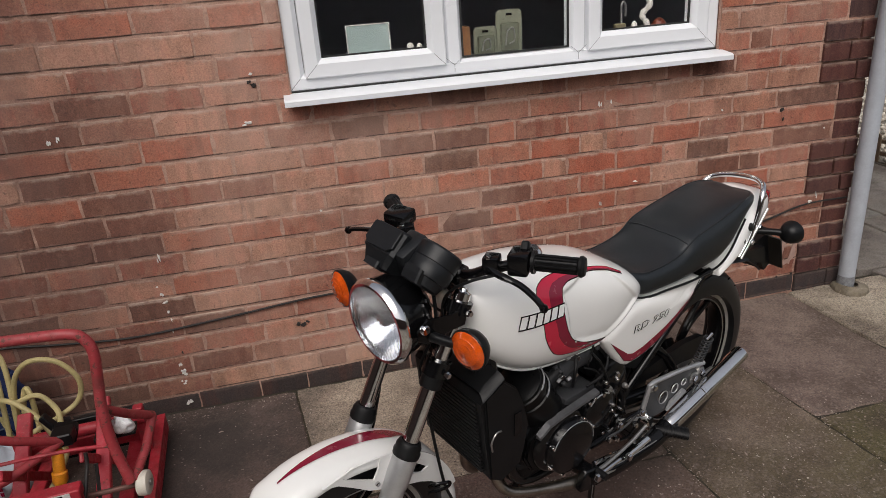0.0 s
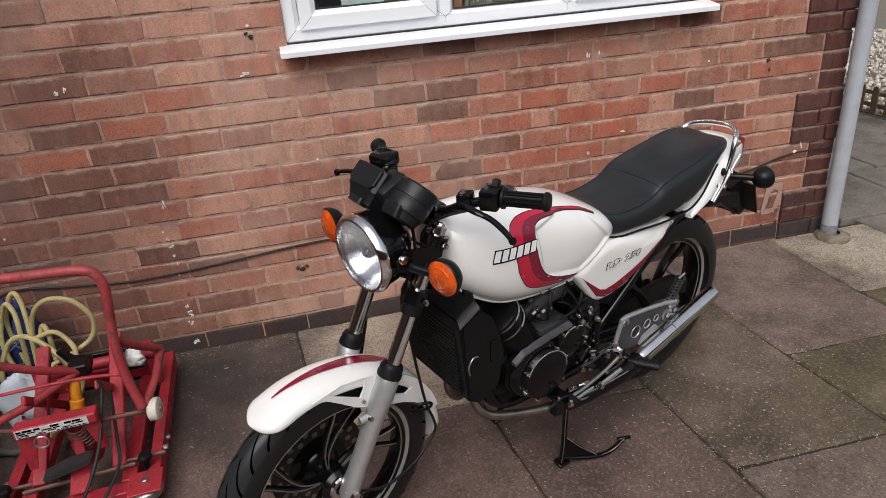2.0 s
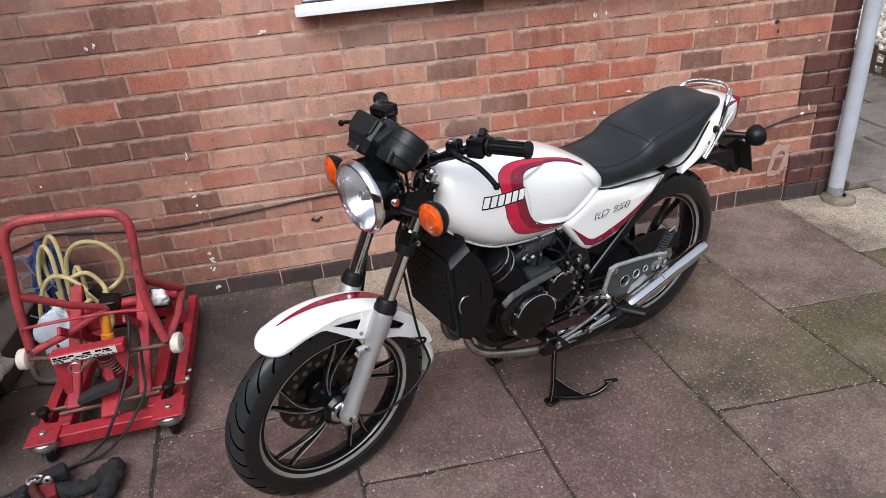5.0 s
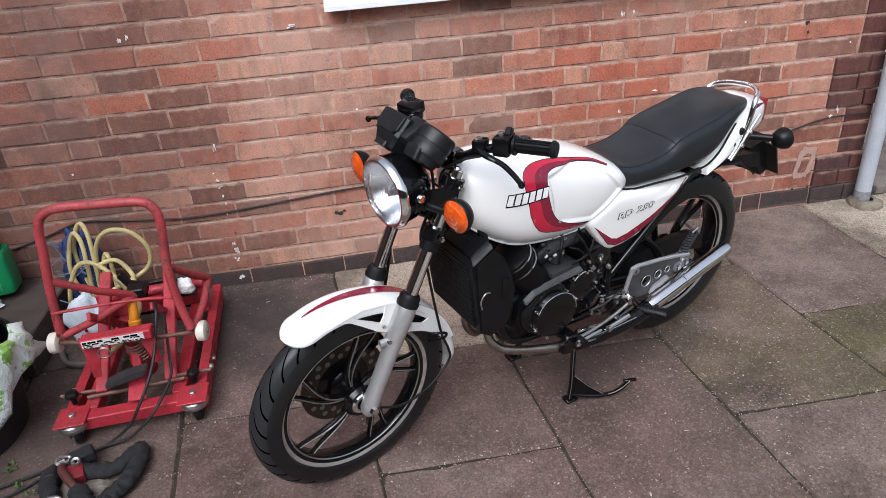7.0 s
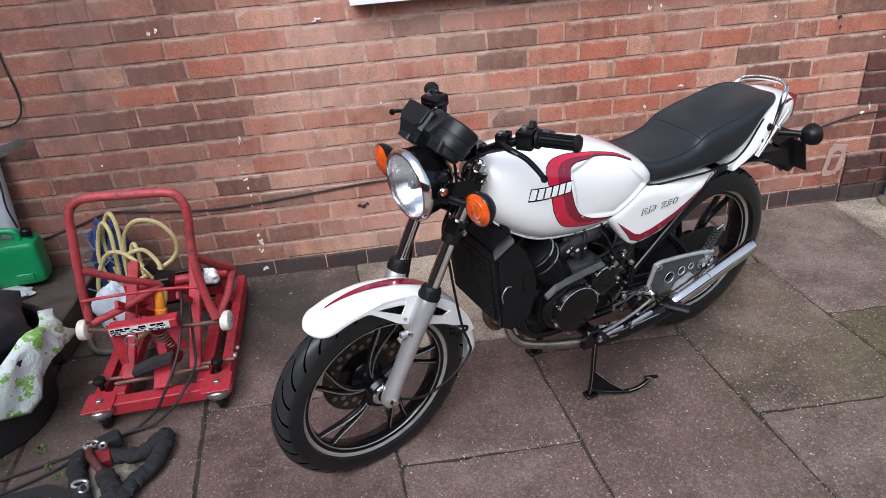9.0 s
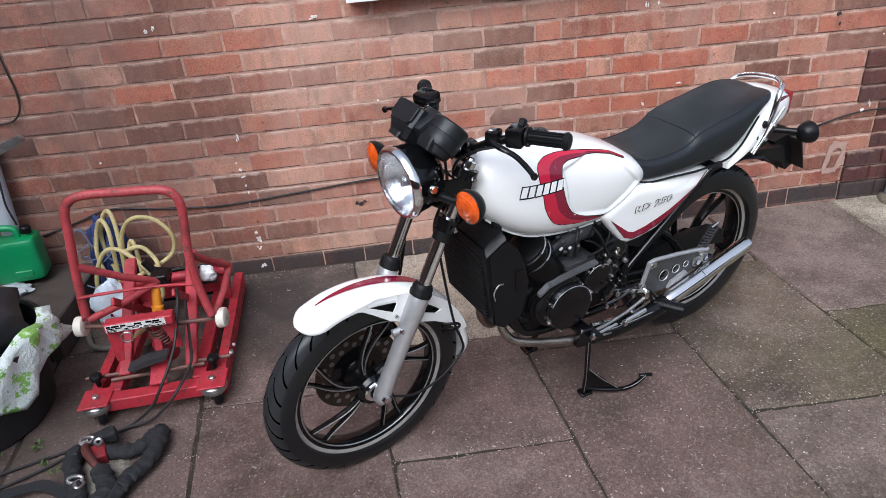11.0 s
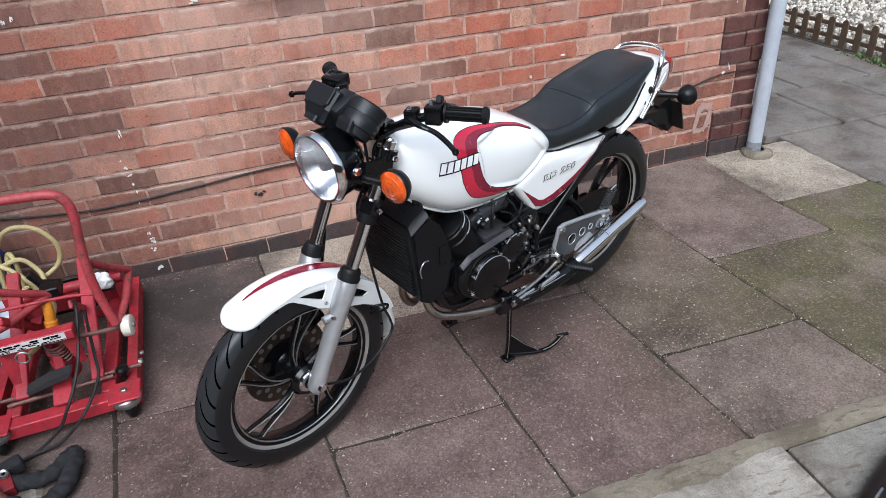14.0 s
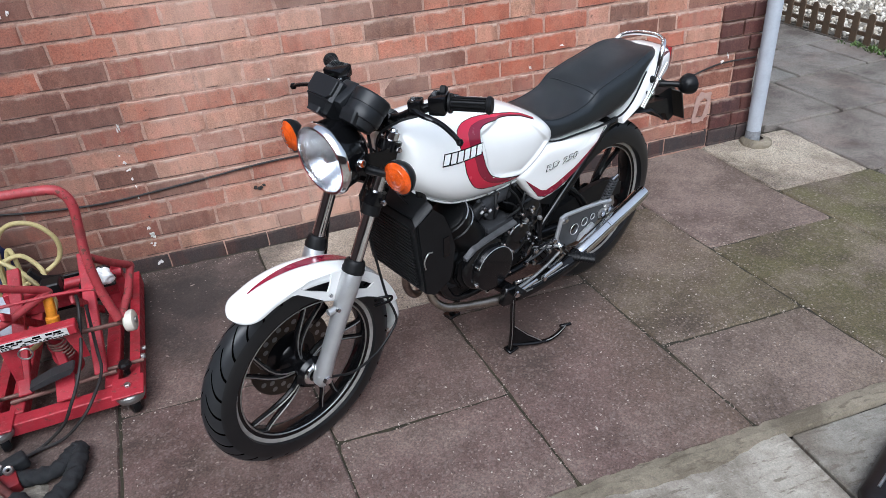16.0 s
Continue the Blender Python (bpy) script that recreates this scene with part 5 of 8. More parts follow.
# engine
crank = bp("crankcase", boxm((0.44, -0.125, 0.315), (0.785, 0.105, 0.485), 0.028, seg=3), M_ENGINE, label="black painted two-stroke engine crankcase")
gen_c = Vector((0.632, 0.100, 0.403))
drum_c = Vector((0.652, 0.092, 0.421))
gen = bp("generator_cover", lathe([(0, 0.055), (0.066, 0.0545), (0.0725, 0.053), (0.0755, 0.0495), (0.0765, 0.040), (0.080, 0.034), (0.082, 0.0)], along(gen_c, gen_c + Vector((0, 1, 0))), 56), M_BLACK, crank, "round black engine cover")
bp("cover_drum", lathe([(0, 0.043), (0.070, 0.043), (0.083, 0.040), (0.0895, 0.032), (0.0915, 0.0)], along(drum_c, drum_c + Vector((0, 1, 0))), 56), M_BLACK, gen)
bp("cover_glint", tube([gen_c + Vector((0.0745 * math.cos(radians(a)), 0.0518, 0.0745 * math.sin(radians(a)))) for a in range(22, 186, 5)], 0.0012, 5), M_SILVER, gen)
bp("cover_flange", plate([(0.755, 0.465), (0.72, 0.485), (0.60, 0.500), (0.50, 0.510), (0.44, 0.48), (0.42, 0.40), (0.46, 0.335), (0.56, 0.33), (0.66, 0.33), (0.74, 0.36), (0.765, 0.41)], 0.05, pose(0, 0.092, 0), 0.006), M_ENGINE, crank)
c2 = Vector((0.520, 0.115, 0.455))
bp("clutch_cover", lathe([(0, 0.026), (0.045, 0.025), (0.054, 0.020), (0.058, 0.0)], along(c2, c2 + Vector((0, 1, 0))), 44), M_BLACK, crank)
bp("cover_glint", tube([c2 + Vector((0.0515 * math.cos(radians(a)), 0.0228, 0.0515 * math.sin(radians(a)))) for a in range(40, 130, 8)], 0.0018, 5), M_SILVER, crank)
c3 = Vector((0.455, 0.10, 0.50))
bp("sprocket_cover", lathe([(0, 0.022), (0.05, 0.02), (0.062, 0.012), (0.065, 0.0)], along(c3, c3 + Vector((0, 1, 0))), 44), M_BLACK, crank)
for a in (26, 118, 160, 215, 290, 340):
    bp("cover_screw", screw(gen_c + Vector((0.080 * math.cos(radians(a)), 0.040, 0.080 * math.sin(radians(a)))), gen_c + Vector((0.080 * math.cos(radians(a)), 1, 0.080 * math.sin(radians(a)))), 0.0050, 0.012, 10), M_CHROME, crank)
for x, z in ((0.565, 0.50), (0.545, 0.505), (0.575, 0.445), (0.548, 0.395), (0.500, 0.372), (0.470, 0.430), (0.490, 0.505), (0.452, 0.405), (0.46, 0.525), (0.505, 0.535)):
    bp("cover_screw", screw((x, 0.128, z), (x, 1, z), 0.0055, 0.012, 10), M_CHROME, crank)
up = Vector((0.55, 0, 0.835)).normalized()
b0 = Vector((0.685, 0, 0.475))
barrel = bp("cylinder_block", boxm((-0.058, -0.118, -0.01), (0.058, 0.118, 0.090), 0.016, along(b0, b0 + up), 2), M_ENGINE, label="black water-cooled cylinder block")
for k in range(3):
    bp("cylinder_fin", boxm((-0.072, -0.128, 0.018 + 0.030 * k), (0.072, 0.128, 0.023 + 0.030 * k), 0.002, along(b0, b0 + up)), M_BLACK, barrel)
    bp("fin_edge", tube([along(b0, b0 + up) @ Vector(v) for v in ((0.060, 0.128, 0.0235 + 0.030 * k), (-0.060, 0.129, 0.0235 + 0.030 * k))], 0.0018, 5), M_STEEL, barrel)
head = bp("cylinder_head", boxm((-0.060, -0.122, 0.100), (0.060, 0.122, 0.150), 0.012, along(b0, b0 + up), 2), M_ENGINE, barrel)
for y in (0.062, -0.062):
    plug = bp("spark_plug_cap", tube(smooth_path([along(b0, b0 + up) @ Vector(v) for v in ((0, y, 0.145), (0.0, y, 0.185), (-0.02, y, 0.20), (-0.06, y, 0.19))], 4), 0.010, 10), M_RUBBER, barrel)
for s in (1, -1):
    for k in (-0.035, 0.035):
        bp("head_nut", screw(along(b0, b0 + up) @ Vector((k, 0.10 * s, 0.150)), along(b0, b0 + up) @ Vector((k, 0.10 * s, 1)), 0.009, 0.010), M_STEEL, barrel)
for y in (0.068, -0.068):
    carb = bp("carburettor", tube([(0.62, y, 0.585), (0.58, y, 0.592), (0.52, y, 0.60)], [0.026, 0.024, 0.03], 18), M_CARB, label="grey cast carburettor")
    bp("float_bowl", lathe([(0, -0.075), (0.018, -0.073), (0.022, -0.06), (0.024, -0.03), (0, -0.02)], pose(0.575, y, 0.60), 18), M_CARB, carb)
    bp("carb_top", lathe([(0, 0.055), (0.018, 0.052), (0.020, 0.025), (0.020, 0.0)], pose(0.572, y, 0.592), 18), M_CARB, carb)
    bp("carb_screw", screw((0.58, y + 0.025, 0.575), (0.58, 1, 0.575), 0.006, 0.010), M_CHROME, carb)
    bp("carb_rubber", tube([(0.655, y, 0.565), (0.615, y, 0.586)], 0.025, 16), M_RUBBER, carb)
# top edge of the cover flange, the light on it put into the grey
bp("case_ledge", loft([[(x, 0.122, z - 0.004), (x, 0.137, z - 0.008), (x, 0.139, z - 0.014), (x, 0.122, z - 0.016)] for x, z in ((0.738, 0.488), (0.705, 0.508), (0.670, 0.515), (0.61, 0.521), (0.53, 0.528))]), simple("lit_ledge_grey", (0.115, 0.115, 0.12), 0.45, 0.6, vary=0.25, scale=50, bump=0.2), crank, "crankcase ledge greyed for the sky light on it", smooth=False)
bp("oil_pump_cover", boxm((0.515, 0.03, 0.490), (0.625, 0.110, 0.522), 0.006, seg=2), M_CARB, crank, "grey cast cover")
bp("oil_line", tube(smooth_path([(0.55, 0.11, 0.53), (0.50, 0.12, 0.55), (0.46, 0.10, 0.58), (0.45, 0.08, 0.63)], 5), 0.004, 8), M_RUBBER)
bp("coolant_hose", tube(smooth_path([(0.84, 0.05, 0.47), (0.80, 0.08, 0.40), (0.74, 0.09, 0.375), (0.69, 0.07, 0.37)], 6), 0.016, 12), M_RUBBER)
bp("coolant_hose", tube(smooth_path([(0.79, 0.0, 0.62), (0.83, 0.03, 0.645), (0.87, 0.06, 0.64)], 6), 0.015, 12), M_RUBBER)

# small fittings, wires and clips round the engine
rf = random.Random(31)
for k in range(16):
    x, z = rf.uniform(0.40, 0.52), rf.uniform(0.36, 0.53)
    bp("fitting", screw((x, 0.118 + rf.uniform(0, 0.012), z), (x + rf.uniform(-.1, .1), 1, z), rf.uniform(0.004, 0.009), rf.uniform(0.008, 0.02), rf.choice((6, 8, 12))), rf.choice((M_CHROME, M_STEEL, M_BLACK)), crank)
for k in range(9):
    p = Vector((rf.uniform(0.46, 0.72), rf.uniform(0.05, 0.115), rf.uniform(0.58, 0.66)))
    q = p + Vector((rf.uniform(-.12, .03), rf.uniform(-.01, .02), rf.uniform(-.13, -.04)))
    bp("engine_wire", tube(smooth_path([p, p.lerp(q, 0.4) + Vector((rf.uniform(-.03, .03), 0.012, rf.uniform(-.02, .02))), q], 5), rf.uniform(0.0025, 0.0045), 6), M_RUBBER, crank)
for k in range(10):
    c = Vector((rf.uniform(0.50, 0.66), rf.uniform(0.085, 0.115), rf.uniform(0.545, 0.635)))
    bp("clip", boxm((-0.006, -0.004, -0.004), (0.006, 0.004, 0.004), 0.001, Matrix.Translation(c) @ pose(0, 0, 0, rf.uniform(0, 60), rf.uniform(0, 60), 0)), rf.choice((M_STEEL, M_CARB, M_CHROME)), crank)
lean = Vector((0.55, 0, 0.835))
for y in (0.064, -0.064):
    o0 = Vector((0.668, y, 0.488))
    q = along(o0, o0 + lean)
    prof = [(0.0, 0.0), (0.060, 0.0)]
    for d in (0.092, 0.127):
        prof += [(0.0605, d), (0.0645, d + 0.002), (0.0645, d + 0.012), (0.0605, d + 0.014)]
    prof += [(0.058, 0.147), (0.040, 0.153), (0.0, 0.153)]
    sleeve = bp("cylinder_barrel", lathe(prof, q, 40), M_ENGINE, barrel)
    for d in (0.092, 0.127):
        bp("band_glint", tube([q @ Vector((0.0645 * math.cos(t), 0.0645 * math.sin(t), d + 0.0125)) for t in (radians(e) for e in range(15, 130, 8))], 0.0019, 5), M_SILVER, sleeve)

# radiator in its shroud
shroud = bp("radiator_shroud", loft([[(x, -0.125, z) for x, z in o] for o in [[(0.900, 0.665), (0.850, 0.690), (0.795, 0.625), (0.775, 0.540), (0.790, 0.435), (0.845, 0.412), (0.880, 0.432)]]] + [[(x, 0.118, z) for x, z in o] for o in [[(0.900, 0.665), (0.850, 0.690), (0.795, 0.625), (0.775, 0.540), (0.790, 0.435), (0.845, 0.412), (0.880, 0.432)]]]), M_MATT, label="matt black radiator shroud", smooth=False)
bp("shroud_lip", loft([[(0.902, y, 0.668), (0.912, y, 0.655), (0.885, y, 0.43), (0.846, y, 0.406)] + [(0.842, y, 0.412), (0.878, y, 0.434), (0.904, y, 0.656), (0.897, y, 0.662)] for y in (-0.128, 0.121)]), M_MATT, shroud, smooth=False)
for k in range(18):
    z = 0.442 + k * 0.0117
    x = 0.889 + (z - 0.43) * 0.094
    bp("radiator_fin", boxm((x - 0.006, -0.106, z), (x + 0.006, 0.104, z + 0.0074), 0.001), M_RUBBER, shroud, smooth=False)
for s in (1, -1):
    bp("shroud_cheek", plate([(0.905, 0.668), (0.850, 0.696), (0.808, 0.655), (0.785, 0.60), (0.768, 0.535), (0.780, 0.470), (0.792, 0.430), (0.850, 0.405), (0.886, 0.430)], 0.012, pose(0, 0.121 * s, 0), 0.004), M_MATT, shroud)
    bp("cheek_slot", boxm((0.795, -0.0012, 0.525), (0.817, 0.0012, 0.588), 0.0, pose(0, 0.1285 * s, 0)), M_BLACK, shroud)
    bp("cheek_catch", tube(smooth_path([(0.884, 0.129 * s, 0.516), (0.890, 0.132 * s, 0.545), (0.876, 0.132 * s, 0.566), (0.858, 0.129 * s, 0.562)], 4), 0.0022, 8), M_STEEL, shroud)
    bp("shroud_corner", loft([[(0.912, 0.128 * s, 0.664), (0.890, 0.128 * s, 0.676), (0.850, 0.128 * s, 0.700)], [(0.910, 0.120 * s, 0.674), (0.888, 0.120 * s, 0.688), (0.850, 0.120 * s, 0.708)], [(0.905, 0.104 * s, 0.680), (0.885, 0.104 * s, 0.694), (0.850, 0.104 * s, 0.712)]], caps=False, loop=False), M_MATT, shroud)
bp("shroud_top", loft([[(0.905, y, 0.680), (0.850, y, 0.712), (0.848, y, 0.708), (0.903, y, 0.676)] for y in (-0.104, 0.104)]), M_MATT, shroud, smooth=False)
bp("horn", lathe([(0, -0.03), (0.03, -0.028), (0.036, -0.01), (0.038, 0), (0.03, 0.004), (0, 0.006)], along((0.93, -0.02, 0.735), (1.2, -0.02, 0.72)), 28), M_BLACK)

# exhausts
for side in (1, -1):
    low = 0.0 if side > 0 else 0.078
    ex = bp("exhaust_pipe", tube(smooth_path([(0.755, 0.060 * side, 0.475), (0.800, 0.060 * side, 0.425 - low * 0.3), (0.822 - low * 0.1, 0.065 * side, 0.375 - low * 0.6), (0.812 - low * 0.35, 0.080 * side, 0.330 - low * 0.9), (0.777 - low * 0.5, 0.100 * side, 0.303 - low), (0.686, 0.122 * side, 0.278), (0.579, 0.142 * side, 0.256), (0.460, 0.155 * side, 0.250), (0.353, 0.167 * side, 0.262), (0.235, 0.172 * side, 0.292)], 6), [0.0130] * 32 + [0.015, 0.0155, 0.016, 0.0165, 0.017, 0.018, 0.019, 0.020] + [0.0225] * 16, 18), M_HEADER, label="tarnished exhaust header pipe")
    a, b_ = Vector((0.255, 0.172 * side, 0.290)), Vector((-0.092, 0.176 * side, 0.394))
    L = (b_ - a).length
    bp("silencer", lathe([(0.0235, 0.0), (0.0255, 0.012), (0.0262, 0.06), (0.0262, L * 0.6), (0.0255, L * 0.9), (0.0245, L - 0.006), (0.023, L), (0.019, L - 0.003), (0.017, L - 0.03), (0, L - 0.03)], along(a, b_), 32), M_CHROME, ex, "chrome silencer")
    q = along(a, b_)
    bp("silencer_band", lathe([(0.0263, L * 0.42), (0.028, L * 0.425), (0.028, L * 0.445), (0.0263, L * 0.45)], q, 32), M_CHROME, ex)
    bp("header_flange", lathe([(0.019, -0.006), (0.030, -0.006), (0.030, 0.006), (0.019, 0.006)], along((0.772, 0.060 * side, 0.448), (0.80, 0.060 * side, 0.42)), 20, True), M_STEEL, ex)

guard_ = bp("exhaust_shield", tube(smooth_path([(0.545, 0.148, 0.256), (0.460, 0.158, 0.254), (0.353, 0.170, 0.266), (0.290, 0.174, 0.280), (0.258, 0.174, 0.290)], 5), 0.0262, 20), M_BLACK, label="glossy black shield round the exhaust")
bp("shield_glint", tube(smooth_path([(0.500, 0.170, 0.272), (0.420, 0.182, 0.278), (0.330, 0.193, 0.290)], 5), 0.0016, 5), M_STEEL, guard_)

M_PLATE = simple("dull_cast_alloy", (0.078, 0.080, 0.084), 0.45, 0.5, vary=0.25, scale=40, bump=0.3)
# footrest plates, pegs, pedals
FOOT = [(0.350, 0.362), (0.326, 0.449), (0.305, 0.452), (0.200, 0.438), (0.122, 0.424), (0.066, 0.410), (0.085, 0.376), (0.140, 0.345), (0.235, 0.318), (0.290, 0.322)]
ring = lambda cx, cz, r: [(cx + r * math.cos(2 * math.pi * k / 16), cz + r * math.sin(2 * math.pi * k / 16)) for k in range(16)]
HOLES = [ring(0.258, 0.378, 0.020), ring(0.206, 0.385, 0.015), ring(0.163, 0.388, 0.011)]
for side in (1, -1):
    fp = bp("footrest_plate", holed_plate(FOOT, HOLES, 0.008 * side, 0.146 * side), M_PLATE, label="silver alloy footrest plate with round holes", smooth=False)
    bp("plate_edge", tube([(x, 0.147 * side, z) for x, z in FOOT[:6]], 0.007, 8), M_SILVER, fp)
    bp("plate_edge", plate([(0.238, 0.322), (0.150, 0.350), (0.165, 0.366), (0.225, 0.345)], 0.008, pose(0, 0.152 * side, 0)), M_SILVER, fp, smooth=False)
    for hole in HOLES:
        bp("hole_rim", tube([(x, 0.1505 * side, z) for x, z in hole + hole[:1]], 0.0014, 6), M_SILVER, fp)
    for x, z, r in ((0.312, 0.438, 0.010), (0.112, 0.378, 0.012), (0.078, 0.384, 0.011), (0.345, 0.362, 0.009)):
        bp("plate_bolt", screw((x, 0.147 * side, z), (x, side, z), r, 0.012), M_CHROME, fp)
        bp("washer", lathe([(r, 0), (r * 1.6, 0.0), (r * 1.6, 0.003), (r, 0.003)], along((x, 0.147 * side, z), (x, side, z)), 18, True), M_STEEL, fp)
    p0, p1 = Vector((0.300, 0.165 * side, 0.300)), Vector((0.240, 0.232 * side, 0.290))
    peg = bp("footpeg", tube([p0, p0.lerp(p1, 0.12), p0.lerp(p1, 0.2), p1], [0.010, 0.012, 0.018, 0.020], 14, flat=0.7), M_RUBBER, fp, "black rubber footpeg")
    d = (p1 - p0).normalized()
    for k in range(8):
        c = p0.lerp(p1, 0.25 + 0.1 * k)
        bp("peg_rib", tube([c, c + d * 0.004], 0.022, 14, flat=0.7), M_RUBBER, peg)
    pass_peg = bp("pillion_peg_pin", lathe([(0, -0.02), (0.012, -0.02), (0.012, 0.02), (0, 0.02)], along((0.335, 0.15 * side, 0.350), (0.335, side, 0.350)), 14), M_CHROME, fp)
sp0, sp1 = Vector((0.085, 0.135, 0.410)), Vector((0.036, 0.135, 0.482))
coil = [sp0.lerp(sp1, k / 72) + Vector((0.0135 * math.cos(k * 0.785), 0.0135 * math.sin(k * 0.785), 0)) for k in range(73)]
sc = bp("return_spring", tube(coil, 0.0028, 6), M_CARB, label="coiled steel spring")
bp("spring_core", tube([sp0, sp1], 0.006, 8), M_BLACK, sc)
bp("spring_cap", tube([sp1 + Vector((0.014, 0, -0.004)), sp1 + Vector((-0.014, 0, 0.006))], 0.005, 8), M_CHROME, sc)
bp("spring_seat", boxm((-0.014, -0.012, -0.014), (0.014, 0.012, 0.012), 0.003, pose(0.088, 0.135, 0.405, 0, 30, 0)), M_STEEL, sc)
gl = bp("gear_lever", tube(smooth_path([(0.345, 0.165, 0.335), (0.42, 0.168, 0.312), (0.50, 0.170, 0.298), (0.56, 0.172, 0.296)], 5), 0.0052, 10), M_STEEL, label="steel gear lever")
bp("lever_rubber", tube([(0.555, 0.165, 0.297), (0.555, 0.205, 0.297)], 0.010, 12), M_RUBBER, gl)
bp("gear_link", tube([(0.335, 0.160, 0.352), (0.46, 0.150, 0.398)], 0.005, 8), M_STEEL, gl)
bp("link_boss", lathe([(0, -0.012), (0.014, -0.012), (0.014, 0.012), (0, 0.012)], along((0.34, 0.16, 0.345), (0.34, 1, 0.345)), 16), M_CHROME, gl)
bp("kick_lever", tube(smooth_path([(0.46, -0.15, 0.44), (0.44, -0.16, 0.36), (0.40, -0.17, 0.31)], 5), 0.008, 8), M_CHROME)
bp("lower_link", plate([(0.40, 0.300), (0.33, 0.325), (0.325, 0.312), (0.395, 0.282)], 0.010, pose(0, 0.168, 0)), M_CHROME, smooth=False)
bp("stand_spring", tube([(0.55, 0.155, 0.305), (0.42, 0.150, 0.275)], 0.007, 8), M_CHROME)
bp("frame_lug", tube([(0.57, 0.10, 0.285), (0.57, 0.165, 0.29)], 0.022, 14), M_BLACK)
bp("frame_lug", boxm((-0.03, -0.012, -0.045), (0.028, 0.012, 0.02), 0.004, pose(0.578, 0.162, 0.292, 0, -15, 0)), M_BLACK)

# bright links and springs between the stand and the footrest
for pts, r, m_ in ((((0.556, 0.178, 0.284), (0.510, 0.178, 0.287), (0.467, 0.178, 0.290)), 0.0055, M_CHROME), (((0.440, 0.180, 0.286), (0.400, 0.182, 0.294), (0.355, 0.184, 0.303)), 0.0075, M_CHROME), (((0.545, 0.172, 0.268), (0.480, 0.176, 0.262), (0.430, 0.180, 0.262)), 0.0040, M_STEEL), (((0.470, 0.165, 0.402), (0.430, 0.166, 0.405), (0.385, 0.166, 0.404)), 0.0036, M_BLACK), (((0.500, 0.150, 0.360), (0.450, 0.160, 0.372), (0.400, 0.166, 0.398)), 0.0035, M_CARB), (((0.46, 0.15, 0.33), (0.43, 0.17, 0.345), (0.39, 0.172, 0.385)), 0.0036, M_BLACK)):
    bp("link_rod", tube(smooth_path(pts, 4), r, 8), m_, gl)
for x, y, z, r in ((0.470, 0.160, 0.400, 0.009), (0.388, 0.165, 0.402, 0.010), (0.440, 0.178, 0.286, 0.011), (0.500, 0.150, 0.360, 0.008), (0.465, 0.150, 0.345, 0.008), (0.41, 0.165, 0.372, 0.008)):
    bp("link_bolt", screw((x, y, z), (x, 1, z), r, 0.014), M_CHROME, gl)

# stands
STEM = [(0.570, 0.172, 0.292), (0.562, 0.165, 0.20), (0.552, 0.158, 0.10), (0.553, 0.154, 0.032)]
TANG = [(0.552, 0.152, 0.045), (0.515, 0.170, 0.034), (0.470, 0.196, 0.030), (0.430, 0.212, 0.028), (0.395, 0.222, 0.038), (0.366, 0.230, 0.064)]
ss = bp("side_stand", tube(smooth_path(STEM, 5), 0.0085, 12), M_BLACK, label="black side stand folded down to the ground")
# thin steel lines stand in for the highlights along the stand's edges
bp("stem_glint", tube([(x + 0.006, y + 0.0075, z) for x, y, z in smooth_path(STEM, 3)[1:]], 0.0013, 5), M_STEEL, ss)
bp("stand_foot", boxm((-0.026, -0.018, -0.005), (0.018, 0.016, 0.005), 0.003, pose(0.550, 0.152, 0.021, -8)), M_BLACK, ss)
bp("stand_tang", tube(smooth_path(TANG, 6), 0.0080, 12, flat=0.8), M_BLACK, ss)
bp("tang_web", loft([[(x, y + e, z) for x, y, z in ((0.555, 0.157, 0.138), (0.553, 0.153, 0.042), (0.500, 0.178, 0.034), (0.455, 0.203, 0.036))] for e in (-0.002, 0.002)]), M_BLACK, ss, smooth=False)
bp("web_glint", tube([(0.555, 0.160, 0.138), (0.505, 0.186, 0.082), (0.455, 0.207, 0.038)], 0.0016, 5), M_STEEL, ss)
bp("tang_glint", tube([(x, y + 0.006, z + 0.006) for x, y, z in smooth_path(TANG, 5)[14:]], 0.0014, 5), M_STEEL, ss)
bp("tang_end", boxm((-0.022, -0.006, -0.004), (0.022, 0.006, 0.004), 0.002, pose(0.362, 0.231, 0.068, 0, 0, -25)), M_BLACK, ss)
bp("pivot_bolt", screw((0.567, 0.180, 0.290), (0.567, 1, 0.290), 0.013, 0.012), M_CHROME, ss)
cs = bp("centre_stand_leg", tube([(0.50, -0.085, 0.245), (0.545, -0.10, 0.12), (0.585, -0.11, 0.040)], 0.010, 10), M_BLACK, label="black far stand leg")
bp("stand_pad", boxm((-0.03, -0.02, -0.006), (0.02, 0.02, 0.006), 0.002, pose(0.588, -0.11, 0.034)), M_BLACK, cs)


def blob_bm(r, seed, flat=0.0025, n=11, sx=1.0, sz=1.0):
    rr = random.Random(seed)
    b = bmesh.new()
    ring = []
    for k in range(n):
        a = 2 * math.pi * k / n
        q = r * rr.uniform(0.45, 1.15)
        ring.append((q * math.cos(a) * sx, 0.0, q * math.sin(a) * sz))
    add_loft(b, [ring, [(x * 0.8, -flat, z * 0.8) for x, _, z in ring]])
    return b


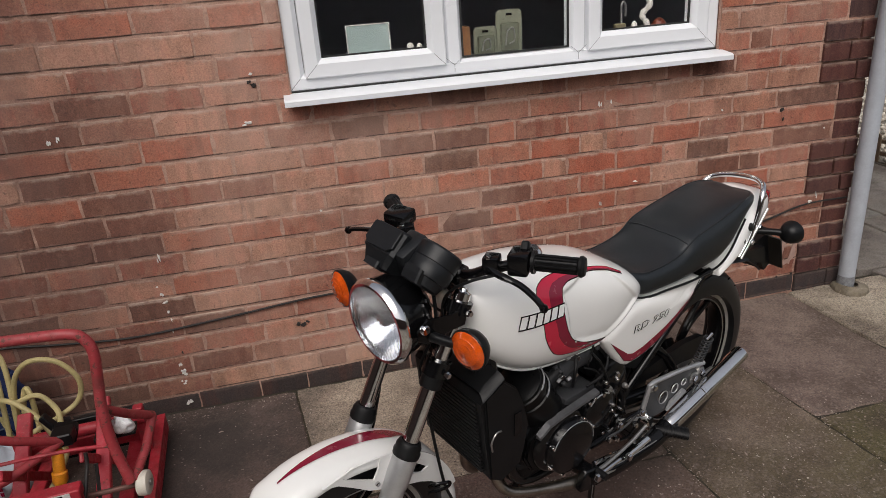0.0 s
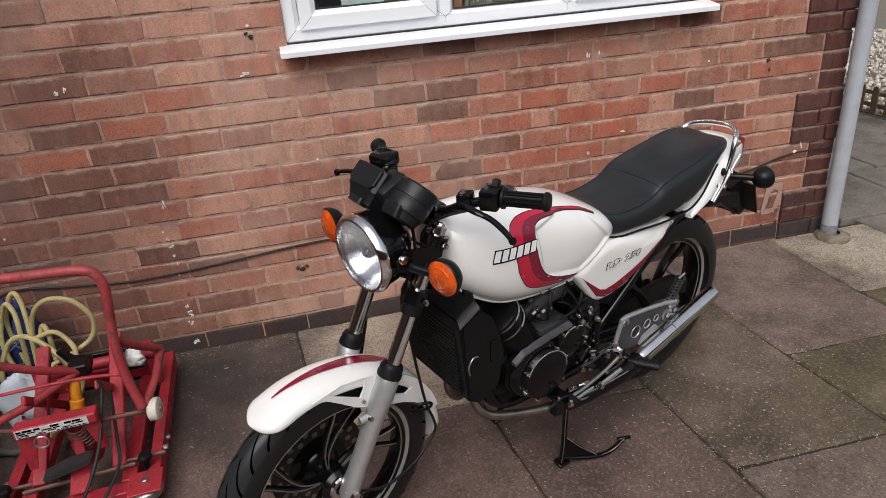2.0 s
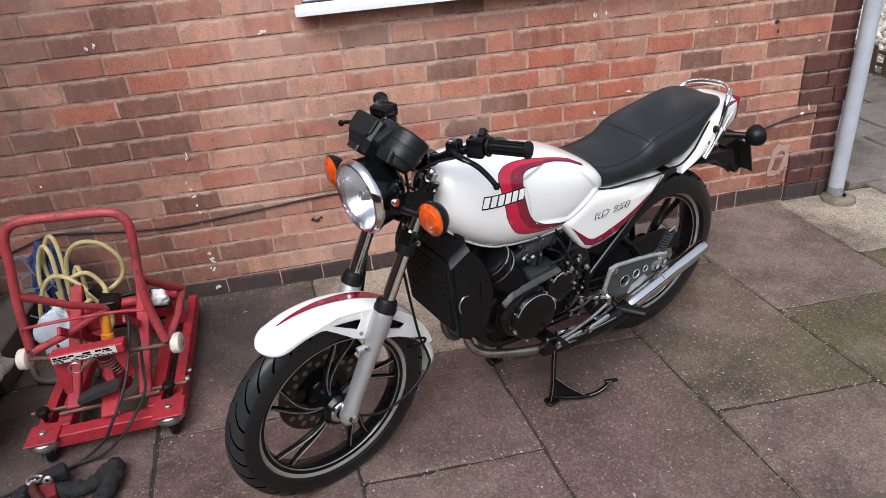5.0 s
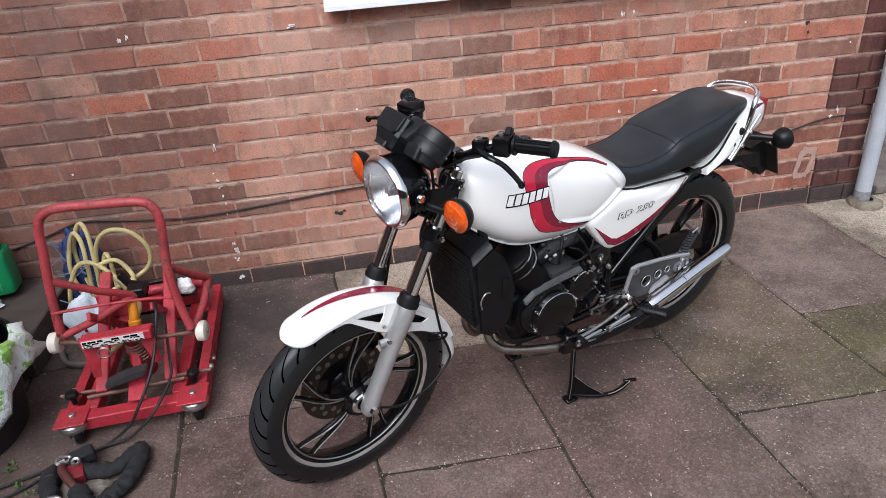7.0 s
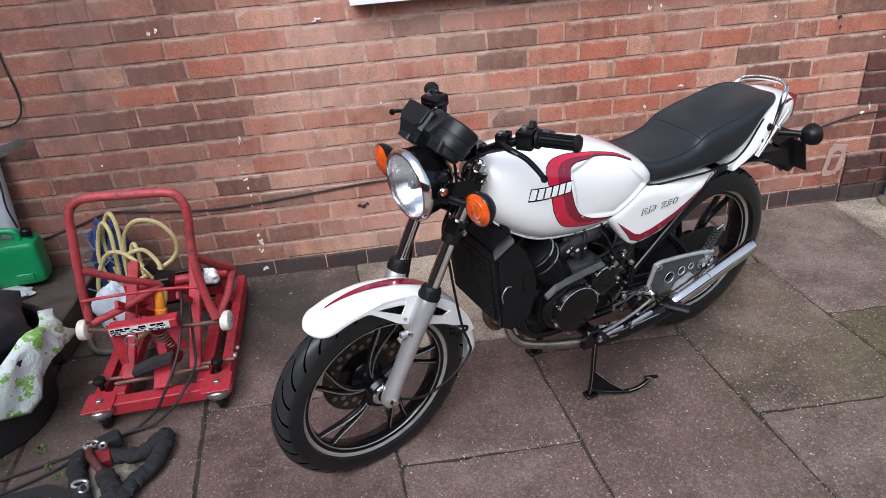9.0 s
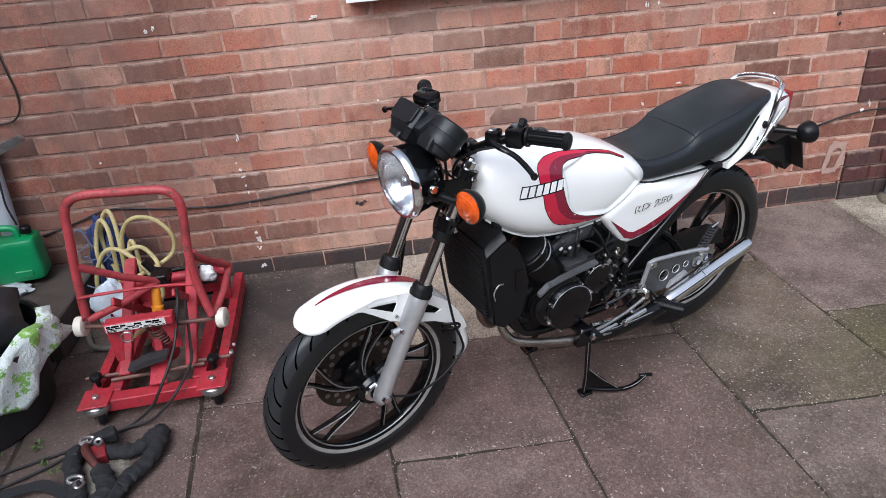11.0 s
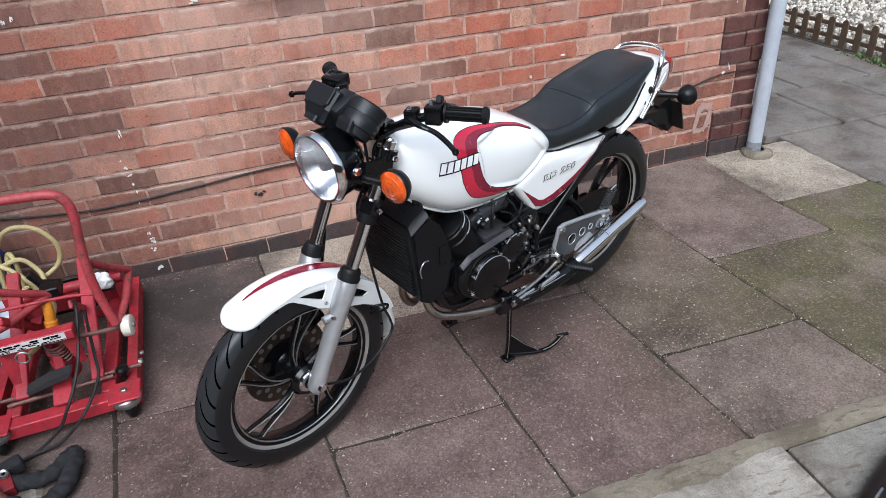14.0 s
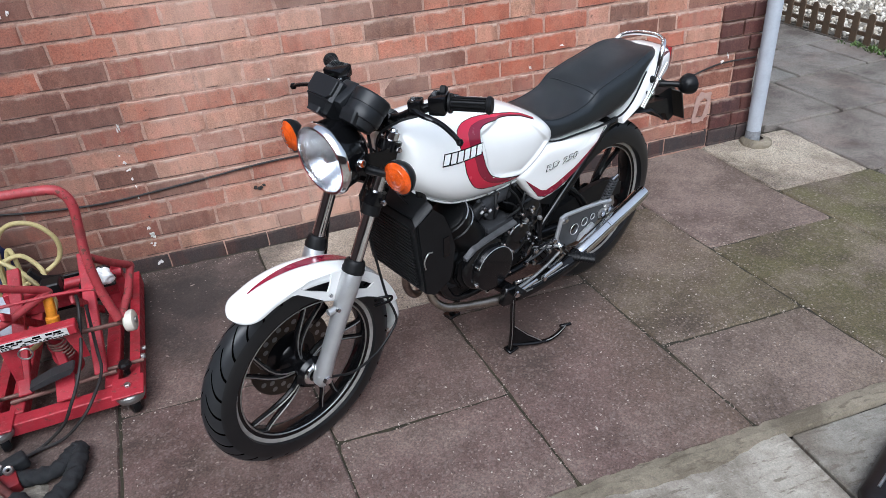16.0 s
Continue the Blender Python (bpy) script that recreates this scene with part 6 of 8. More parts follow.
# cable along the wall
M_CABLE = simple("black_cable", (0.016, 0.013, 0.012), 0.6)
cab = part("wall_cable", tube(smooth_path([(x, -0.007 - (0.012 if x > 2.74 else 0), z) for x, z in ((-0.90, 0.30), (-0.74, 0.345), (-0.585, 0.389), (-0.38, 0.368), (-0.12, 0.349), (0.22, 0.369), (0.60, 0.395), (1.1, 0.385), (1.7, 0.372), (2.2, 0.372), (2.5, 0.395), (2.72, 0.447), (2.81, 0.463), (2.97, 0.462))], 8), 0.0042, 7), M_CABLE, smooth=True)
tagged(cab, "black cable sagging along the brick wall", "cable")
cab2 = part("hanging_wire", tube(smooth_path([(-0.83, -0.006, 1.35), (-0.80, -0.006, 1.15), (-0.79, -0.008, 1.02), (-0.782, -0.008, 0.93), (-0.79, -0.012, 0.86), (-0.83, -0.012, 0.815), (-0.90, -0.008, 0.80)], 7), 0.004, 6), M_CABLE, smooth=True)
tagged(cab2, "thin dark wire hooked down the brick wall", "wire")

# ---- window ----
win = empty("window_1")
tagged(win, "white plastic casement window with three panes above a white sill", "window", kind="structure")
X0, X1, Z0, Z1, FY = WIN_X0 + 0.002, WIN_X1 - 0.002, 1.182, 2.098, 0.022


def profile_frame(name, x0, x1, z0, z1, w, y0, y1, parent):
    """Four mitred bars round an opening; the inside edge slopes back to the glass."""
    for (ax_, az), (bx, bz) in (((x0, z0), (x1, z0)), ((x1, z0), (x1, z1)), ((x1, z1), (x0, z1)), ((x0, z1), (x0, z0))):
        b = bmesh.new()
        cx, cz = (x0 + x1) / 2, (z0 + z1) / 2
        sx, sz = lambda x: 1 if x < cx else -1, lambda z: 1 if z < cz else -1
        rows = []
        for x, z in ((ax_, az), (bx, bz)):
            pt = lambda d, y: (x + sx(x) * d, y, z + sz(z) * d)
            rows.append([pt(0, y1), pt(0, y0 + 0.003), pt(0.003, y0), pt(w * 0.72, y0), pt(w * 0.78, y0 + 0.004), pt(w, y0 + 0.020), pt(w, y1)])
        add_loft(b, rows)
        part(name, b, M_UPVC, parent)


profile_frame("frame_bar", X0, X1, Z0, Z1, 0.058, FY, FY + 0.065, win)
for x in (1.180, 1.672):
    b = bmesh.new()
    w = 0.034
    add_loft(b, [[(x - w, FY + 0.06, z), (x - w, FY + 0.018, z), (x - w * 0.6, FY, z), (x + w * 0.6, FY, z), (x + w, FY + 0.018, z), (x + w, FY + 0.06, z)] for z in (Z0 + 0.04, Z1 - 0.04)])
    part("mullion", b, M_UPVC, win)
M_JOINT = simple("grey_joint_line", (0.20, 0.21, 0.22), 0.7)
for pts in (((X0 + 0.001, Z0 + 0.001), (X0 + 0.042, Z0 + 0.042)), ((X1 - 0.001, Z0 + 0.001), (X1 - 0.042, Z0 + 0.042)), ((1.148, Z0 + 0.062), (1.180, Z0 + 0.036)), ((1.212, Z0 + 0.062), (1.180, Z0 + 0.036)), ((1.180, Z0 + 0.036), (1.180, Z0 + 0.012)), ((1.640, Z0 + 0.062), (1.672, Z0 + 0.036)), ((1.704, Z0 + 0.062), (1.672, Z0 + 0.036)), ((1.672, Z0 + 0.036), (1.672, Z0 + 0.012))):
    part("mitre_joint", tube([(x, FY - 0.0003, z) for x, z in pts], 0.0008, 4), M_JOINT, win)
sashes = ((0.634, 1.146, True), (1.214, 1.638, False), (1.706, 2.212, True))
for a, b_, opening in sashes:
    zb = Z0 + (0.040 if opening else 0.058)
    if opening:
        sash = empty("casement")
        sash.parent = win
        profile_frame("sash_bar", a, b_, zb, Z1 - 0.045, 0.064, FY - 0.016, FY + 0.05, sash)
        gx0, gx1, gz0 = a + 0.064, b_ - 0.064, zb + 0.064
    else:
        sash, gx0, gx1, gz0 = win, a, b_, zb
    if opening:
        for xa, s_ in ((a, 1), (b_, -1)):
            part("mitre_joint", tube([(xa + s_ * 0.002, FY - 0.0162, zb + 0.002), (xa + s_ * 0.046, FY - 0.0162, zb + 0.046)], 0.0008, 4), M_JOINT, sash)
    for lo, hi in (((gx0, 0, gz0), (gx1, 0, gz0 + 0.006)), ((gx0, 0, gz0 + 0.006), (gx0 + 0.006, 0, Z1 - 0.11)), ((gx1 - 0.006, 0, gz0 + 0.006), (gx1, 0, Z1 - 0.11))):
        part("gasket", boxm((lo[0], FY + 0.012, lo[2]), (hi[0], FY + 0.020, hi[2])), M_GASKET, sash)
    pane = part("pane", boxm((gx0 - 0.005, FY + 0.020, gz0 - 0.005), (gx1 + 0.005, FY + 0.024, Z1 - 0.06)), M_GLASS, sash)
    pane.visible_shadow = False
b = bmesh.new()
add_loft(b, [[(x, 0.10, 1.176), (x, 0.02, 1.178), (x, -0.070, 1.166), (x, -0.079, 1.160), (x, -0.079, 1.143), (x, -0.070, 1.141), (x, -0.066, 1.150), (x, 0.02, 1.152), (x, 0.10, 1.152)] for x in (0.548, 2.280)])
sill = part("window_sill", b, M_UPVC, win)
part("sill_gap", boxm((X0, 0.012, 1.1775), (X1, 0.030, 1.1815)), M_GASKET, win)
part("sealant", tube([(X0 - 0.002, 0.012, z) for z in (1.16, 1.4, 1.7, 2.09)], 0.006, 6), M_MORTAR, win)
part("sealant", tube([(X1 + 0.002, 0.012, z) for z in (1.16, 1.4, 1.7, 2.09)], 0.006, 6), M_MORTAR, win)

# the dim room behind the glass and what stands on the inner sill
room = bmesh.new()
for lo, hi in (((-0.6, 2.6, 0.0), (3.0, 2.7, 2.5)), ((-0.7, 0.25, 0.0), (-0.6, 2.7, 2.5)), ((2.72, 0.25, 0.0), (2.75, 2.7, 2.5)), ((-0.7, 0.25, -0.05), (2.75, 2.7, 0.0)), ((-0.7, 0.25, 2.5), (2.75, 2.7, 2.55))):
    add_box(room, lo, hi)
tagged(part("room_walls", room, M_ROOM), "plain dim room behind the window", "room", kind="structure")
inner_sill = part("inner_sill", boxm((X0, 0.088, 1.190), (X1, 0.30, 1.215), 0.004), M_UPVC)
tagged(inner_sill, "white inner window sill", "sill", kind="structure")
SZ = 1.2155
M_CARD = simple("pale_green_card", (0.36, 0.45, 0.43), 0.35, vary=0.15, scale=5)
M_BROWN = simple("brown_cardboard", (0.30, 0.14, 0.06), 0.8)
M_BLISTER = simple("pale_packaging", (0.20, 0.21, 0.155), 0.3, vary=0.2, scale=20)
M_PALEW = simple("white_china", (0.7, 0.68, 0.63), 0.35)
card = part("picture_card", boxm((0.805, 0.135, SZ), (0.965, 0.141, SZ + 0.165), 0.001, pose(0, 0, 0)), M_CARD)
tagged(card, "pale green picture card leaning on the inner sill", "card")
part("card_edge", tube([(0.805, 0.134, SZ), (0.805, 0.134, SZ + 0.165), (0.965, 0.134, SZ + 0.165), (0.965, 0.134, SZ)], 0.003, 6), M_PALEW, card)
tagged(part("cardboard_box", boxm((1.225, 0.13, SZ), (1.275, 0.19, SZ + 0.125), 0.002), M_BROWN), "small brown cardboard box on the inner sill", "box")


def blister(x, w, h, name_label):
    p = empty("blister_pack", pose(x, 0.15, SZ))
    tagged(p, name_label, "packaging")
    c = 0.012
    part("card_back", plate([(-w / 2, 0), (w / 2, 0), (w / 2, h - c), (w / 2 - c, h), (-w / 2 + c, h), (-w / 2, h - c)], 0.003), M_BLISTER, p)
    part("clear_bubble", boxm((-w * 0.36, -0.016, h * 0.12), (w * 0.36, -0.0035, h * 0.72), 0.005), simple("cloudy_plastic", (0.14, 0.15, 0.11), 0.15), p)
    part("hang_slot", boxm((-0.012, -0.004, h - 0.022), (0.012, -0.0032, h - 0.014)), M_BLACK, p)
    part("tool_loop", tube(smooth_path([(-w * 0.2, -0.018, h * 0.25), (-w * 0.1, -0.018, h * 0.55), (w * 0.12, -0.018, h * 0.60), (w * 0.15, -0.018, h * 0.35), (-w * 0.05, -0.018, h * 0.28)], 5), 0.003, 6), M_STEEL, p)
    part("label_band", boxm((-w * 0.4, -0.0175, 0.006), (w * 0.4, -0.0168, h * 0.10)), M_PALEW, p)
    return p


blister(1.340, 0.095, 0.120, "pale blister pack with a small tool on the sill")
blister(1.437, 0.105, 0.175, "tall pale blister pack leaning on the sill")


def ornament(x, label, blobs, material):
    o = empty("ornament", pose(x, 0.14, SZ))
    tagged(o, label, "ornament")
    for i, (dx, dz, rx, rz) in enumerate(blobs):
        prof = [(0, rz)] + [(rx * math.sin(math.pi * k / 8), rz * math.cos(math.pi * k / 8)) for k in range(1, 8)] + [(0, -rz)]
        part("body", lathe(prof, pose(dx, 0, dz), 14), material, o, smooth=True)


ornament(1.035, "small white china figure on the inner sill", ((0, 0.03, 0.02, 0.03), (0.006, 0.072, 0.013, 0.015), (-0.015, 0.02, 0.012, 0.02)), M_PALEW)
ornament(1.080, "small round white china figure on the inner sill", ((0, 0.032, 0.018, 0.032), (-0.004, 0.07, 0.011, 0.012)), M_PALEW)
ornament(1.965, "little white ball on the inner sill", ((0, 0.045, 0.016, 0.045),), M_PALEW)
ornament(2.075, "dark red rounded ornament on the inner sill", ((0, 0.04, 0.036, 0.055), (0.04, 0.03, 0.02, 0.035)), simple("dark_red_glaze", (0.16, 0.04, 0.025), 0.3))
lock = part("padlock", boxm((1.875, 0.13, SZ), (1.925, 0.15, SZ + 0.085), 0.004), simple("brass", (0.42, 0.36, 0.22), 0.35, 0.8))
tagged(lock, "brass padlock with a dark shackle on the sill", "padlock")
part("shackle", tube(smooth_path([(1.908, 0.14, SZ + 0.08), (1.906, 0.14, SZ + 0.15), (1.915, 0.14, SZ + 0.165), (1.925, 0.14, SZ + 0.15), (1.925, 0.14, SZ + 0.11)], 5), 0.005, 8), M_STEEL, lock, smooth=True)
knot = part("rope_twist", tube(smooth_path([(2.00, 0.14, SZ + 0.01), (2.02, 0.135, SZ + 0.07), (2.005, 0.15, SZ + 0.11), (2.03, 0.135, SZ + 0.15), (2.015, 0.15, SZ + 0.19), (2.04, 0.14, SZ + 0.24)], 6), [0.011, 0.012, 0.013, 0.009, 0.012, 0.013] * 5 + [0.01], 8), M_PALEW, smooth=True)
tagged(knot, "twisted pale rope ornament behind the glass", "ornament")

# ---- the pole at the house corner ----
PX, PY, PZ = 2.992, -0.067, 0.033
pole = part("drain_pole", lathe([(0.0365, 0.0), (0.0355, 0.05), (0.0355, 2.7)], pose(PX, PY, PZ - 0.03), 32), M_POLE, smooth=True)
tagged(pole, "pale grey painted metal pipe set in mortar", "pipe")
# foot of the pipe, darker than the rest
part("pole_foot", lathe([(0.0368, 0.0), (0.0372, 0.01), (0.0368, 0.055), (0.0362, 0.058)], pose(PX, PY, PZ), 32), simple("darker_grey_paint", (0.20, 0.205, 0.215), 0.65, vary=0.5, scale=60, bump=0.4), pole, smooth=True)
rr = random.Random(3)
collar = lathe([(0.036, 0.020), (0.055, 0.018), (0.072, 0.012), (0.078, 0.004), (0.078, -0.030), (0, -0.030)], pose(PX + 0.006, PY - 0.022, PZ - 0.002), 28)
for v in collar.verts:
    v.co += Vector((rr.uniform(-.004, .004), rr.uniform(-.004, .004), rr.uniform(-.002, .002)))
part("mortar_collar", collar, M_EDGING, pole, "round mortar collar", smooth=True)

# ---- red lift jack ----
def red_paint(name, lo, hi, wear):
    k = Nodes(name)
    a = k.noise(6.0, 6.0, 0.65)
    s = k.noise(38.0, 6.0, 0.7)
    col = k.mix(k.ramp(a, [(0.35, 0.0), (0.7, 1.0)]), lo, hi)
    col = k.mix(k.ramp(k.noise(11.0, 5.0, 0.65), [(0.50, 0.0), (0.70, 0.55)]), col, (0.085, 0.035, 0.028))
    col = k.mix(k.ramp(k.noise(90.0, 4.0, 0.7), [(0.56, 0.0), (0.72, 0.4)]), col, (0.42, 0.17, 0.15))
    col = k.mix(k.ramp(s, [(wear, 0.0), (wear + 0.05, 0.9)]), col, (0.10, 0.05, 0.035))
    k.set(Base_Color=col, Roughness=k.ramp(s, [(0.4, 0.42), (0.65, 0.8)]))
    k.bump(s, 0.3, 0.001)
    return k.mat


M_DULL = simple("rust_stained_steel", (0.16, 0.085, 0.07), 0.55, 0.5, vary=0.4, scale=50, bump=0.2)
M_HOOP = red_paint("rubbed_red_paint", (0.32, 0.031, 0.039), (0.43, 0.058, 0.065), 0.57)
M_JACK = red_paint("chipped_red_paint", (0.31, 0.014, 0.026), (0.48, 0.026, 0.044), 0.61)
JACK = pose(-0.232, -0.915, 0, 0, 0, 4.0)
jack = empty("lift_jack", JACK)
tagged(jack, "red steel vehicle lift jack with a tubular handle", "jack")


def jp(name, b, material=None, parent=None, label="", smooth=False):
    return part(name, b, material or M_JACK, parent or jack, label, smooth)


def jw(x, y, z):
    """A place of the yard in the jack's own axes."""
    return JACK.inverted() @ Vector((x, y, z))


jp("front_bar", boxm((-0.165, -0.020, 0.045), (0.165, 0.030, 0.090), 0.003))
for s in (-1, 1):
    jp("side_arm", boxm((s * 0.140 - 0.022, 0.030, 0.050), (s * 0.140 + 0.022, 0.640, 0.095), 0.003))
    pl = jp("castor_plate", boxm((s * 0.190 - 0.048, -0.050, 0.090), (s * 0.190 + 0.048, 0.050, 0.097), 0.002))
    jp("plate_bolt", screw((s * 0.19, 0, 0.097), (s * 0.19, 0, 1), 0.011, 0.010), M_STEEL, pl)
    cw = jp("castor", lathe([(0.0, 0.013), (0.010, 0.014), (0.030, 0.012), (0.033, 0.006), (0.033, -0.006), (0.030, -0.012), (0.010, -0.014), (0.0, -0.013)], pose(s * 0.190, -0.012, 0.034, 0, 90, 25), 24), M_RUBBER, None, "black castor wheel", True)
    jp("castor_fork", lathe([(0.034, 0.089), (0.044, 0.082), (0.047, 0.072), (0.042, 0.058), (0.036, 0.056)], pose(s * 0.190, -0.008, 0), 20), M_STEEL, cw, smooth=True)
    for e in (-1, 1):
        jp("fork_cheek", boxm((s * 0.19 + e * 0.017 - 0.002, -0.03, 0.030), (s * 0.19 + e * 0.017 + 0.002, 0.012, 0.075)), M_STEEL, cw)
    kn = jp("knob", lathe([(0, 0.022), (0.016, 0.020), (0.021, 0.012), (0.020, 0.0), (0.010, -0.004), (0.008, -0.03)], pose(s * 0.195 - 0.005, 0.075, 0.120), 9), M_RUBBER, None, "black clamp knob")
# outer channel and rear frame
b = bmesh.new()
add_loft(b, [[(0.192, y, 0.02), (0.225, y, 0.02), (0.225, y, 0.085), (0.192, y, 0.085), (0.192, y, 0.080), (0.219, y, 0.080), (0.219, y, 0.026), (0.192, y, 0.026)] for y in (0.01, 0.755)])
jp("outer_channel", b)
b = bmesh.new()
add_loft(b, [[(-0.192, y, 0.02), (-0.225, y, 0.02), (-0.225, y, 0.085), (-0.192, y, 0.085)] for y in (0.05, 0.755)])
jp("outer_channel", b)
jp("rear_bar", boxm((-0.19, 0.60, 0.095), (0.19, 0.645, 0.155), 0.003))
jp("rear_tube", tube([(-0.16, 0.55, 0.215), (0.20, 0.55, 0.215)], 0.021, 16), None, None, "", True)
jp("rear_plate", boxm((-0.155, 0.640, 0.06), (0.16, 0.652, 0.205), 0.002), M_MATT)
jp("end_post", boxm((0.168, 0.540, 0.085), (0.200, 0.575, 0.255), 0.003))
jp("end_post", boxm((-0.20, 0.540, 0.085), (-0.168, 0.575, 0.235), 0.003))
jp("pad", boxm((0.06, 0.44, 0.222), (0.185, 0.50, 0.236), 0.003), M_RUBBER)
for s in (-1, 1):
    jp("link_arm", boxm((s * 0.112 - 0.020, -0.012, -0.012), (s * 0.112 + 0.020, 0.012, 0.455), 0.003, pose(0, 0.10, 0.11, -58)))
    jp("cross_arm", boxm((s * 0.10 - 0.006, -0.014, 0.0), (s * 0.10 + 0.006, 0.014, 0.42), 0.003, pose(0, 0.50, 0.10, 52)))
    jp("side_pin", tube([(s * 0.105, 0.10, 0.110), (s * 0.245, 0.10, 0.110)], 0.007, 10), M_DULL, None, "", True)
    jp("pin_bolt", screw((s * 0.226, 0.17, 0.075), (s * 1, 0.17, 0.075), 0.010, 0.014), M_STEEL)
    jp("pin_bolt", screw((s * 0.226, 0.24, 0.060), (s * 1, 0.24, 0.060), 0.008, 0.012), M_STEEL)
# top bar with a worn label
top = jp("top_bar", boxm((-0.110, 0.052, 0.305), (0.108, 0.096, 0.338), 0.003))
M_LABEL = simple("white_label", (0.62, 0.6, 0.58), 0.5, vary=0.2, scale=60)
jp("label_plate", boxm((-0.104, 0.0505, 0.309), (0.085, 0.0518, 0.335)), M_LABEL, top)
rl = random.Random(41)
for z0, z1 in ((0.3262, 0.3325), (0.3205, 0.3240), (0.3155, 0.3180), (0.3112, 0.3135)):
    x = -0.100
    while x < 0.072:
        w = rl.uniform(0.004, 0.026)
        if rl.random() < 0.72:
            jp("label_bar", boxm((x, 0.0492, z0), (min(x + w, 0.082), 0.0500, z1)), M_BLACK, top)
        x += w + rl.uniform(0.003, 0.006)
jp("top_web", plate([(-0.115, 0.338), (-0.060, 0.305), (-0.090, 0.18), (-0.112, 0.18)], 0.006, pose(0, 0.075, 0)))
jp("top_web", plate([(0.108, 0.338), (0.060, 0.305), (0.085, 0.20), (0.108, 0.20)], 0.006, pose(0, 0.075, 0)))
# bottle ram, spring, ring, pedal
ram = jp("hydraulic_ram", lathe([(0, 0.0), (0.036, 0.0), (0.036, 0.085), (0.028, 0.092), (0.028, 0.15), (0.016, 0.155), (0.016, 0.215), (0, 0.215)], pose(0.015, 0.20, 0.095, 24), 24), None, None, "red hydraulic ram", True)
coil = [Vector((0.032 * math.cos(k * 0.6), 0.032 * math.sin(k * 0.6), 0.0016 * k)) for k in range(64)]
jp("ram_spring", tube([pose(0.03, 0.155, 0.185, 24) @ v for v in coil], 0.0035, 6), M_DULL, ram, "", True)
jp("pull_ring", tube([Vector((-0.045 + 0.019 * math.cos(a), 0.046, 0.285 + 0.019 * math.sin(a))) for a in (2 * math.pi * k / 24 for k in range(25))], 0.0028, 6), M_STEEL, None, "steel pull ring", True)
jp("pedal", plate([(-0.075, 0.150), (0.045, 0.175), (0.060, 0.190), (0.055, 0.195), (-0.01, 0.186), (-0.078, 0.162)], 0.045, pose(0.0, 0.06, 0.0)), M_CARB, None, "dark worn foot pedal")
jp("foot_lever", boxm((-0.028, -0.05, -0.004), (0.028, 0.04, 0.004), 0.002, pose(0.012, 0.055, 0.125, 25)))
jp("foot_lever", boxm((-0.014, -0.01, -0.06), (0.014, 0.012, 0.06), 0.003, pose(0.020, 0.10, 0.165, -18)))
jp("cross_rod", tube([(-0.155, 0.075, 0.105), (0.16, 0.075, 0.112)], 0.007, 10), M_DULL, None, "", True)
jp("release_rod", tube(smooth_path([jw(-0.455, -0.76, 0.30), jw(-0.445, -0.76, 0.375), jw(-0.42, -0.76, 0.392), jw(-0.20, -0.75, 0.395), jw(-0.07, -0.75, 0.385), jw(-0.045, -0.75, 0.36), jw(-0.045, -0.75, 0.30)], 5), 0.0055, 8), None, None, "", True)
# handle hoop, braces and rollers
HOOP = [(-0.445, -0.755, 0.315), (-0.438, -0.745, 0.420), (-0.425, -0.74, 0.519), (-0.408, -0.74, 0.613), (-0.398, -0.74, 0.682), (-0.375, -0.74, 0.724), (-0.325, -0.74, 0.743), (-0.20, -0.74, 0.740), (-0.09, -0.74, 0.734), (-0.052, -0.74, 0.717), (-0.036, -0.74, 0.672), (-0.045, -0.74, 0.588), (-0.055, -0.745, 0.493), (-0.052, -0.75, 0.380), (-0.030, -0.765, 0.265)]
jp("handle_hoop", tube(smooth_path([jw(*p) for p in HOOP], 5), 0.0145, 14), M_HOOP, None, "red tubular push handle with worn paint", True)
for pts in (((-0.428, -0.74, 0.50), (-0.33, -0.66, 0.40), (-0.245, -0.58, 0.322)), ((-0.245, -0.58, 0.322), (-0.35, -0.70, 0.31), (-0.440, -0.76, 0.30)), ((-0.058, -0.742, 0.50), (-0.02, -0.66, 0.42), (0.018, -0.58, 0.352)), ((0.018, -0.58, 0.352), (0.002, -0.67, 0.30), (-0.025, -0.76, 0.262))):
    jp("handle_brace", tube([jw(*p) for p in pts], 0.013, 12), M_HOOP, None, "", True)
jp("brace_lug", boxm((-0.03, -0.03, -0.02), (0.03, 0.03, 0.02), 0.004, Matrix.Translation(jw(-0.245, -0.56, 0.325))), M_MATT)
for p, nm in (((-0.478, -0.745, 0.270), -1), ((-0.004, -0.745, 0.238), 1)):
    c = jw(*p)
    ro = jp("roller", lathe([(0.010, -0.017), (0.026, -0.018), (0.035, -0.013), (0.036, 0.0), (0.035, 0.013), (0.026, 0.018), (0.010, 0.017)], Matrix.Translation(c) @ pose(0, 0, 0, 0, 90, -8), 28), simple("aged_white_nylon", (0.62, 0.58, 0.50), 0.45, vary=0.15), None, "aged white nylon roller", True)
    jp("roller_bolt", lathe([(0, -0.022), (0.010, -0.021), (0.010, 0.021), (0, 0.022)], Matrix.Translation(c) @ pose(0, 0, 0, 0, 90, -8), 12), M_STEEL, ro)
jp("roller_axle", tube([jw(-0.478, -0.745, 0.270), jw(-0.34, -0.80, 0.285), jw(-0.20, -0.80, 0.27), jw(-0.004, -0.745, 0.238)], 0.008, 10), M_DULL, None, "", True)

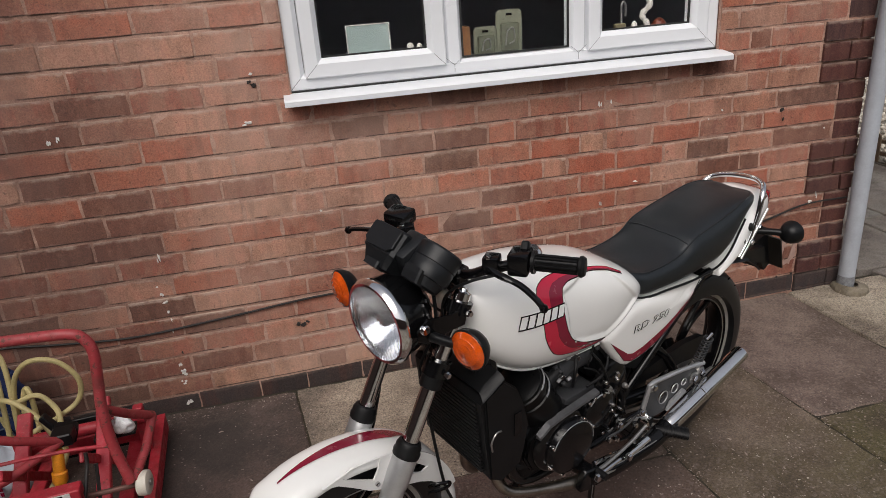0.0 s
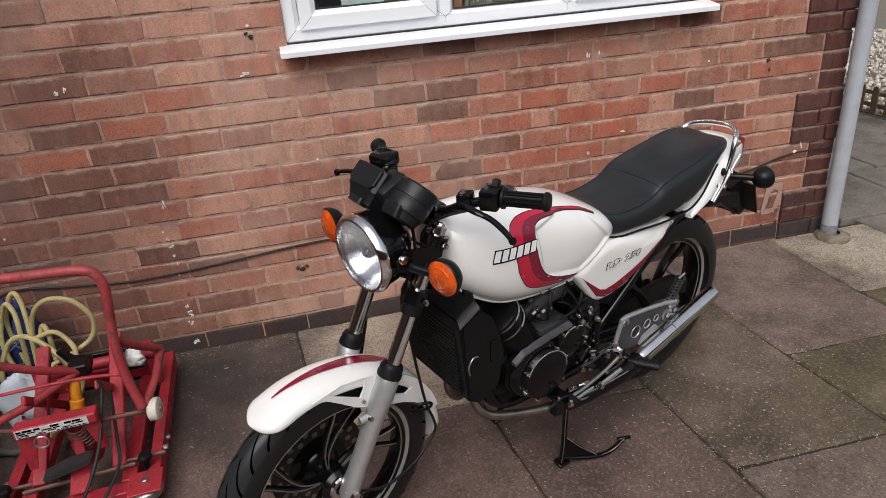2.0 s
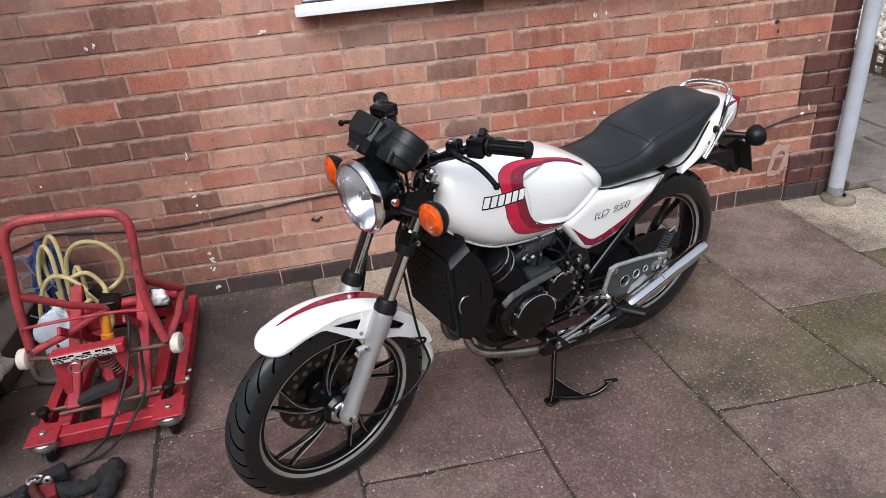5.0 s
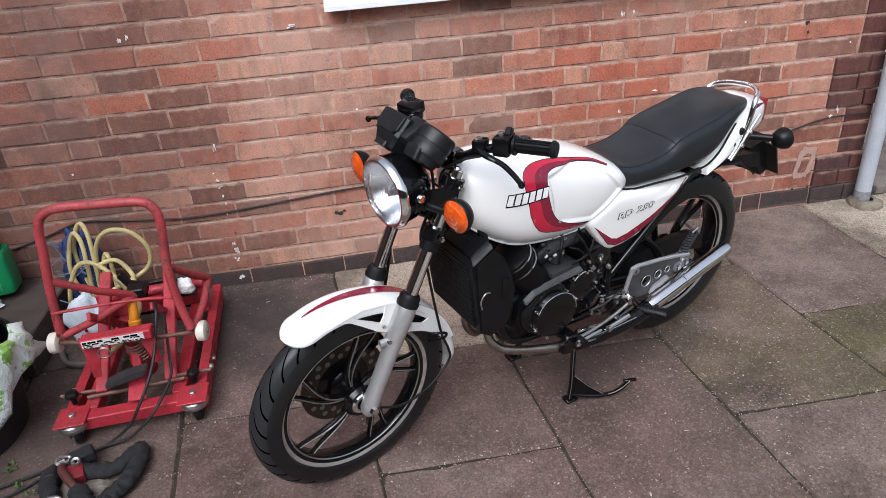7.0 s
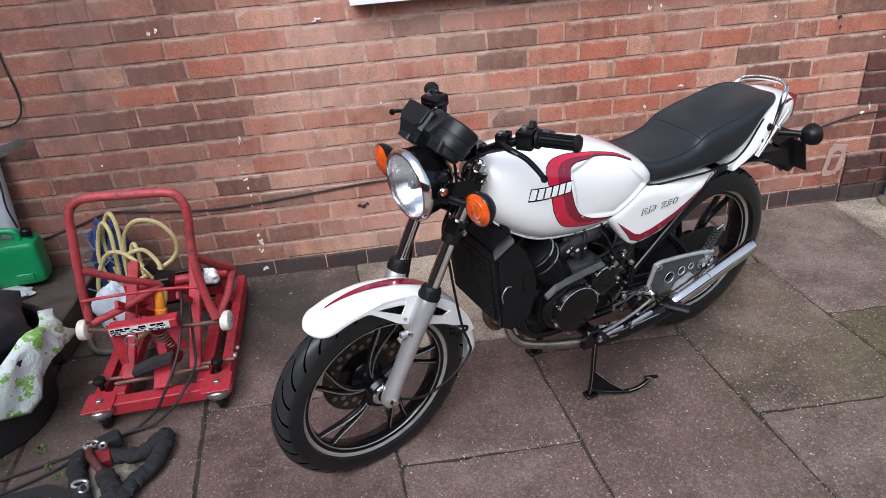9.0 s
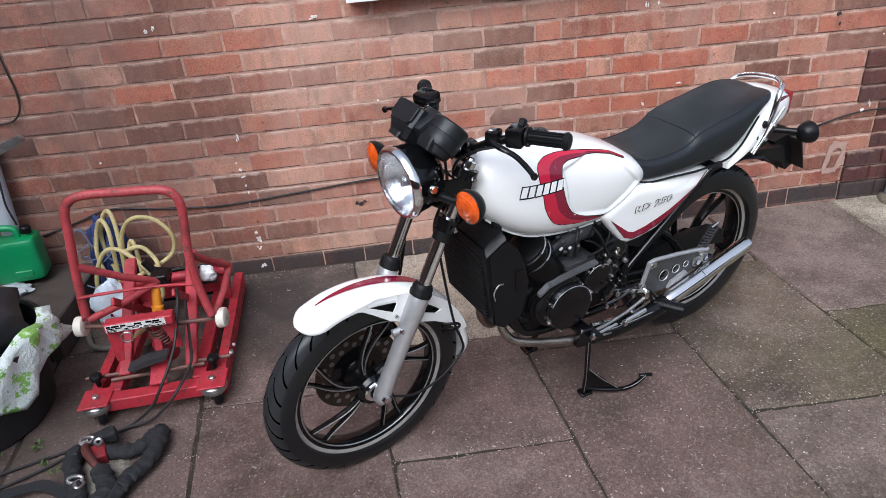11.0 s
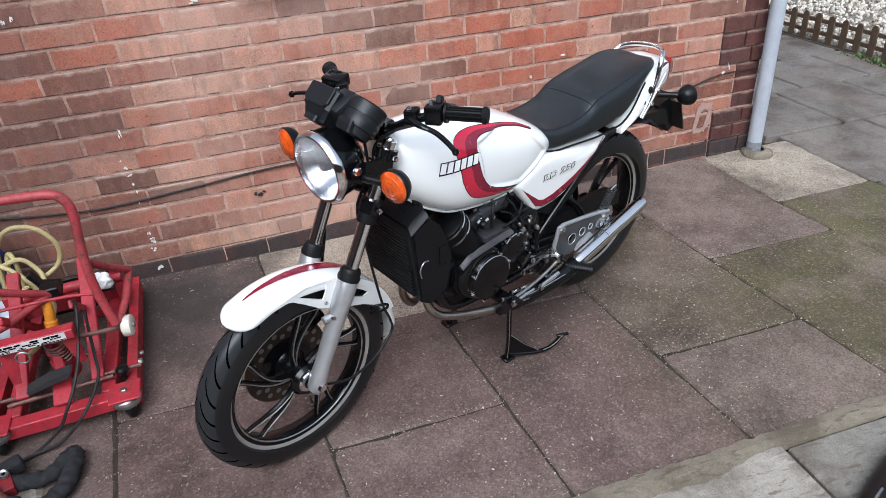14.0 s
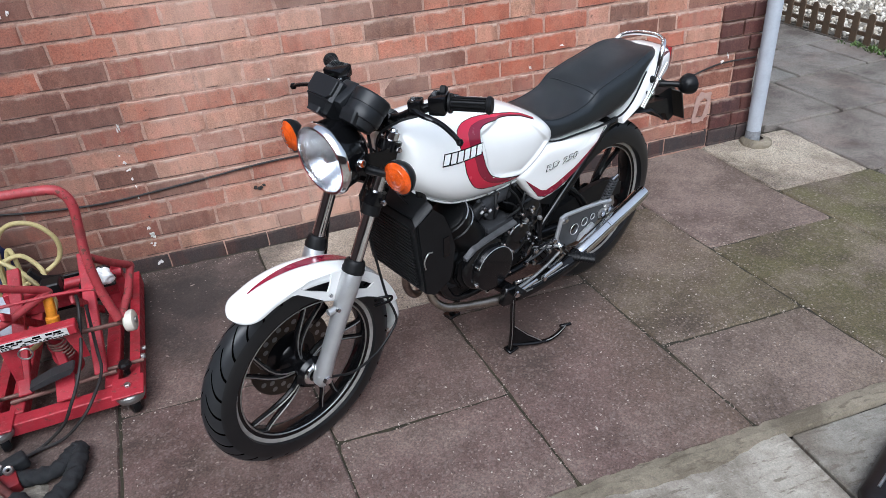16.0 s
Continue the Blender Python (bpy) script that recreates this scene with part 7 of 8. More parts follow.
# tangle kept behind the jack
M_HOSE = simple("pale_yellow_hose", (0.44, 0.37, 0.17), 0.5, vary=0.3, scale=14)
M_ROPE = simple("blue_netting", (0.014, 0.030, 0.115), 0.7, vary=0.4, scale=80, bump=0.8, bscale=120)
hose = empty("hose_coil")
tagged(hose, "coiled pale yellow air hose leaning on the brick wall", "hose")
LOOPS = [[(-0.56, -0.24, 0.08), (-0.60, -0.22, 0.26), (-0.58, -0.20, 0.375), (-0.545, -0.21, 0.43), (-0.52, -0.23, 0.395), (-0.515, -0.26, 0.30), (-0.53, -0.28, 0.08)],
         [(-0.53, -0.22, 0.07), (-0.58, -0.18, 0.31), (-0.555, -0.17, 0.415), (-0.52, -0.18, 0.455), (-0.495, -0.21, 0.41), (-0.49, -0.25, 0.28), (-0.50, -0.29, 0.06)],
         [(-0.50, -0.24, 0.10), (-0.485, -0.24, 0.30), (-0.45, -0.25, 0.40), (-0.39, -0.26, 0.445), (-0.315, -0.26, 0.425), (-0.268, -0.26, 0.35), (-0.285, -0.27, 0.275), (-0.36, -0.30, 0.235), (-0.44, -0.34, 0.21), (-0.50, -0.36, 0.12)],
         [(-0.48, -0.30, 0.06), (-0.46, -0.26, 0.26), (-0.445, -0.24, 0.335), (-0.425, -0.26, 0.30), (-0.425, -0.30, 0.06)],
         [(-0.47, -0.28, 0.31), (-0.40, -0.27, 0.32), (-0.345, -0.30, 0.27), (-0.325, -0.36, 0.235), (-0.30, -0.44, 0.24)],
         [(-0.62, -0.28, 0.03), (-0.60, -0.30, 0.20), (-0.54, -0.30, 0.32), (-0.47, -0.32, 0.345), (-0.39, -0.36, 0.30), (-0.33, -0.42, 0.25)],
         [(-0.30, -0.44, 0.24), (-0.275, -0.52, 0.22), (-0.33, -0.60, 0.15), (-0.42, -0.60, 0.10), (-0.50, -0.52, 0.05)],
         [(-0.66, -0.40, 0.02), (-0.60, -0.50, 0.02), (-0.50, -0.52, 0.02), (-0.43, -0.44, 0.02), (-0.44, -0.36, 0.03), (-0.52, -0.32, 0.03)]]
for i, l in enumerate(LOOPS):
    part("hose_loop", tube(smooth_path(l, 7), 0.0088 if i < 7 else 0.011, 10), M_HOSE if i < 7 else simple("dusty_grey_hose", (0.12, 0.11, 0.09), 0.7), hose, smooth=True)
plug = part("hose_plug", lathe([(0, 0.07), (0.014, 0.068), (0.017, 0.045), (0.017, 0.0), (0.022, -0.004), (0.022, -0.03), (0.013, -0.05), (0, -0.05)], along((-0.268, -0.60, 0.235), (-0.250, -0.57, 0.40)), 18), simple("orange_plastic", (0.75, 0.28, 0.02), 0.4), hose, "orange plastic connector", True)
clamp = part("black_clamp", boxm((-0.035, -0.02, -0.03), (0.035, 0.02, 0.03), 0.006, pose(-0.262, -0.50, 0.30, 10, 20, 15)), M_MATT)
tagged(clamp, "black plastic clamp hanging on the jack's brace", "clamp")
part("clamp_jaw", boxm((-0.01, -0.015, 0), (0.01, 0.015, 0.07), 0.004, pose(-0.275, -0.50, 0.31, 0, -30, 0)), M_MATT, clamp)
part("clamp_disc", lathe([(0, 0.004), (0.011, 0.004), (0.011, 0)], along((-0.255, -0.522, 0.305), (-0.255, -1, 0.35)), 14), M_PALEW, clamp)


def lumpy(rx, ry, rz, seed, amp=0.25, freq=3.0, n=24, m=14):
    """A crumpled closed form."""
    b = bmesh.new()
    bmesh.ops.create_uvsphere(b, u_segments=n, v_segments=m, radius=1.0)
    off = Vector((seed * 3.1, seed * 1.7, seed))
    for v in b.verts:
        d = 1 + amp * noise.noise(v.co * freq + off) + amp * 0.5 * noise.noise(v.co * freq * 2.7 + off)
        v.co = Vector((v.co.x * rx * d, v.co.y * ry * d, v.co.z * rz * d))
    return b


net = part("blue_netting", lumpy(0.085, 0.07, 0.19, 5, 0.35, 4.0, 32, 22), M_ROPE, smooth=True, sharp=60)
net.location = (-0.575, -0.13, 0.20)
tagged(net, "bundle of blue netting behind the hose", "netting")
rr = random.Random(8)
for k in range(14):
    p = Vector((rr.uniform(-.07, .05), -0.075, rr.uniform(-.15, .19)))
    part("net_cord", tube(smooth_path([p, p + Vector((rr.uniform(-.05, .05), -0.01, rr.uniform(-.05, .05))), p + Vector((rr.uniform(-.08, .06), 0, rr.uniform(-.08, .05)))], 5), 0.003, 5), simple("pale_cord", (0.10, 0.13, 0.20), 0.7) if k == 0 else bpy.data.materials["pale_cord"], net)
rag = part("white_rag", lumpy(0.034, 0.022, 0.030, 9, 0.38, 2.0, 32, 20), simple("white_cloth", (0.72, 0.72, 0.72), 0.9, bump=0.5), smooth=True, sharp=70)
rag.location = (-0.112, -0.455, 0.262)
tagged(rag, "crumpled white paper rag on the red jack", "rag")
sack = part("plastic_sack", lumpy(0.085, 0.05, 0.125, 17, 0.24, 1.9, 40, 28), simple("pale_blue_polythene", (0.50, 0.56, 0.62), 0.35, vary=0.12, scale=20, bump=0.5, bscale=60), smooth=True, sharp=70)
sack.location = (-0.525, -0.37, 0.115)
tagged(sack, "crumpled pale blue plastic sack behind the jack", "sack")
for k in range(3):
    part("print_bar", boxm((-0.004, -0.062, -0.05 + 0.02 * k), (0.006, -0.060, -0.036 + 0.02 * k)), M_RED2, sack)

# green can, crate, leaning pipe, tub and bag
M_GREEN = simple("green_plastic", (0.012, 0.25, 0.085), 0.4, vary=0.12, scale=8)
crate = part("dark_board_box", boxm((-1.30, -0.535, 0.0), (-0.70, -0.02, 0.155), 0.006), simple("dark_stained_wood", (0.070, 0.054, 0.046), 0.75, vary=0.4, scale=18, bump=0.4))
tagged(crate, "low dark wooden box against the wall", "box")
bagb = part("grey_sack", lumpy(0.085, 0.055, 0.022, 3, 0.3, 3.0), simple("grey_polythene", (0.45, 0.48, 0.5), 0.4), smooth=True)
bagb.location = (-0.985, -0.235, 0.170)
tagged(bagb, "flattened pale grey plastic sack on the box", "sack")
CAN = pose(-0.955, -0.140, 0.188, 0, 0, 8)
can = empty("petrol_can", CAN)
tagged(can, "green plastic petrol can with a black cap", "petrol can")
rows = []
for z, sx, sy in ((0.0, 0.92, 0.9), (0.012, 0.99, 0.98), (0.06, 1.0, 1.0), (0.075, 0.985, 0.98), (0.09, 1.0, 1.0), (0.150, 1.0, 1.0), (0.172, 0.985, 0.96), (0.178, 0.95, 0.9)):
    rows.append([(0.100 * sx * math.copysign(abs(math.cos(t)) ** 0.35, math.cos(t)), 0.062 * sy * math.copysign(abs(math.sin(t)) ** 0.35, math.sin(t)), z) for t in (2 * math.pi * k / 32 for k in range(32))])
part("can_body", loft(rows), M_GREEN, can, smooth=True, sharp=50)
part("can_handle", tube(smooth_path([(-0.085, 0, 0.170), (-0.075, 0, 0.215), (-0.04, 0, 0.225), (0.01, 0, 0.222), (0.030, 0, 0.205), (0.030, 0, 0.172)], 5), 0.014, 12), M_GREEN, can, smooth=True)
part("can_neck", tube([(0.062, 0, 0.170), (0.066, 0, 0.195)], 0.020, 16), M_GREEN, can, smooth=True)
part("can_cap", lathe([(0, 0.03), (0.017, 0.029), (0.021, 0.024), (0.022, 0.0), (0, 0)], pose(0.066, 0, 0.193, 0, 8), 18), M_MATT, can, "black screw cap", True)
part("can_emboss", boxm((-0.01, -0.066, 0.02), (0.06, -0.060, 0.05), 0.004), M_GREEN, can)
pipe = part("leaning_pipe", tube([(-1.005, -0.10, 0.158), (-0.975, -0.075, 0.40), (-0.955, -0.055, 0.745)], 0.034, 24), M_POLE, smooth=True)
tagged(pipe, "pale grey plastic pipe leaning on the brick wall", "pipe")
part("pipe_wire", tube(smooth_path([(-0.925, -0.095, 0.70), (-0.925, -0.105, 0.60), (-0.935, -0.11, 0.50), (-0.925, -0.11, 0.41)], 6), 0.004, 6), M_CABLE, pipe, smooth=True)
part("pipe_bracket", plate([(-0.915, 0.735), (-0.80, 0.772), (-0.785, 0.760), (-0.79, 0.745), (-0.90, 0.700)], 0.02, pose(0, -0.075, 0)), M_STEEL, pipe)
TUB = pose(-0.900, -0.835, 0)
M_TUB = simple("dull_black_polythene", (0.016, 0.016, 0.017), 0.5, vary=0.35, scale=10, bump=0.15)
bucket = part("black_tub", lathe([(0, 0.004), (0.255, 0.0), (0.265, 0.01), (0.305, 0.28), (0.318, 0.285), (0.320, 0.302), (0.306, 0.308), (0.298, 0.30), (0.26, 0.03), (0, 0.02)], TUB, 48), M_TUB, smooth=True)
tagged(bucket, "large black plastic tub with a bag hanging over its rim", "tub")
rub = part("black_sheet", lumpy(0.26, 0.26, 0.19, 7, 0.3, 2.2, 32, 20), simple("crumpled_black_sheet", (0.022, 0.023, 0.025), 0.35, vary=0.3, scale=12, bump=0.5, bscale=40), smooth=True, sharp=60)
rub.location = (-0.945, -0.815, 0.325)
tagged(rub, "crumpled black plastic sheet filling the tub", "plastic sheet")


def bag_material():
    k = Nodes("printed_carrier_bag")
    n_ = k.noise(13.0, 6.0, 0.68)
    col = k.ramp(n_, [(0.0, (0.04, 0.09, 0.03)), (0.29, (0.06, 0.13, 0.04)), (0.33, (0.62, 0.70, 0.66)), (0.53, (0.70, 0.76, 0.73)), (0.55, (0.22, 0.46, 0.08)), (0.66, (0.30, 0.55, 0.14)), (0.70, (0.66, 0.72, 0.62))])
    k.set(Base_Color=col, Roughness=0.3)
    k.bump(k.noise(22.0, 5.0, 0.7), 1.0, 0.012)
    return k.mat


b = bmesh.new()
rows = []
rr = random.Random(21)
for i in range(13):
    u = i / 12
    row = []
    for j in range(15):
        a = radians(-86 + 116 * j / 14)
        R = 0.30 if u < 0.12 else 0.326 + 0.016 * math.sin(j * 1.9 + i * 0.5) + 0.004 * rr.uniform(-1, 1) + 0.05 * u * (j / 14) ** 3
        zz = 0.335 - 0.02 * math.cos(j) - max(0, u - 0.1) * (0.24 - 0.13 * j / 14 + 0.035 * math.sin(j * 0.9 + 1))
        row.append(TUB @ Vector((R * math.cos(a), R * math.sin(a), zz)))
    rows.append(row)
add_loft(b, rows, caps=False, loop=False)
bag = part("carrier_bag", b, bag_material(), smooth=True, sharp=80)
md = bag.modifiers.new("thickness", "SOLIDIFY")
md.thickness = 0.002
tagged(bag, "crumpled white and green plastic carrier bag", "bag")

# cables and the sleeved chain on the paving
for nm, pts in (("floor_cable", [(-1.5, -1.45, 0.008), (-1.1, -1.29, 0.008), (-0.85, -1.20, 0.008), (-0.646, -1.126, 0.008), (-0.561, -1.095, 0.008), (-0.449, -1.052, 0.008), (-0.373, -1.016, 0.008), (-0.310, -0.985, 0.014), (-0.235, -0.975, 0.065), (-0.193, -0.965, 0.127), (-0.162, -0.93, 0.18), (-0.141, -0.86, 0.238), (-0.122, -0.78, 0.349), (-0.118, -0.77, 0.39)]),
                ("floor_cable", [(-1.5, -1.56, 0.008), (-1.1, -1.40, 0.008), (-0.80, -1.265, 0.008), (-0.621, -1.184, 0.008), (-0.521, -1.126, 0.008), (-0.437, -1.060, 0.009), (-0.336, -1.000, 0.010), (-0.250, -0.985, 0.020), (-0.185, -0.975, 0.065), (-0.140, -0.95, 0.110), (-0.111, -0.86, 0.145), (-0.116, -0.80, 0.19), (-0.112, -0.74, 0.33)])):
    c = part(nm, tube(smooth_path(pts, 8), 0.0052, 8), M_CABLE, smooth=True)
    tagged(c, "black rubber cable trailing over the paving", "cable")
M_SLEEVE = simple("worn_black_fabric", (0.012, 0.0125, 0.014), 0.85, vary=0.5, scale=70, bump=0.9, bscale=180)
chain = empty("chain_lock")
tagged(chain, "heavy chain lock in a worn black fabric sleeve", "chain lock")


def sleeve(pts, r, seed):
    """A rumpled fabric tube lying on the ground."""
    path = smooth_path(pts, 12)
    rr = random.Random(seed)
    t = tube(path, [r * (1 + rr.uniform(-0.10, 0.10)) for _ in path], 18, flat=0.82)
    off = Vector((seed, seed * 2.3, 0))
    for v in t.verts:
        v.co += Vector((noise.noise(v.co * 70 + off), noise.noise(v.co * 70 + off * 2), noise.noise(v.co * 60 - off))) * 0.0065
    return t


for i, (pts, r) in enumerate((([(-0.350, -1.112, 0.026), (-0.294, -1.126, 0.028), (-0.244, -1.122, 0.030), (-0.208, -1.078, 0.034), (-0.190, -1.060, 0.034), (-0.184, -1.105, 0.034), (-0.194, -1.180, 0.032), (-0.236, -1.245, 0.030), (-0.256, -1.300, 0.030), (-0.270, -1.370, 0.028)], 0.0255),
                              ([(-0.446, -1.095, 0.028), (-0.434, -1.160, 0.030), (-0.402, -1.230, 0.030), (-0.366, -1.300, 0.028), (-0.350, -1.360, 0.028)], 0.026),
                              ([(-0.335, -1.205, 0.036), (-0.300, -1.255, 0.040), (-0.283, -1.290, 0.040), (-0.300, -1.340, 0.034)], 0.028))):
    part("chain_sleeve", sleeve(pts, r, i + 2), M_SLEEVE, chain, smooth=True, sharp=60)
M_RUST = simple("rusty_link", (0.10, 0.030, 0.026), 0.6, 0.3, vary=0.4, scale=60, bump=0.3)
part("shackle_bar", tube(smooth_path([(-0.408, -1.100, 0.050), (-0.392, -1.140, 0.062), (-0.362, -1.178, 0.058), (-0.332, -1.210, 0.045)], 6), 0.0125, 12), M_RUST, chain, "rusty red shackle bar", smooth=True)
part("end_cap", boxm((-0.042, -0.024, -0.022), (0.042, 0.024, 0.022), 0.010, pose(-0.368, -1.066, 0.040, 0, -4, 26), 3), M_SLEEVE, chain, "black flat sleeve end", smooth=True)
lk = part("lock_body", boxm((-0.026, -0.030, -0.020), (0.026, 0.030, 0.020), 0.006, pose(-0.364, -1.132, 0.032, 8, 0, 20), 2), simple("dark_red_lock", (0.20, 0.016, 0.020), 0.4), chain, "dark red lock body", smooth=True)
part("lock_barrel", lathe([(0.004, 0.004), (0.006, 0.010), (0.011, 0.012), (0.014, 0.008), (0.014, -0.01)], pose(-0.362, -1.108, 0.060, 25, 0, 20), 18), M_STEEL, lk, smooth=True)
for at, turn in (((-0.388, -1.245, 0.050), 20), ((-0.372, -1.262, 0.046), 95), ((-0.404, -1.092, 0.062), 40)):
    q = pose(*at, 25, 15, turn)
    part("chain_link", tube([q @ Vector((0.020 * math.cos(e), 0.011 * math.sin(e), 0)) for e in (2 * math.pi * i / 20 for i in range(21))], 0.0055, 8), M_STEEL, chain, smooth=True)
strap = part("black_strap", loft([[(x, y - 0.019, z), (x + 0.004, y + 0.019, z + 0.004), (x + 0.004, y + 0.019, z + 0.007), (x, y - 0.019, z + 0.003)] for x, y, z in smooth_path([(-0.78, -1.275, 0.004), (-0.66, -1.246, 0.012), (-0.56, -1.230, 0.020), (-0.500, -1.228, 0.024), (-0.455, -1.248, 0.020), (-0.405, -1.285, 0.012), (-0.375, -1.345, 0.005)], 6)]), M_SLEEVE, smooth=True)
tagged(strap, "flat black webbing strap lying on the paving", "strap")
paper = part("paper_scrap", lumpy(0.035, 0.022, 0.010, 13, 0.4), M_PALEW, smooth=True)
paper.location = (-0.415, -1.052, 0.014)
tagged(paper, "white paper scrap under the chain lock", "paper")
tagged(part("cracked_slab_piece", blob_bm(0.17, 31, 0.012, 9), M_CONCRETE), "pale broken concrete piece on the paving", "concrete")
bpy.data.objects["cracked_slab_piece"].matrix_world = pose(-0.34, -1.20, 0.0, -90)

# black moulding by the far concrete
M_SHOE = simple("black_moulded_plastic", (0.005, 0.005, 0.006), 0.35, vary=0.3, scale=12, bump=0.2)
mould = part("black_moulding", loft([[(1.745 + s * 0.30 , -2.06 + s * 0.10 + 0.075 * math.cos(a) * w, 0.036 + 0.036 * h * math.sin(a)) for a in (2 * math.pi * k / 14 for k in range(14))] for s, w, h in ((0, 0.5, 0.5), (0.08, 0.9, 0.85), (0.25, 1.0, 1.0), (0.45, 1.15, 1.2), (0.7, 1.3, 1.5), (1.0, 1.3, 1.6))]), M_SHOE, smooth=True)
tagged(mould, "black plastic moulding lying on the concrete", "moulding")
part("bright_strip", tube([(1.80, -2.010, 0.066), (1.845, -1.990, 0.072)], 0.004, 6), M_STEEL, mould)

# ---- paving ----
ground = part("ground", boxm((-300, -300, -0.5), (300, 300, -0.035)), M_SOIL)
tagged(ground, "dark soil and dirt under the paving", "ground", kind="structure")
tagged(part("joint_dirt", boxm((-3, -1.70, -0.034), (4.70, 3.5, -0.009)), simple("joint_dirt", (0.030, 0.025, 0.014), 0.95, vary=0.8, scale=30, bump=0.9)), "dirt and moss in the paving joints", "dirt", kind="structure")
pavement = empty("pavement")
tagged(pavement, "weathered reddish concrete paving slabs with dirty joints", "pavement", kind="structure")


def slab(x0, x1, y0, y1, material, z=0.0, skew=0.11, gap=0.0034):
    """One slab between two lines across the yard, which run askew to the wall."""
    gap = 0.0072 if material == M_SLAB_GREY else gap
    rr = random.Random(int(x0 * 977 + y0 * 131 + 5000))
    j = lambda s=0.003: rr.uniform(-s, s)
    z += rr.uniform(-0.003, 0.0)
    P = lambda u, y: (u - skew * y, y)
    cs = [P(x0 + gap + j(), y0 + gap + j()), P(x1 - gap + j(), y0 + gap + j()), P(x1 - gap + j(), y1 - gap + j()), P(x0 + gap + j(), y1 - gap + j())]
    mid = Vector((sum(c[0] for c in cs) / 4, sum(c[1] for c in cs) / 4))
    b = bmesh.new()
    out = []
    for i, c in enumerate(cs):
        p, q = Vector(c), Vector(cs[(i + 1) % 4])
        n = max(3, int((q - p).length / 0.035))
        chip = 0.0
        for s in range(n):
            chip = max(0.0, chip * 0.6 + rr.uniform(-0.003, 0.0022))
            if rr.random() < 0.05:
                chip += rr.uniform(0.003, 0.008)
            e = 0.006 if s == 0 else 0.0
            h = p.lerp(q, s / n)
            out.append((h + (mid - h).normalized() * (chip + e), rr.uniform(0.003, 0.009)))
    rings = [[(h.x, h.y, z - 0.045) for h, w in out], [(h.x, h.y, z - 0.007) for h, w in out]]
    rings.append([(*(h + (mid - h).normalized() * w), z) for h, w in out])
    add_loft(b, [[(p[0], p[1], p[2] + ground_rise(p[0], p[1])) for p in ring] for ring in rings])
    return part("slab", b, material, pavement)


U = (-2.0, -1.42, -0.79, -0.20, 0.41, 0.965, 1.53, 2.10, 2.71)
ROWS_Y = ((-0.5, -1.36), (-0.1, -0.96), (-0.5, -1.36), (-0.06, -0.93), (-0.72, -1.295), (0.0, -0.84), (-0.42, -1.28), (0.03, -0.83))
for i, cuts in enumerate(ROWS_Y):
    ys = [-0.012] + [c for c in cuts if c < -0.1] + [-1.70]
    for a, b_ in zip(ys, ys[1:]):
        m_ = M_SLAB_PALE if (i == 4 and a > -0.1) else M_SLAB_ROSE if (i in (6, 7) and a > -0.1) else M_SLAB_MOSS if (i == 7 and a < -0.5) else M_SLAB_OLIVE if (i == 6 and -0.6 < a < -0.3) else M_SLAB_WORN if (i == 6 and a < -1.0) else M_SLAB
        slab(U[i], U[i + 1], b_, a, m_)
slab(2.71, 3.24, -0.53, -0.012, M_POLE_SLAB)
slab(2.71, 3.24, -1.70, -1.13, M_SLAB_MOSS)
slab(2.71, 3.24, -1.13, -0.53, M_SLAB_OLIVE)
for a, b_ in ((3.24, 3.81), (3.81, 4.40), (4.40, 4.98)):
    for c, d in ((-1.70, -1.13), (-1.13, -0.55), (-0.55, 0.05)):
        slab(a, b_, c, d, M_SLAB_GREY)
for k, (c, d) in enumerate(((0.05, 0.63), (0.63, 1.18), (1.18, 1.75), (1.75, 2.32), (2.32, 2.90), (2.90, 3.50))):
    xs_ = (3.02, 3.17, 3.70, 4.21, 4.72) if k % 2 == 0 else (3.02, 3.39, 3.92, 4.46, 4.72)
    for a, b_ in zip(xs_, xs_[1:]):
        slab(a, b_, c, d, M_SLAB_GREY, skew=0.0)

# ---- edging strip and concrete beyond the slabs ----
rr = random.Random(17)
fillet = bmesh.new()
rows = []
for k in range(301):
    x = -2.19 + 8.19 * k / 300
    y = -1.705 + 0.022 * (x - 1.6) * 0.6
    e = rr.uniform(-0.004, 0.004)
    f = 0.030 * noise.noise(Vector((x * 3.1, 0.0, 4.0))) + 0.014 * noise.noise(Vector((x * 17.0, 2.0, 0.0)))
    w = 0.050 if x > 1.785 else 0.062 + f
    h = e + 0.006 * noise.noise(Vector((x * 23.0, 5.0, 1.0)))
    rows.append([(x, y + 0.016 + h, -0.02), (x, y + 0.013 + h, 0.004), (x, y - 0.018 + e, 0.009), (x, y - w + 0.008 + e * 0.4, 0.006 + rr.uniform(-.0015, .0015)), (x, y - w + e * 0.6, -0.012)])
add_loft(fillet, rows, caps=True, loop=True)
tagged(part("mortar_edging", fillet, M_EDGING), "worn mortar fillet along the edge of the slabs", "edging", kind="structure")
apron = empty("concrete_apron")
tagged(apron, "patchy pale concrete beside the paving", "concrete", kind="structure")
for a, b_ in ((-2.19, -1.2), (-1.2, 0.2), (0.2, 1.772), (1.777, 3.2), (3.2, 6.0)):
    part("concrete_bay", boxm((a + 0.002, -6.0, -0.10), (b_ - 0.002, -1.738 if a < 1.7 else -1.757, 0.002 if a < 1.7 else 0.004), 0.004), M_CONCRETE if a < 1.7 else M_CONCRETE_GREY, apron)

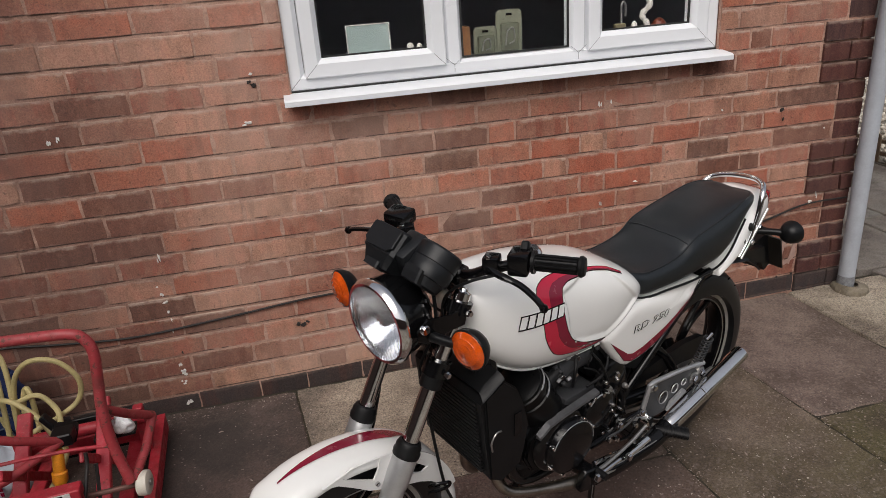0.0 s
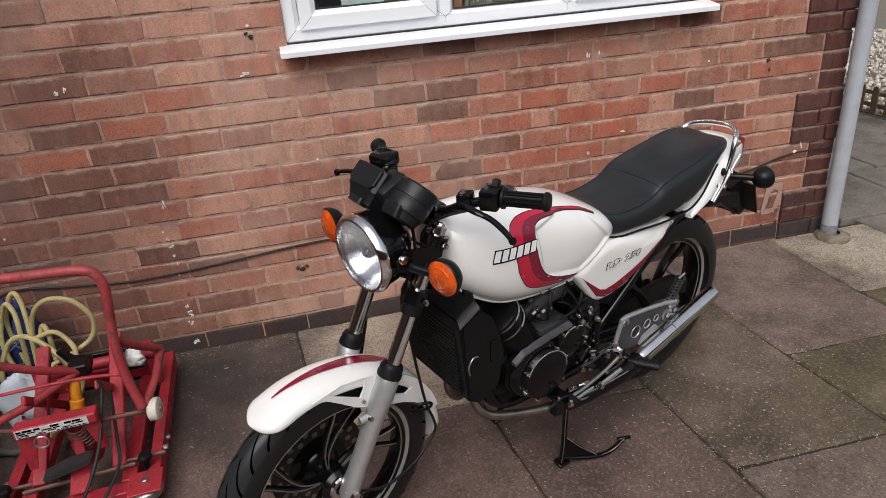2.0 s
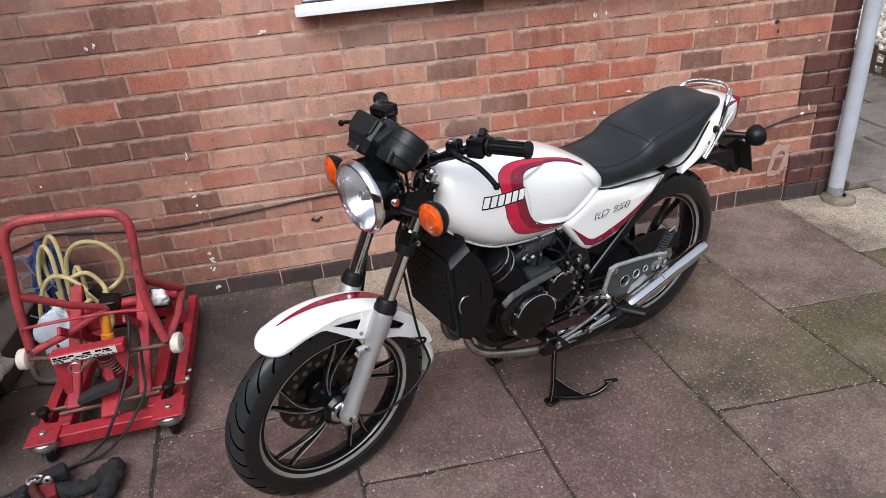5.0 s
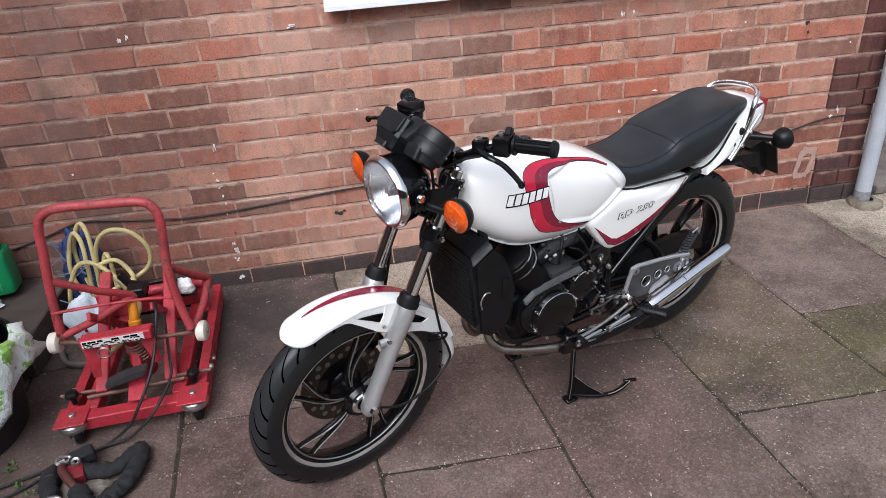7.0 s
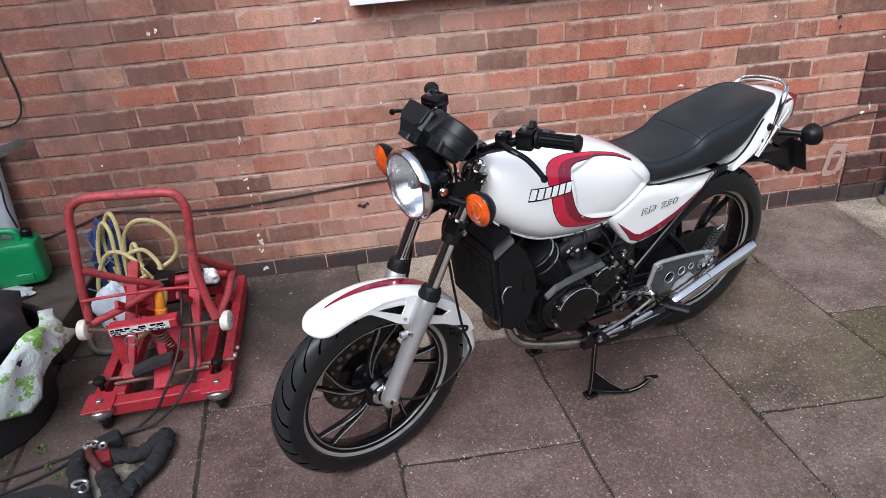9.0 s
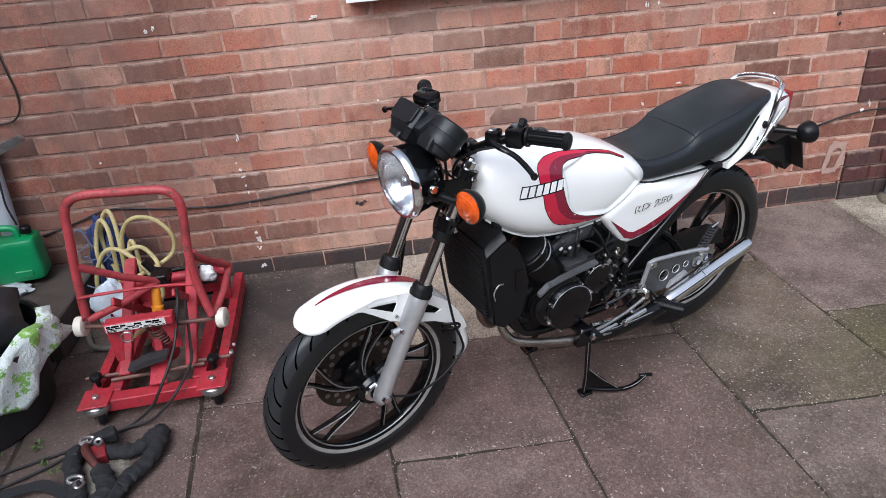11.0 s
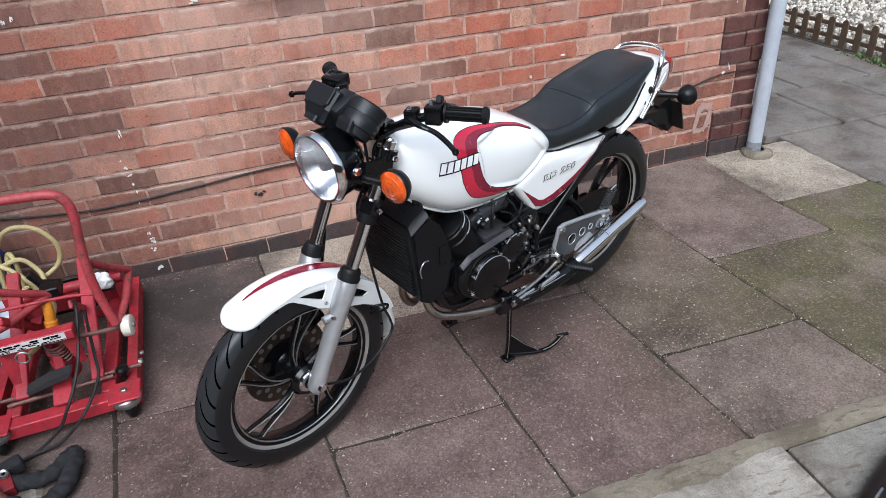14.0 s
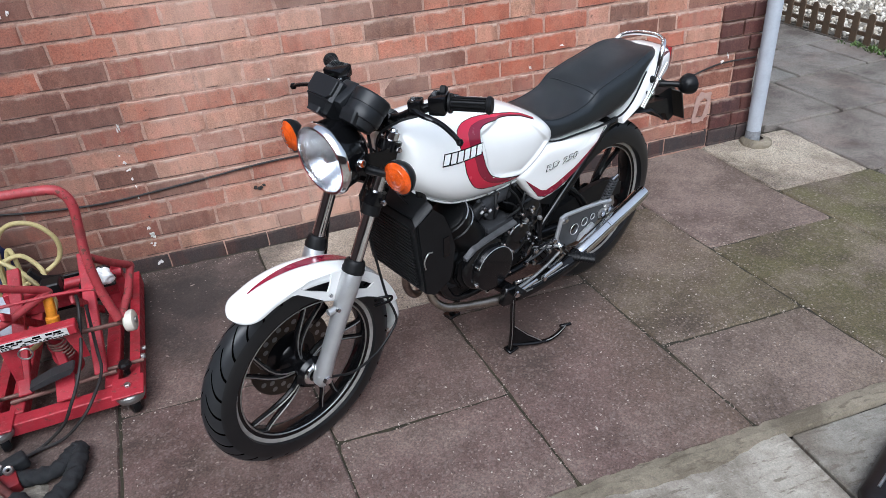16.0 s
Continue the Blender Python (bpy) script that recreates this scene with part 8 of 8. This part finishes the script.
# ---- picket fence and white gravel ----
M_FENCE = simple("brown_stained_timber", (0.100, 0.066, 0.040), 0.75, vary=0.4, scale=14, bump=0.4, bscale=90)
fence = empty("picket_fence", pose(4.75, 0, 0.02))
tagged(fence, "low brown wooden picket fence along white gravel", "fence")
for k in range(26):
    y = 0.16 + 0.128 * k
    w, h = 0.027, 0.225
    out = [(-w, 0), (w, 0), (w, h - 0.03)] + [(w * math.cos(a), h - 0.03 + 0.03 * math.sin(a)) for a in (radians(20 + 20 * i) for i in range(8))] + [(-w, h - 0.03)]
    o = part("picket", plate(out, 0.010, pose(0, 0, 0, 0, 0, 90)), M_FENCE, fence)
    o.location = (-0.012, y, random.Random(k).uniform(-0.008, 0.008))
for z in (0.065, 0.155):
    part("rail", boxm((0.0, 0.05, z), (0.018, 3.6, z + 0.028), 0.002), M_FENCE, fence)
tagged(part("gravel_bed", boxm((4.78, -6, -0.05), (12, 9, 0.030)), simple("gravel_base", (0.16, 0.14, 0.11), 0.9, vary=0.6, scale=60, bump=0.8)), "bed of white gravel behind the fence", "gravel", kind="structure")
stones = bmesh.new()
rr = random.Random(5)
verts, faces = [], []
base = bmesh.new()
bmesh.ops.create_icosphere(base, subdivisions=1, radius=1.0)
bv = [v.co.copy() for v in base.verts]
bf = [[v.index for v in f.verts] for f in base.faces]
base.free()
for k in range(8500):
    x, y = rr.uniform(4.80, 7.6), rr.uniform(-0.2, 5.2)
    if k < 160:
        x, y = 4.70 + rr.uniform(-0.06, 0.05), rr.uniform(0.3, 2.2)
    s = rr.uniform(0.010, 0.026) * (0.7 if k < 160 else 1.0)
    q = Euler((rr.uniform(0, 6), rr.uniform(0, 6), rr.uniform(0, 6))).to_matrix()
    n0 = len(verts)
    sc = Vector((s, s * rr.uniform(.6, 1), s * rr.uniform(.5, .8)))
    for v in bv:
        c = q @ Vector((v.x * sc.x, v.y * sc.y, v.z * sc.z))
        verts.append((x + c.x, y + c.y, (0.035 if x > 4.79 else 0.004) + s * 0.4 + c.z))
    faces += [[i + n0 for i in f] for f in bf]
stones.free()


def stone_material():
    k = Nodes("white_gravel")
    rnd = k.n("ShaderNodeNewGeometry").outputs["Random Per Island"]
    col = k.ramp(rnd, [(0, (0.30, 0.26, 0.20)), (0.35, (0.48, 0.43, 0.36)), (0.8, (0.66, 0.62, 0.55)), (1, (0.18, 0.15, 0.12))])
    k.set(Base_Color=col, Roughness=0.8)
    return k.mat


me = bpy.data.meshes.new("gravel")
me.from_pydata(verts, [], faces)
me.materials.append(stone_material())
tagged(new("gravel", me), "loose white gravel stones behind the fence", "gravel", kind="stuff")
tagged(part("bed_edging", boxm((4.715, 0.0, -0.02), (4.738, 3.7, 0.035), 0.004), simple("dark_edging", (0.05, 0.04, 0.03), 0.9)), "dark strip along the foot of the fence", "edging", kind="structure")

M_LEAF = simple("weed_leaf", (0.075, 0.125, 0.030), 0.55, vary=0.4)


def weed(at, n, size, seed):
    """A tuft of small pointed leaves."""
    rr = random.Random(seed)
    b = bmesh.new()
    for k in range(n):
        a, tilt, L = rr.uniform(0, 6.283), rr.uniform(0.2, 1.2), size * rr.uniform(0.5, 1)
        d = Vector((math.cos(a) * math.sin(tilt), math.sin(a) * math.sin(tilt), math.cos(tilt)))
        s = Vector((-math.sin(a), math.cos(a), 0)) * L * 0.16
        p = Vector((rr.uniform(-1, 1), rr.uniform(-1, 1), 0)) * size * 0.6
        vs = [b.verts.new(q) for q in (p, p + d * L * 0.5 + s, p + d * L - Vector((0, 0, L * 0.15)), p + d * L * 0.5 - s)]
        b.faces.new(vs)
    o = part("weed", b, M_LEAF)
    o.location = at
    return tagged(o, "small green weed growing beside the paving", "weed", group="weeds")


for i, (x, y, n, s) in enumerate(((4.70, 0.96, 120, 0.075), (4.71, 0.82, 140, 0.085), (4.68, 1.08, 60, 0.06), (4.70, 0.70, 120, 0.08), (4.66, 0.60, 90, 0.055), (4.70, 0.48, 90, 0.06), (4.66, 0.36, 70, 0.05), (4.69, 0.24, 70, 0.055), (-0.60, -1.02, 16, 0.03), (-0.55, -1.10, 14, 0.03), (-0.72, -1.06, 18, 0.035), (-0.50, -1.16, 10, 0.025))):
    weed((x, y, 0.002), n, s, i)

# chips, petals and grit scattered on the paving
rr = random.Random(99)
DRIFTS = ((1.66, -1.12), (0.95, -1.55), (1.79, -1.40), (0.72, -1.66), (1.88, -1.02), (1.30, -1.48), (2.02, -0.85))
verts, faces = [], []
for k in range(4700):
    x, y = rr.uniform(-0.9, 4.2), rr.uniform(-2.1, -0.03)
    petal = rr.random() < 0.055
    if k >= 3600:
        petal = False
        cx, cy = rr.choice(DRIFTS)
        x, y = rr.gauss(cx, 0.16), min(-0.03, rr.gauss(cy, 0.12))
    elif not petal and rr.random() < 0.72:
        i = rr.randrange(3, 8)
        if rr.random() < 0.6:
            x = U[i] - 0.11 * y + rr.gauss(0, 0.020)
        else:
            y = rr.choice(ROWS_Y[i]) + rr.gauss(0, 0.018)
            x = rr.uniform(U[i], U[i + 1]) - 0.11 * y
            y = min(y, -0.03)
    if y < -1.70 and rr.random() < 0.5:
        continue
    s = rr.uniform(0.006, 0.011) if petal else rr.choice((0.0018, 0.002, 0.0025, 0.003, 0.0035, 0.0048))
    thin = rr.uniform(0.3, 0.55) if petal else rr.uniform(0.5, 1.0)
    a, n0 = rr.uniform(0, 6.28), len(verts)
    for dx, dy, dz in ((-1, -0.5, 0), (0.2, -0.7, 0.3), (1, 0.1, 0.1), (0.3, 0.7, 0.35), (-0.7, 0.5, 0.1), (0, 0, 0.5)):
        dy *= thin
        verts.append((x + s * (dx * math.cos(a) - dy * math.sin(a)), y + s * (dx * math.sin(a) + dy * math.cos(a)), 0.0005 + s * dz * 0.5))
    faces += [[n0 + i, n0 + (i + 1) % 5, n0 + 5] for i in range(5)]
k = Nodes("pale_chips")
rnd = k.n("ShaderNodeNewGeometry").outputs["Random Per Island"]
k.set(Base_Color=k.ramp(rnd, [(0, (0.06, 0.045, 0.04)), (0.2, (0.24, 0.185, 0.155)), (0.7, (0.31, 0.255, 0.215)), (1, (0.48, 0.43, 0.37))]), Roughness=0.85)
me = bpy.data.meshes.new("scattered_chips")
me.from_pydata(verts, [], faces)
me.materials.append(k.mat)
tagged(new("scattered_chips", me), "scattered pale chips and petals on the paving", "debris", kind="stuff")

# ---- brickwork ----
EVEN = (-2.07, -1.83, -1.72, -1.48, -1.24, -1.09, -0.85, -0.61, -0.365, -0.13, 0.105, 0.34, 0.527, 0.64, 0.865, 1.074, 1.289, 1.51, 1.615, 1.83, 2.04, 2.15, 2.35, 2.56)
EVEN_B = (-2.07, -1.83, -1.72, -1.48, -1.24, -1.00, -0.85, -0.61, -0.365, -0.13, 0.105, 0.34, 0.58, 0.70, 0.865, 1.074, 1.289, 1.398, 1.615, 1.83, 2.04, 2.15, 2.35, 2.56)
ODD = (-2.15, -1.91, -1.67, -1.43, -1.31, -1.07, -0.79, -0.54, -0.43, -0.192, 0.044, 0.281, 0.469, 0.695, 0.90, 1.027, 1.245, 1.46, 1.67, 1.776, 1.99, 2.205, 2.408, 2.505)
rb = random.Random(11)
upper = bmesh.new()
parts_left = 300


# bricks that stand out from the rest of the wall, by a place on their face
DARK_AT = ((-0.06, 1.21), (-0.02, 0.87), (-0.18, 0.79), (-0.03, 0.69), (0.97, 0.94), (1.20, 0.94), (1.10, 0.86), (2.26, 1.10), (2.26, 0.71), (2.15, 0.81), (2.57, 0.96), (1.18, 1.11), (-0.16, 0.99), (-0.27, 1.10), (0.78, 1.03), (-0.11, 0.81), (0.95, 0.99), (2.23, 0.80), (1.27, 0.69), (-0.32, 0.70), (0.13, 0.33), (0.23, 0.16), (2.10, 0.24), (2.32, 0.33), (2.52, 0.22), (2.44, 0.49), (2.22, 0.58), (2.62, 0.40), (2.50, 0.66))
PALE_AT = ((0.17, 1.37), (0.25, 1.11), (1.02, 0.86), (0.58, 0.78), (0.69, 0.77), (0.53, 0.93), (1.31, 1.08), (2.06, 0.77), (0.38, 1.39), (0.31, 1.20), (0.55, 0.97), (0.99, 0.83), (0.38, 0.82), (0.21, 0.96), (0.32, 0.48), (1.23, 0.95), (1.59, 0.78), (0.18, 0.64), (-0.05, 0.50), (0.69, 0.87), (0.25, 0.74))
ORANGE_AT = ((0.46, 1.45), (-0.31, 0.84), (1.37, 0.98), (0.85, 0.90), (1.83, 0.80), (1.61, 0.87), (1.53, 0.65), (0.19, 1.02), (0.43, 1.15), (1.90, 0.72), (1.23, 0.81), (2.64, 0.86), (-0.10, 0.96), (1.37, 0.78), (1.47, 0.81), (2.01, 0.87), (1.74, 0.82), (0.38, 0.66), (0.47, 0.35), (0.59, 1.08), (2.17, 0.89))
UP = {M_BRICK: 0, M_BRICK_DARK: 1, M_PALE: 2, M_ORANGE: 3, M_BRICK_BLUE: 4}


def brick_kind(x0, x1, k):
    """The bricks that stand out first; else brown ones gather low towards the yard's end, pale ones towards the middle."""
    z0 = PLINTH + k * COURSE
    r = rb.random()
    for spots, material in ((DARK_AT, M_BRICK_DARK), (PALE_AT, M_PALE), (ORANGE_AT, M_ORANGE)):
        if any(x0 <= x < x1 and z0 <= z < z0 + COURSE for x, z in spots):
            return material
    low = max(0.0, min(1.0, (0.15 - x0) / 0.9)) * (0.8 if k < 9 else 0.35)
    if r < 0.03 + 0.60 * low:
        return M_BRICK_DARK
    if r > 0.93 - (0.10 if 0.1 < x0 < 0.9 else 0.0):
        return M_PALE
    return M_ORANGE if 0.45 < r < 0.52 else M_BRICK


def lay(x0, x1, k, material, proud=0.0):
    global parts_left
    gap = J if k >= 0 else 0.005
    L, H = x1 - x0 - gap, COURSE - J
    z = PLINTH + k * COURSE if k >= 0 else -0.035
    H = H if k >= 0 else PLINTH + 0.035 - J
    b = brick_mesh(L, H, int(x0 * 1000) * 7 + k * 331)
    at = Vector((x0 + gap / 2, -proud + rb.uniform(-0.0015, 0.0015), z + J / 2))
    for v in b.verts:
        v.co.z += fit_courses(at.x + v.co.x, at.z + v.co.z) - (at.z + v.co.z)
    if z < 1.32 and parts_left > 0 and x0 > -1.25:
        parts_left -= 1
        o = part("brick", b, material, wall)
        o.location = at
    else:
        bmesh.ops.translate(b, verts=b.verts[:], vec=at)
        me = bpy.data.meshes.new("tmp")
        b.to_mesh(me)
        b.free()
        for p in me.polygons:
            p.material_index = UP.get(material, 0)
        upper.from_mesh(me)
        bpy.data.meshes.remove(me)


for k in range(-1, 32):
    z0, z1 = PLINTH + k * COURSE, PLINTH + (k + 1) * COURSE
    js = ODD if k % 2 else (EVEN if k % 4 == 0 else EVEN_B)
    wide = ((k + 1) // 3) % 2 == 0
    q = 2.755 if wide else 2.86
    js = [x for x in js if x < q - 0.06] + [q]
    for a, b_ in zip(js, js[1:]):
        spans = [(a, b_)]
        if z1 > WIN_Z0 + 0.004 and z0 < WIN_Z1:
            spans = [(s, e) for s, e in ((a, min(b_, WIN_X0 + 0.004)), (max(a, WIN_X1 - 0.004), b_)) if e - s > 0.03]
        for s, e in spans:
            lay(s, e, k, M_PLINTH if k < 0 else brick_kind(s, e, k))
    mid = 2.884 if (k % 2 == 0 or not wide) else 2.93
    for a, b_ in ([(q, mid), (mid, WALL_X1)] if wide else [(q, WALL_X1)]):
        lay(a, b_, k, M_PLINTH if k < 0 else M_BRICK_BLUE, 0.012 if wide else 0.002)
brickwork = tagged(part("upper_brickwork", upper, M_BRICK_UP, wall), kind="stuff")
for material in (M_DARK_UP, M_PALE_UP, M_ORANGE_UP, M_BLUE_UP):
    brickwork.data.materials.append(material)


M_DARKMARK = simple("dark_stain", (0.03, 0.025, 0.022), 0.9)
for i, (x, z, r, sx, sz) in enumerate(((0.414, 1.094, 0.020, 1.1, 0.5), (-0.003, 0.505, 0.012, 1, 1), (0.006, 0.470, 0.013, 1, 0.9), (-0.012, 0.535, 0.008, 1, 1), (0.003, 0.430, 0.010, 0.6, 1.4), (0.010, 0.395, 0.008, 0.6, 1.5), (0.005, 0.345, 0.007, 0.6, 2), (0.004, 0.20, 0.010, 0.6, 2), (0.012, 0.155, 0.022, 0.9, 1.0), (0.002, 0.115, 0.018, 1, 0.9), (0.0, 0.030, 0.018, 1, 1),
                                        (-0.23, 1.10, 0.012, 0.7, 1.2), (-0.20, 1.11, 0.010, 0.6, 1.3), (0.02, 0.640, 0.016, 0.45, 1.6), (1.763, 0.600, 0.012, 0.35, 2.2), (1.757, 1.015, 0.014, 0.7, 1.8), (1.916, 0.681, 0.010, 1.5, 0.6), (1.80, 1.02, 0.006, 1, 2), (2.30, 0.93, 0.006, 1, 1), (2.24, 0.90, 0.005, 1, 1), (0.45, 1.26, 0.009, 1.2, 0.8), (2.80, 0.80, 0.006, 1, 1), (-0.56, 0.60, 0.006, 1, 1), (0.62, 0.74, 0.006, 1, 1), (2.775, 0.47, 0.010, 1.6, 1.0), (2.81, 0.49, 0.014, 0.4, 1.8))):
    rs = random.Random(i + 300)
    for n in range(3 if r > 0.009 else 1):
        q = r * (0.62 if r > 0.009 else 1.0) * rs.uniform(0.6, 1.0)
        o = part("paint_splash", blob_bm(q, i * 3 + n, sx=sx, sz=sz), M_WHITE_BLOB, wall)
        o.location = (x + (rs.uniform(-0.7, 0.7) * r if n else 0), -0.0035 - (0.012 if x > 2.74 else 0), z + (rs.uniform(-0.9, 0.9) * r if n else 0))
for i, (x, z, r, sx) in enumerate(((0.470, 0.288, 0.010, 1), (0.488, 0.280, 0.013, 1.2), (0.505, 0.292, 0.008, 1), (0.02, 0.25, 0.008, 0.5), (2.60, 0.86, 0.010, 0.5), (2.59, 0.90, 0.010, 1.5), (0.455, 1.222, 0.010, 1.2), (0.44, 1.232, 0.007, 1.4), (2.66, 0.11, 0.007, 1), (2.74, 0.115, 0.007, 1), (2.88, 0.12, 0.007, 1))):
    o = part("dark_mark", blob_bm(r, i + 60, sx=sx), M_DARKMARK, wall)
    o.location = (x, -0.003 - (0.012 if x > 2.74 else 0), z)
b = bmesh.new()
rr = random.Random(4)
outer, inner = [], []
for k in range(28):
    t = 2 * math.pi * k / 28
    c, d = math.cos(t), math.sin(t)
    u, v = math.copysign(abs(c) ** 0.5, c), math.copysign(abs(d) ** 0.5, d)
    e = 1 + rr.uniform(-.10, .10)
    outer.append((0.044 * u * e + 0.012 * v, -0.001, 0.078 * v * e))
    e = 1 + rr.uniform(-.10, .10)
    inner.append((0.022 * u * e + 0.012 * v, -0.001, 0.050 * v * e - 0.008))
add_loft(b, [outer, [(x, -0.0035, z) for x, y, z in outer], [(x, -0.0035, z) for x, y, z in inner], inner], caps=False)
o = part("mortar_smear", b, simple("pale_mortar", (0.36, 0.235, 0.195), 0.95, vary=0.2, scale=40, bump=0.6), wall)
o.location = (2.700, -0.003, 0.245)
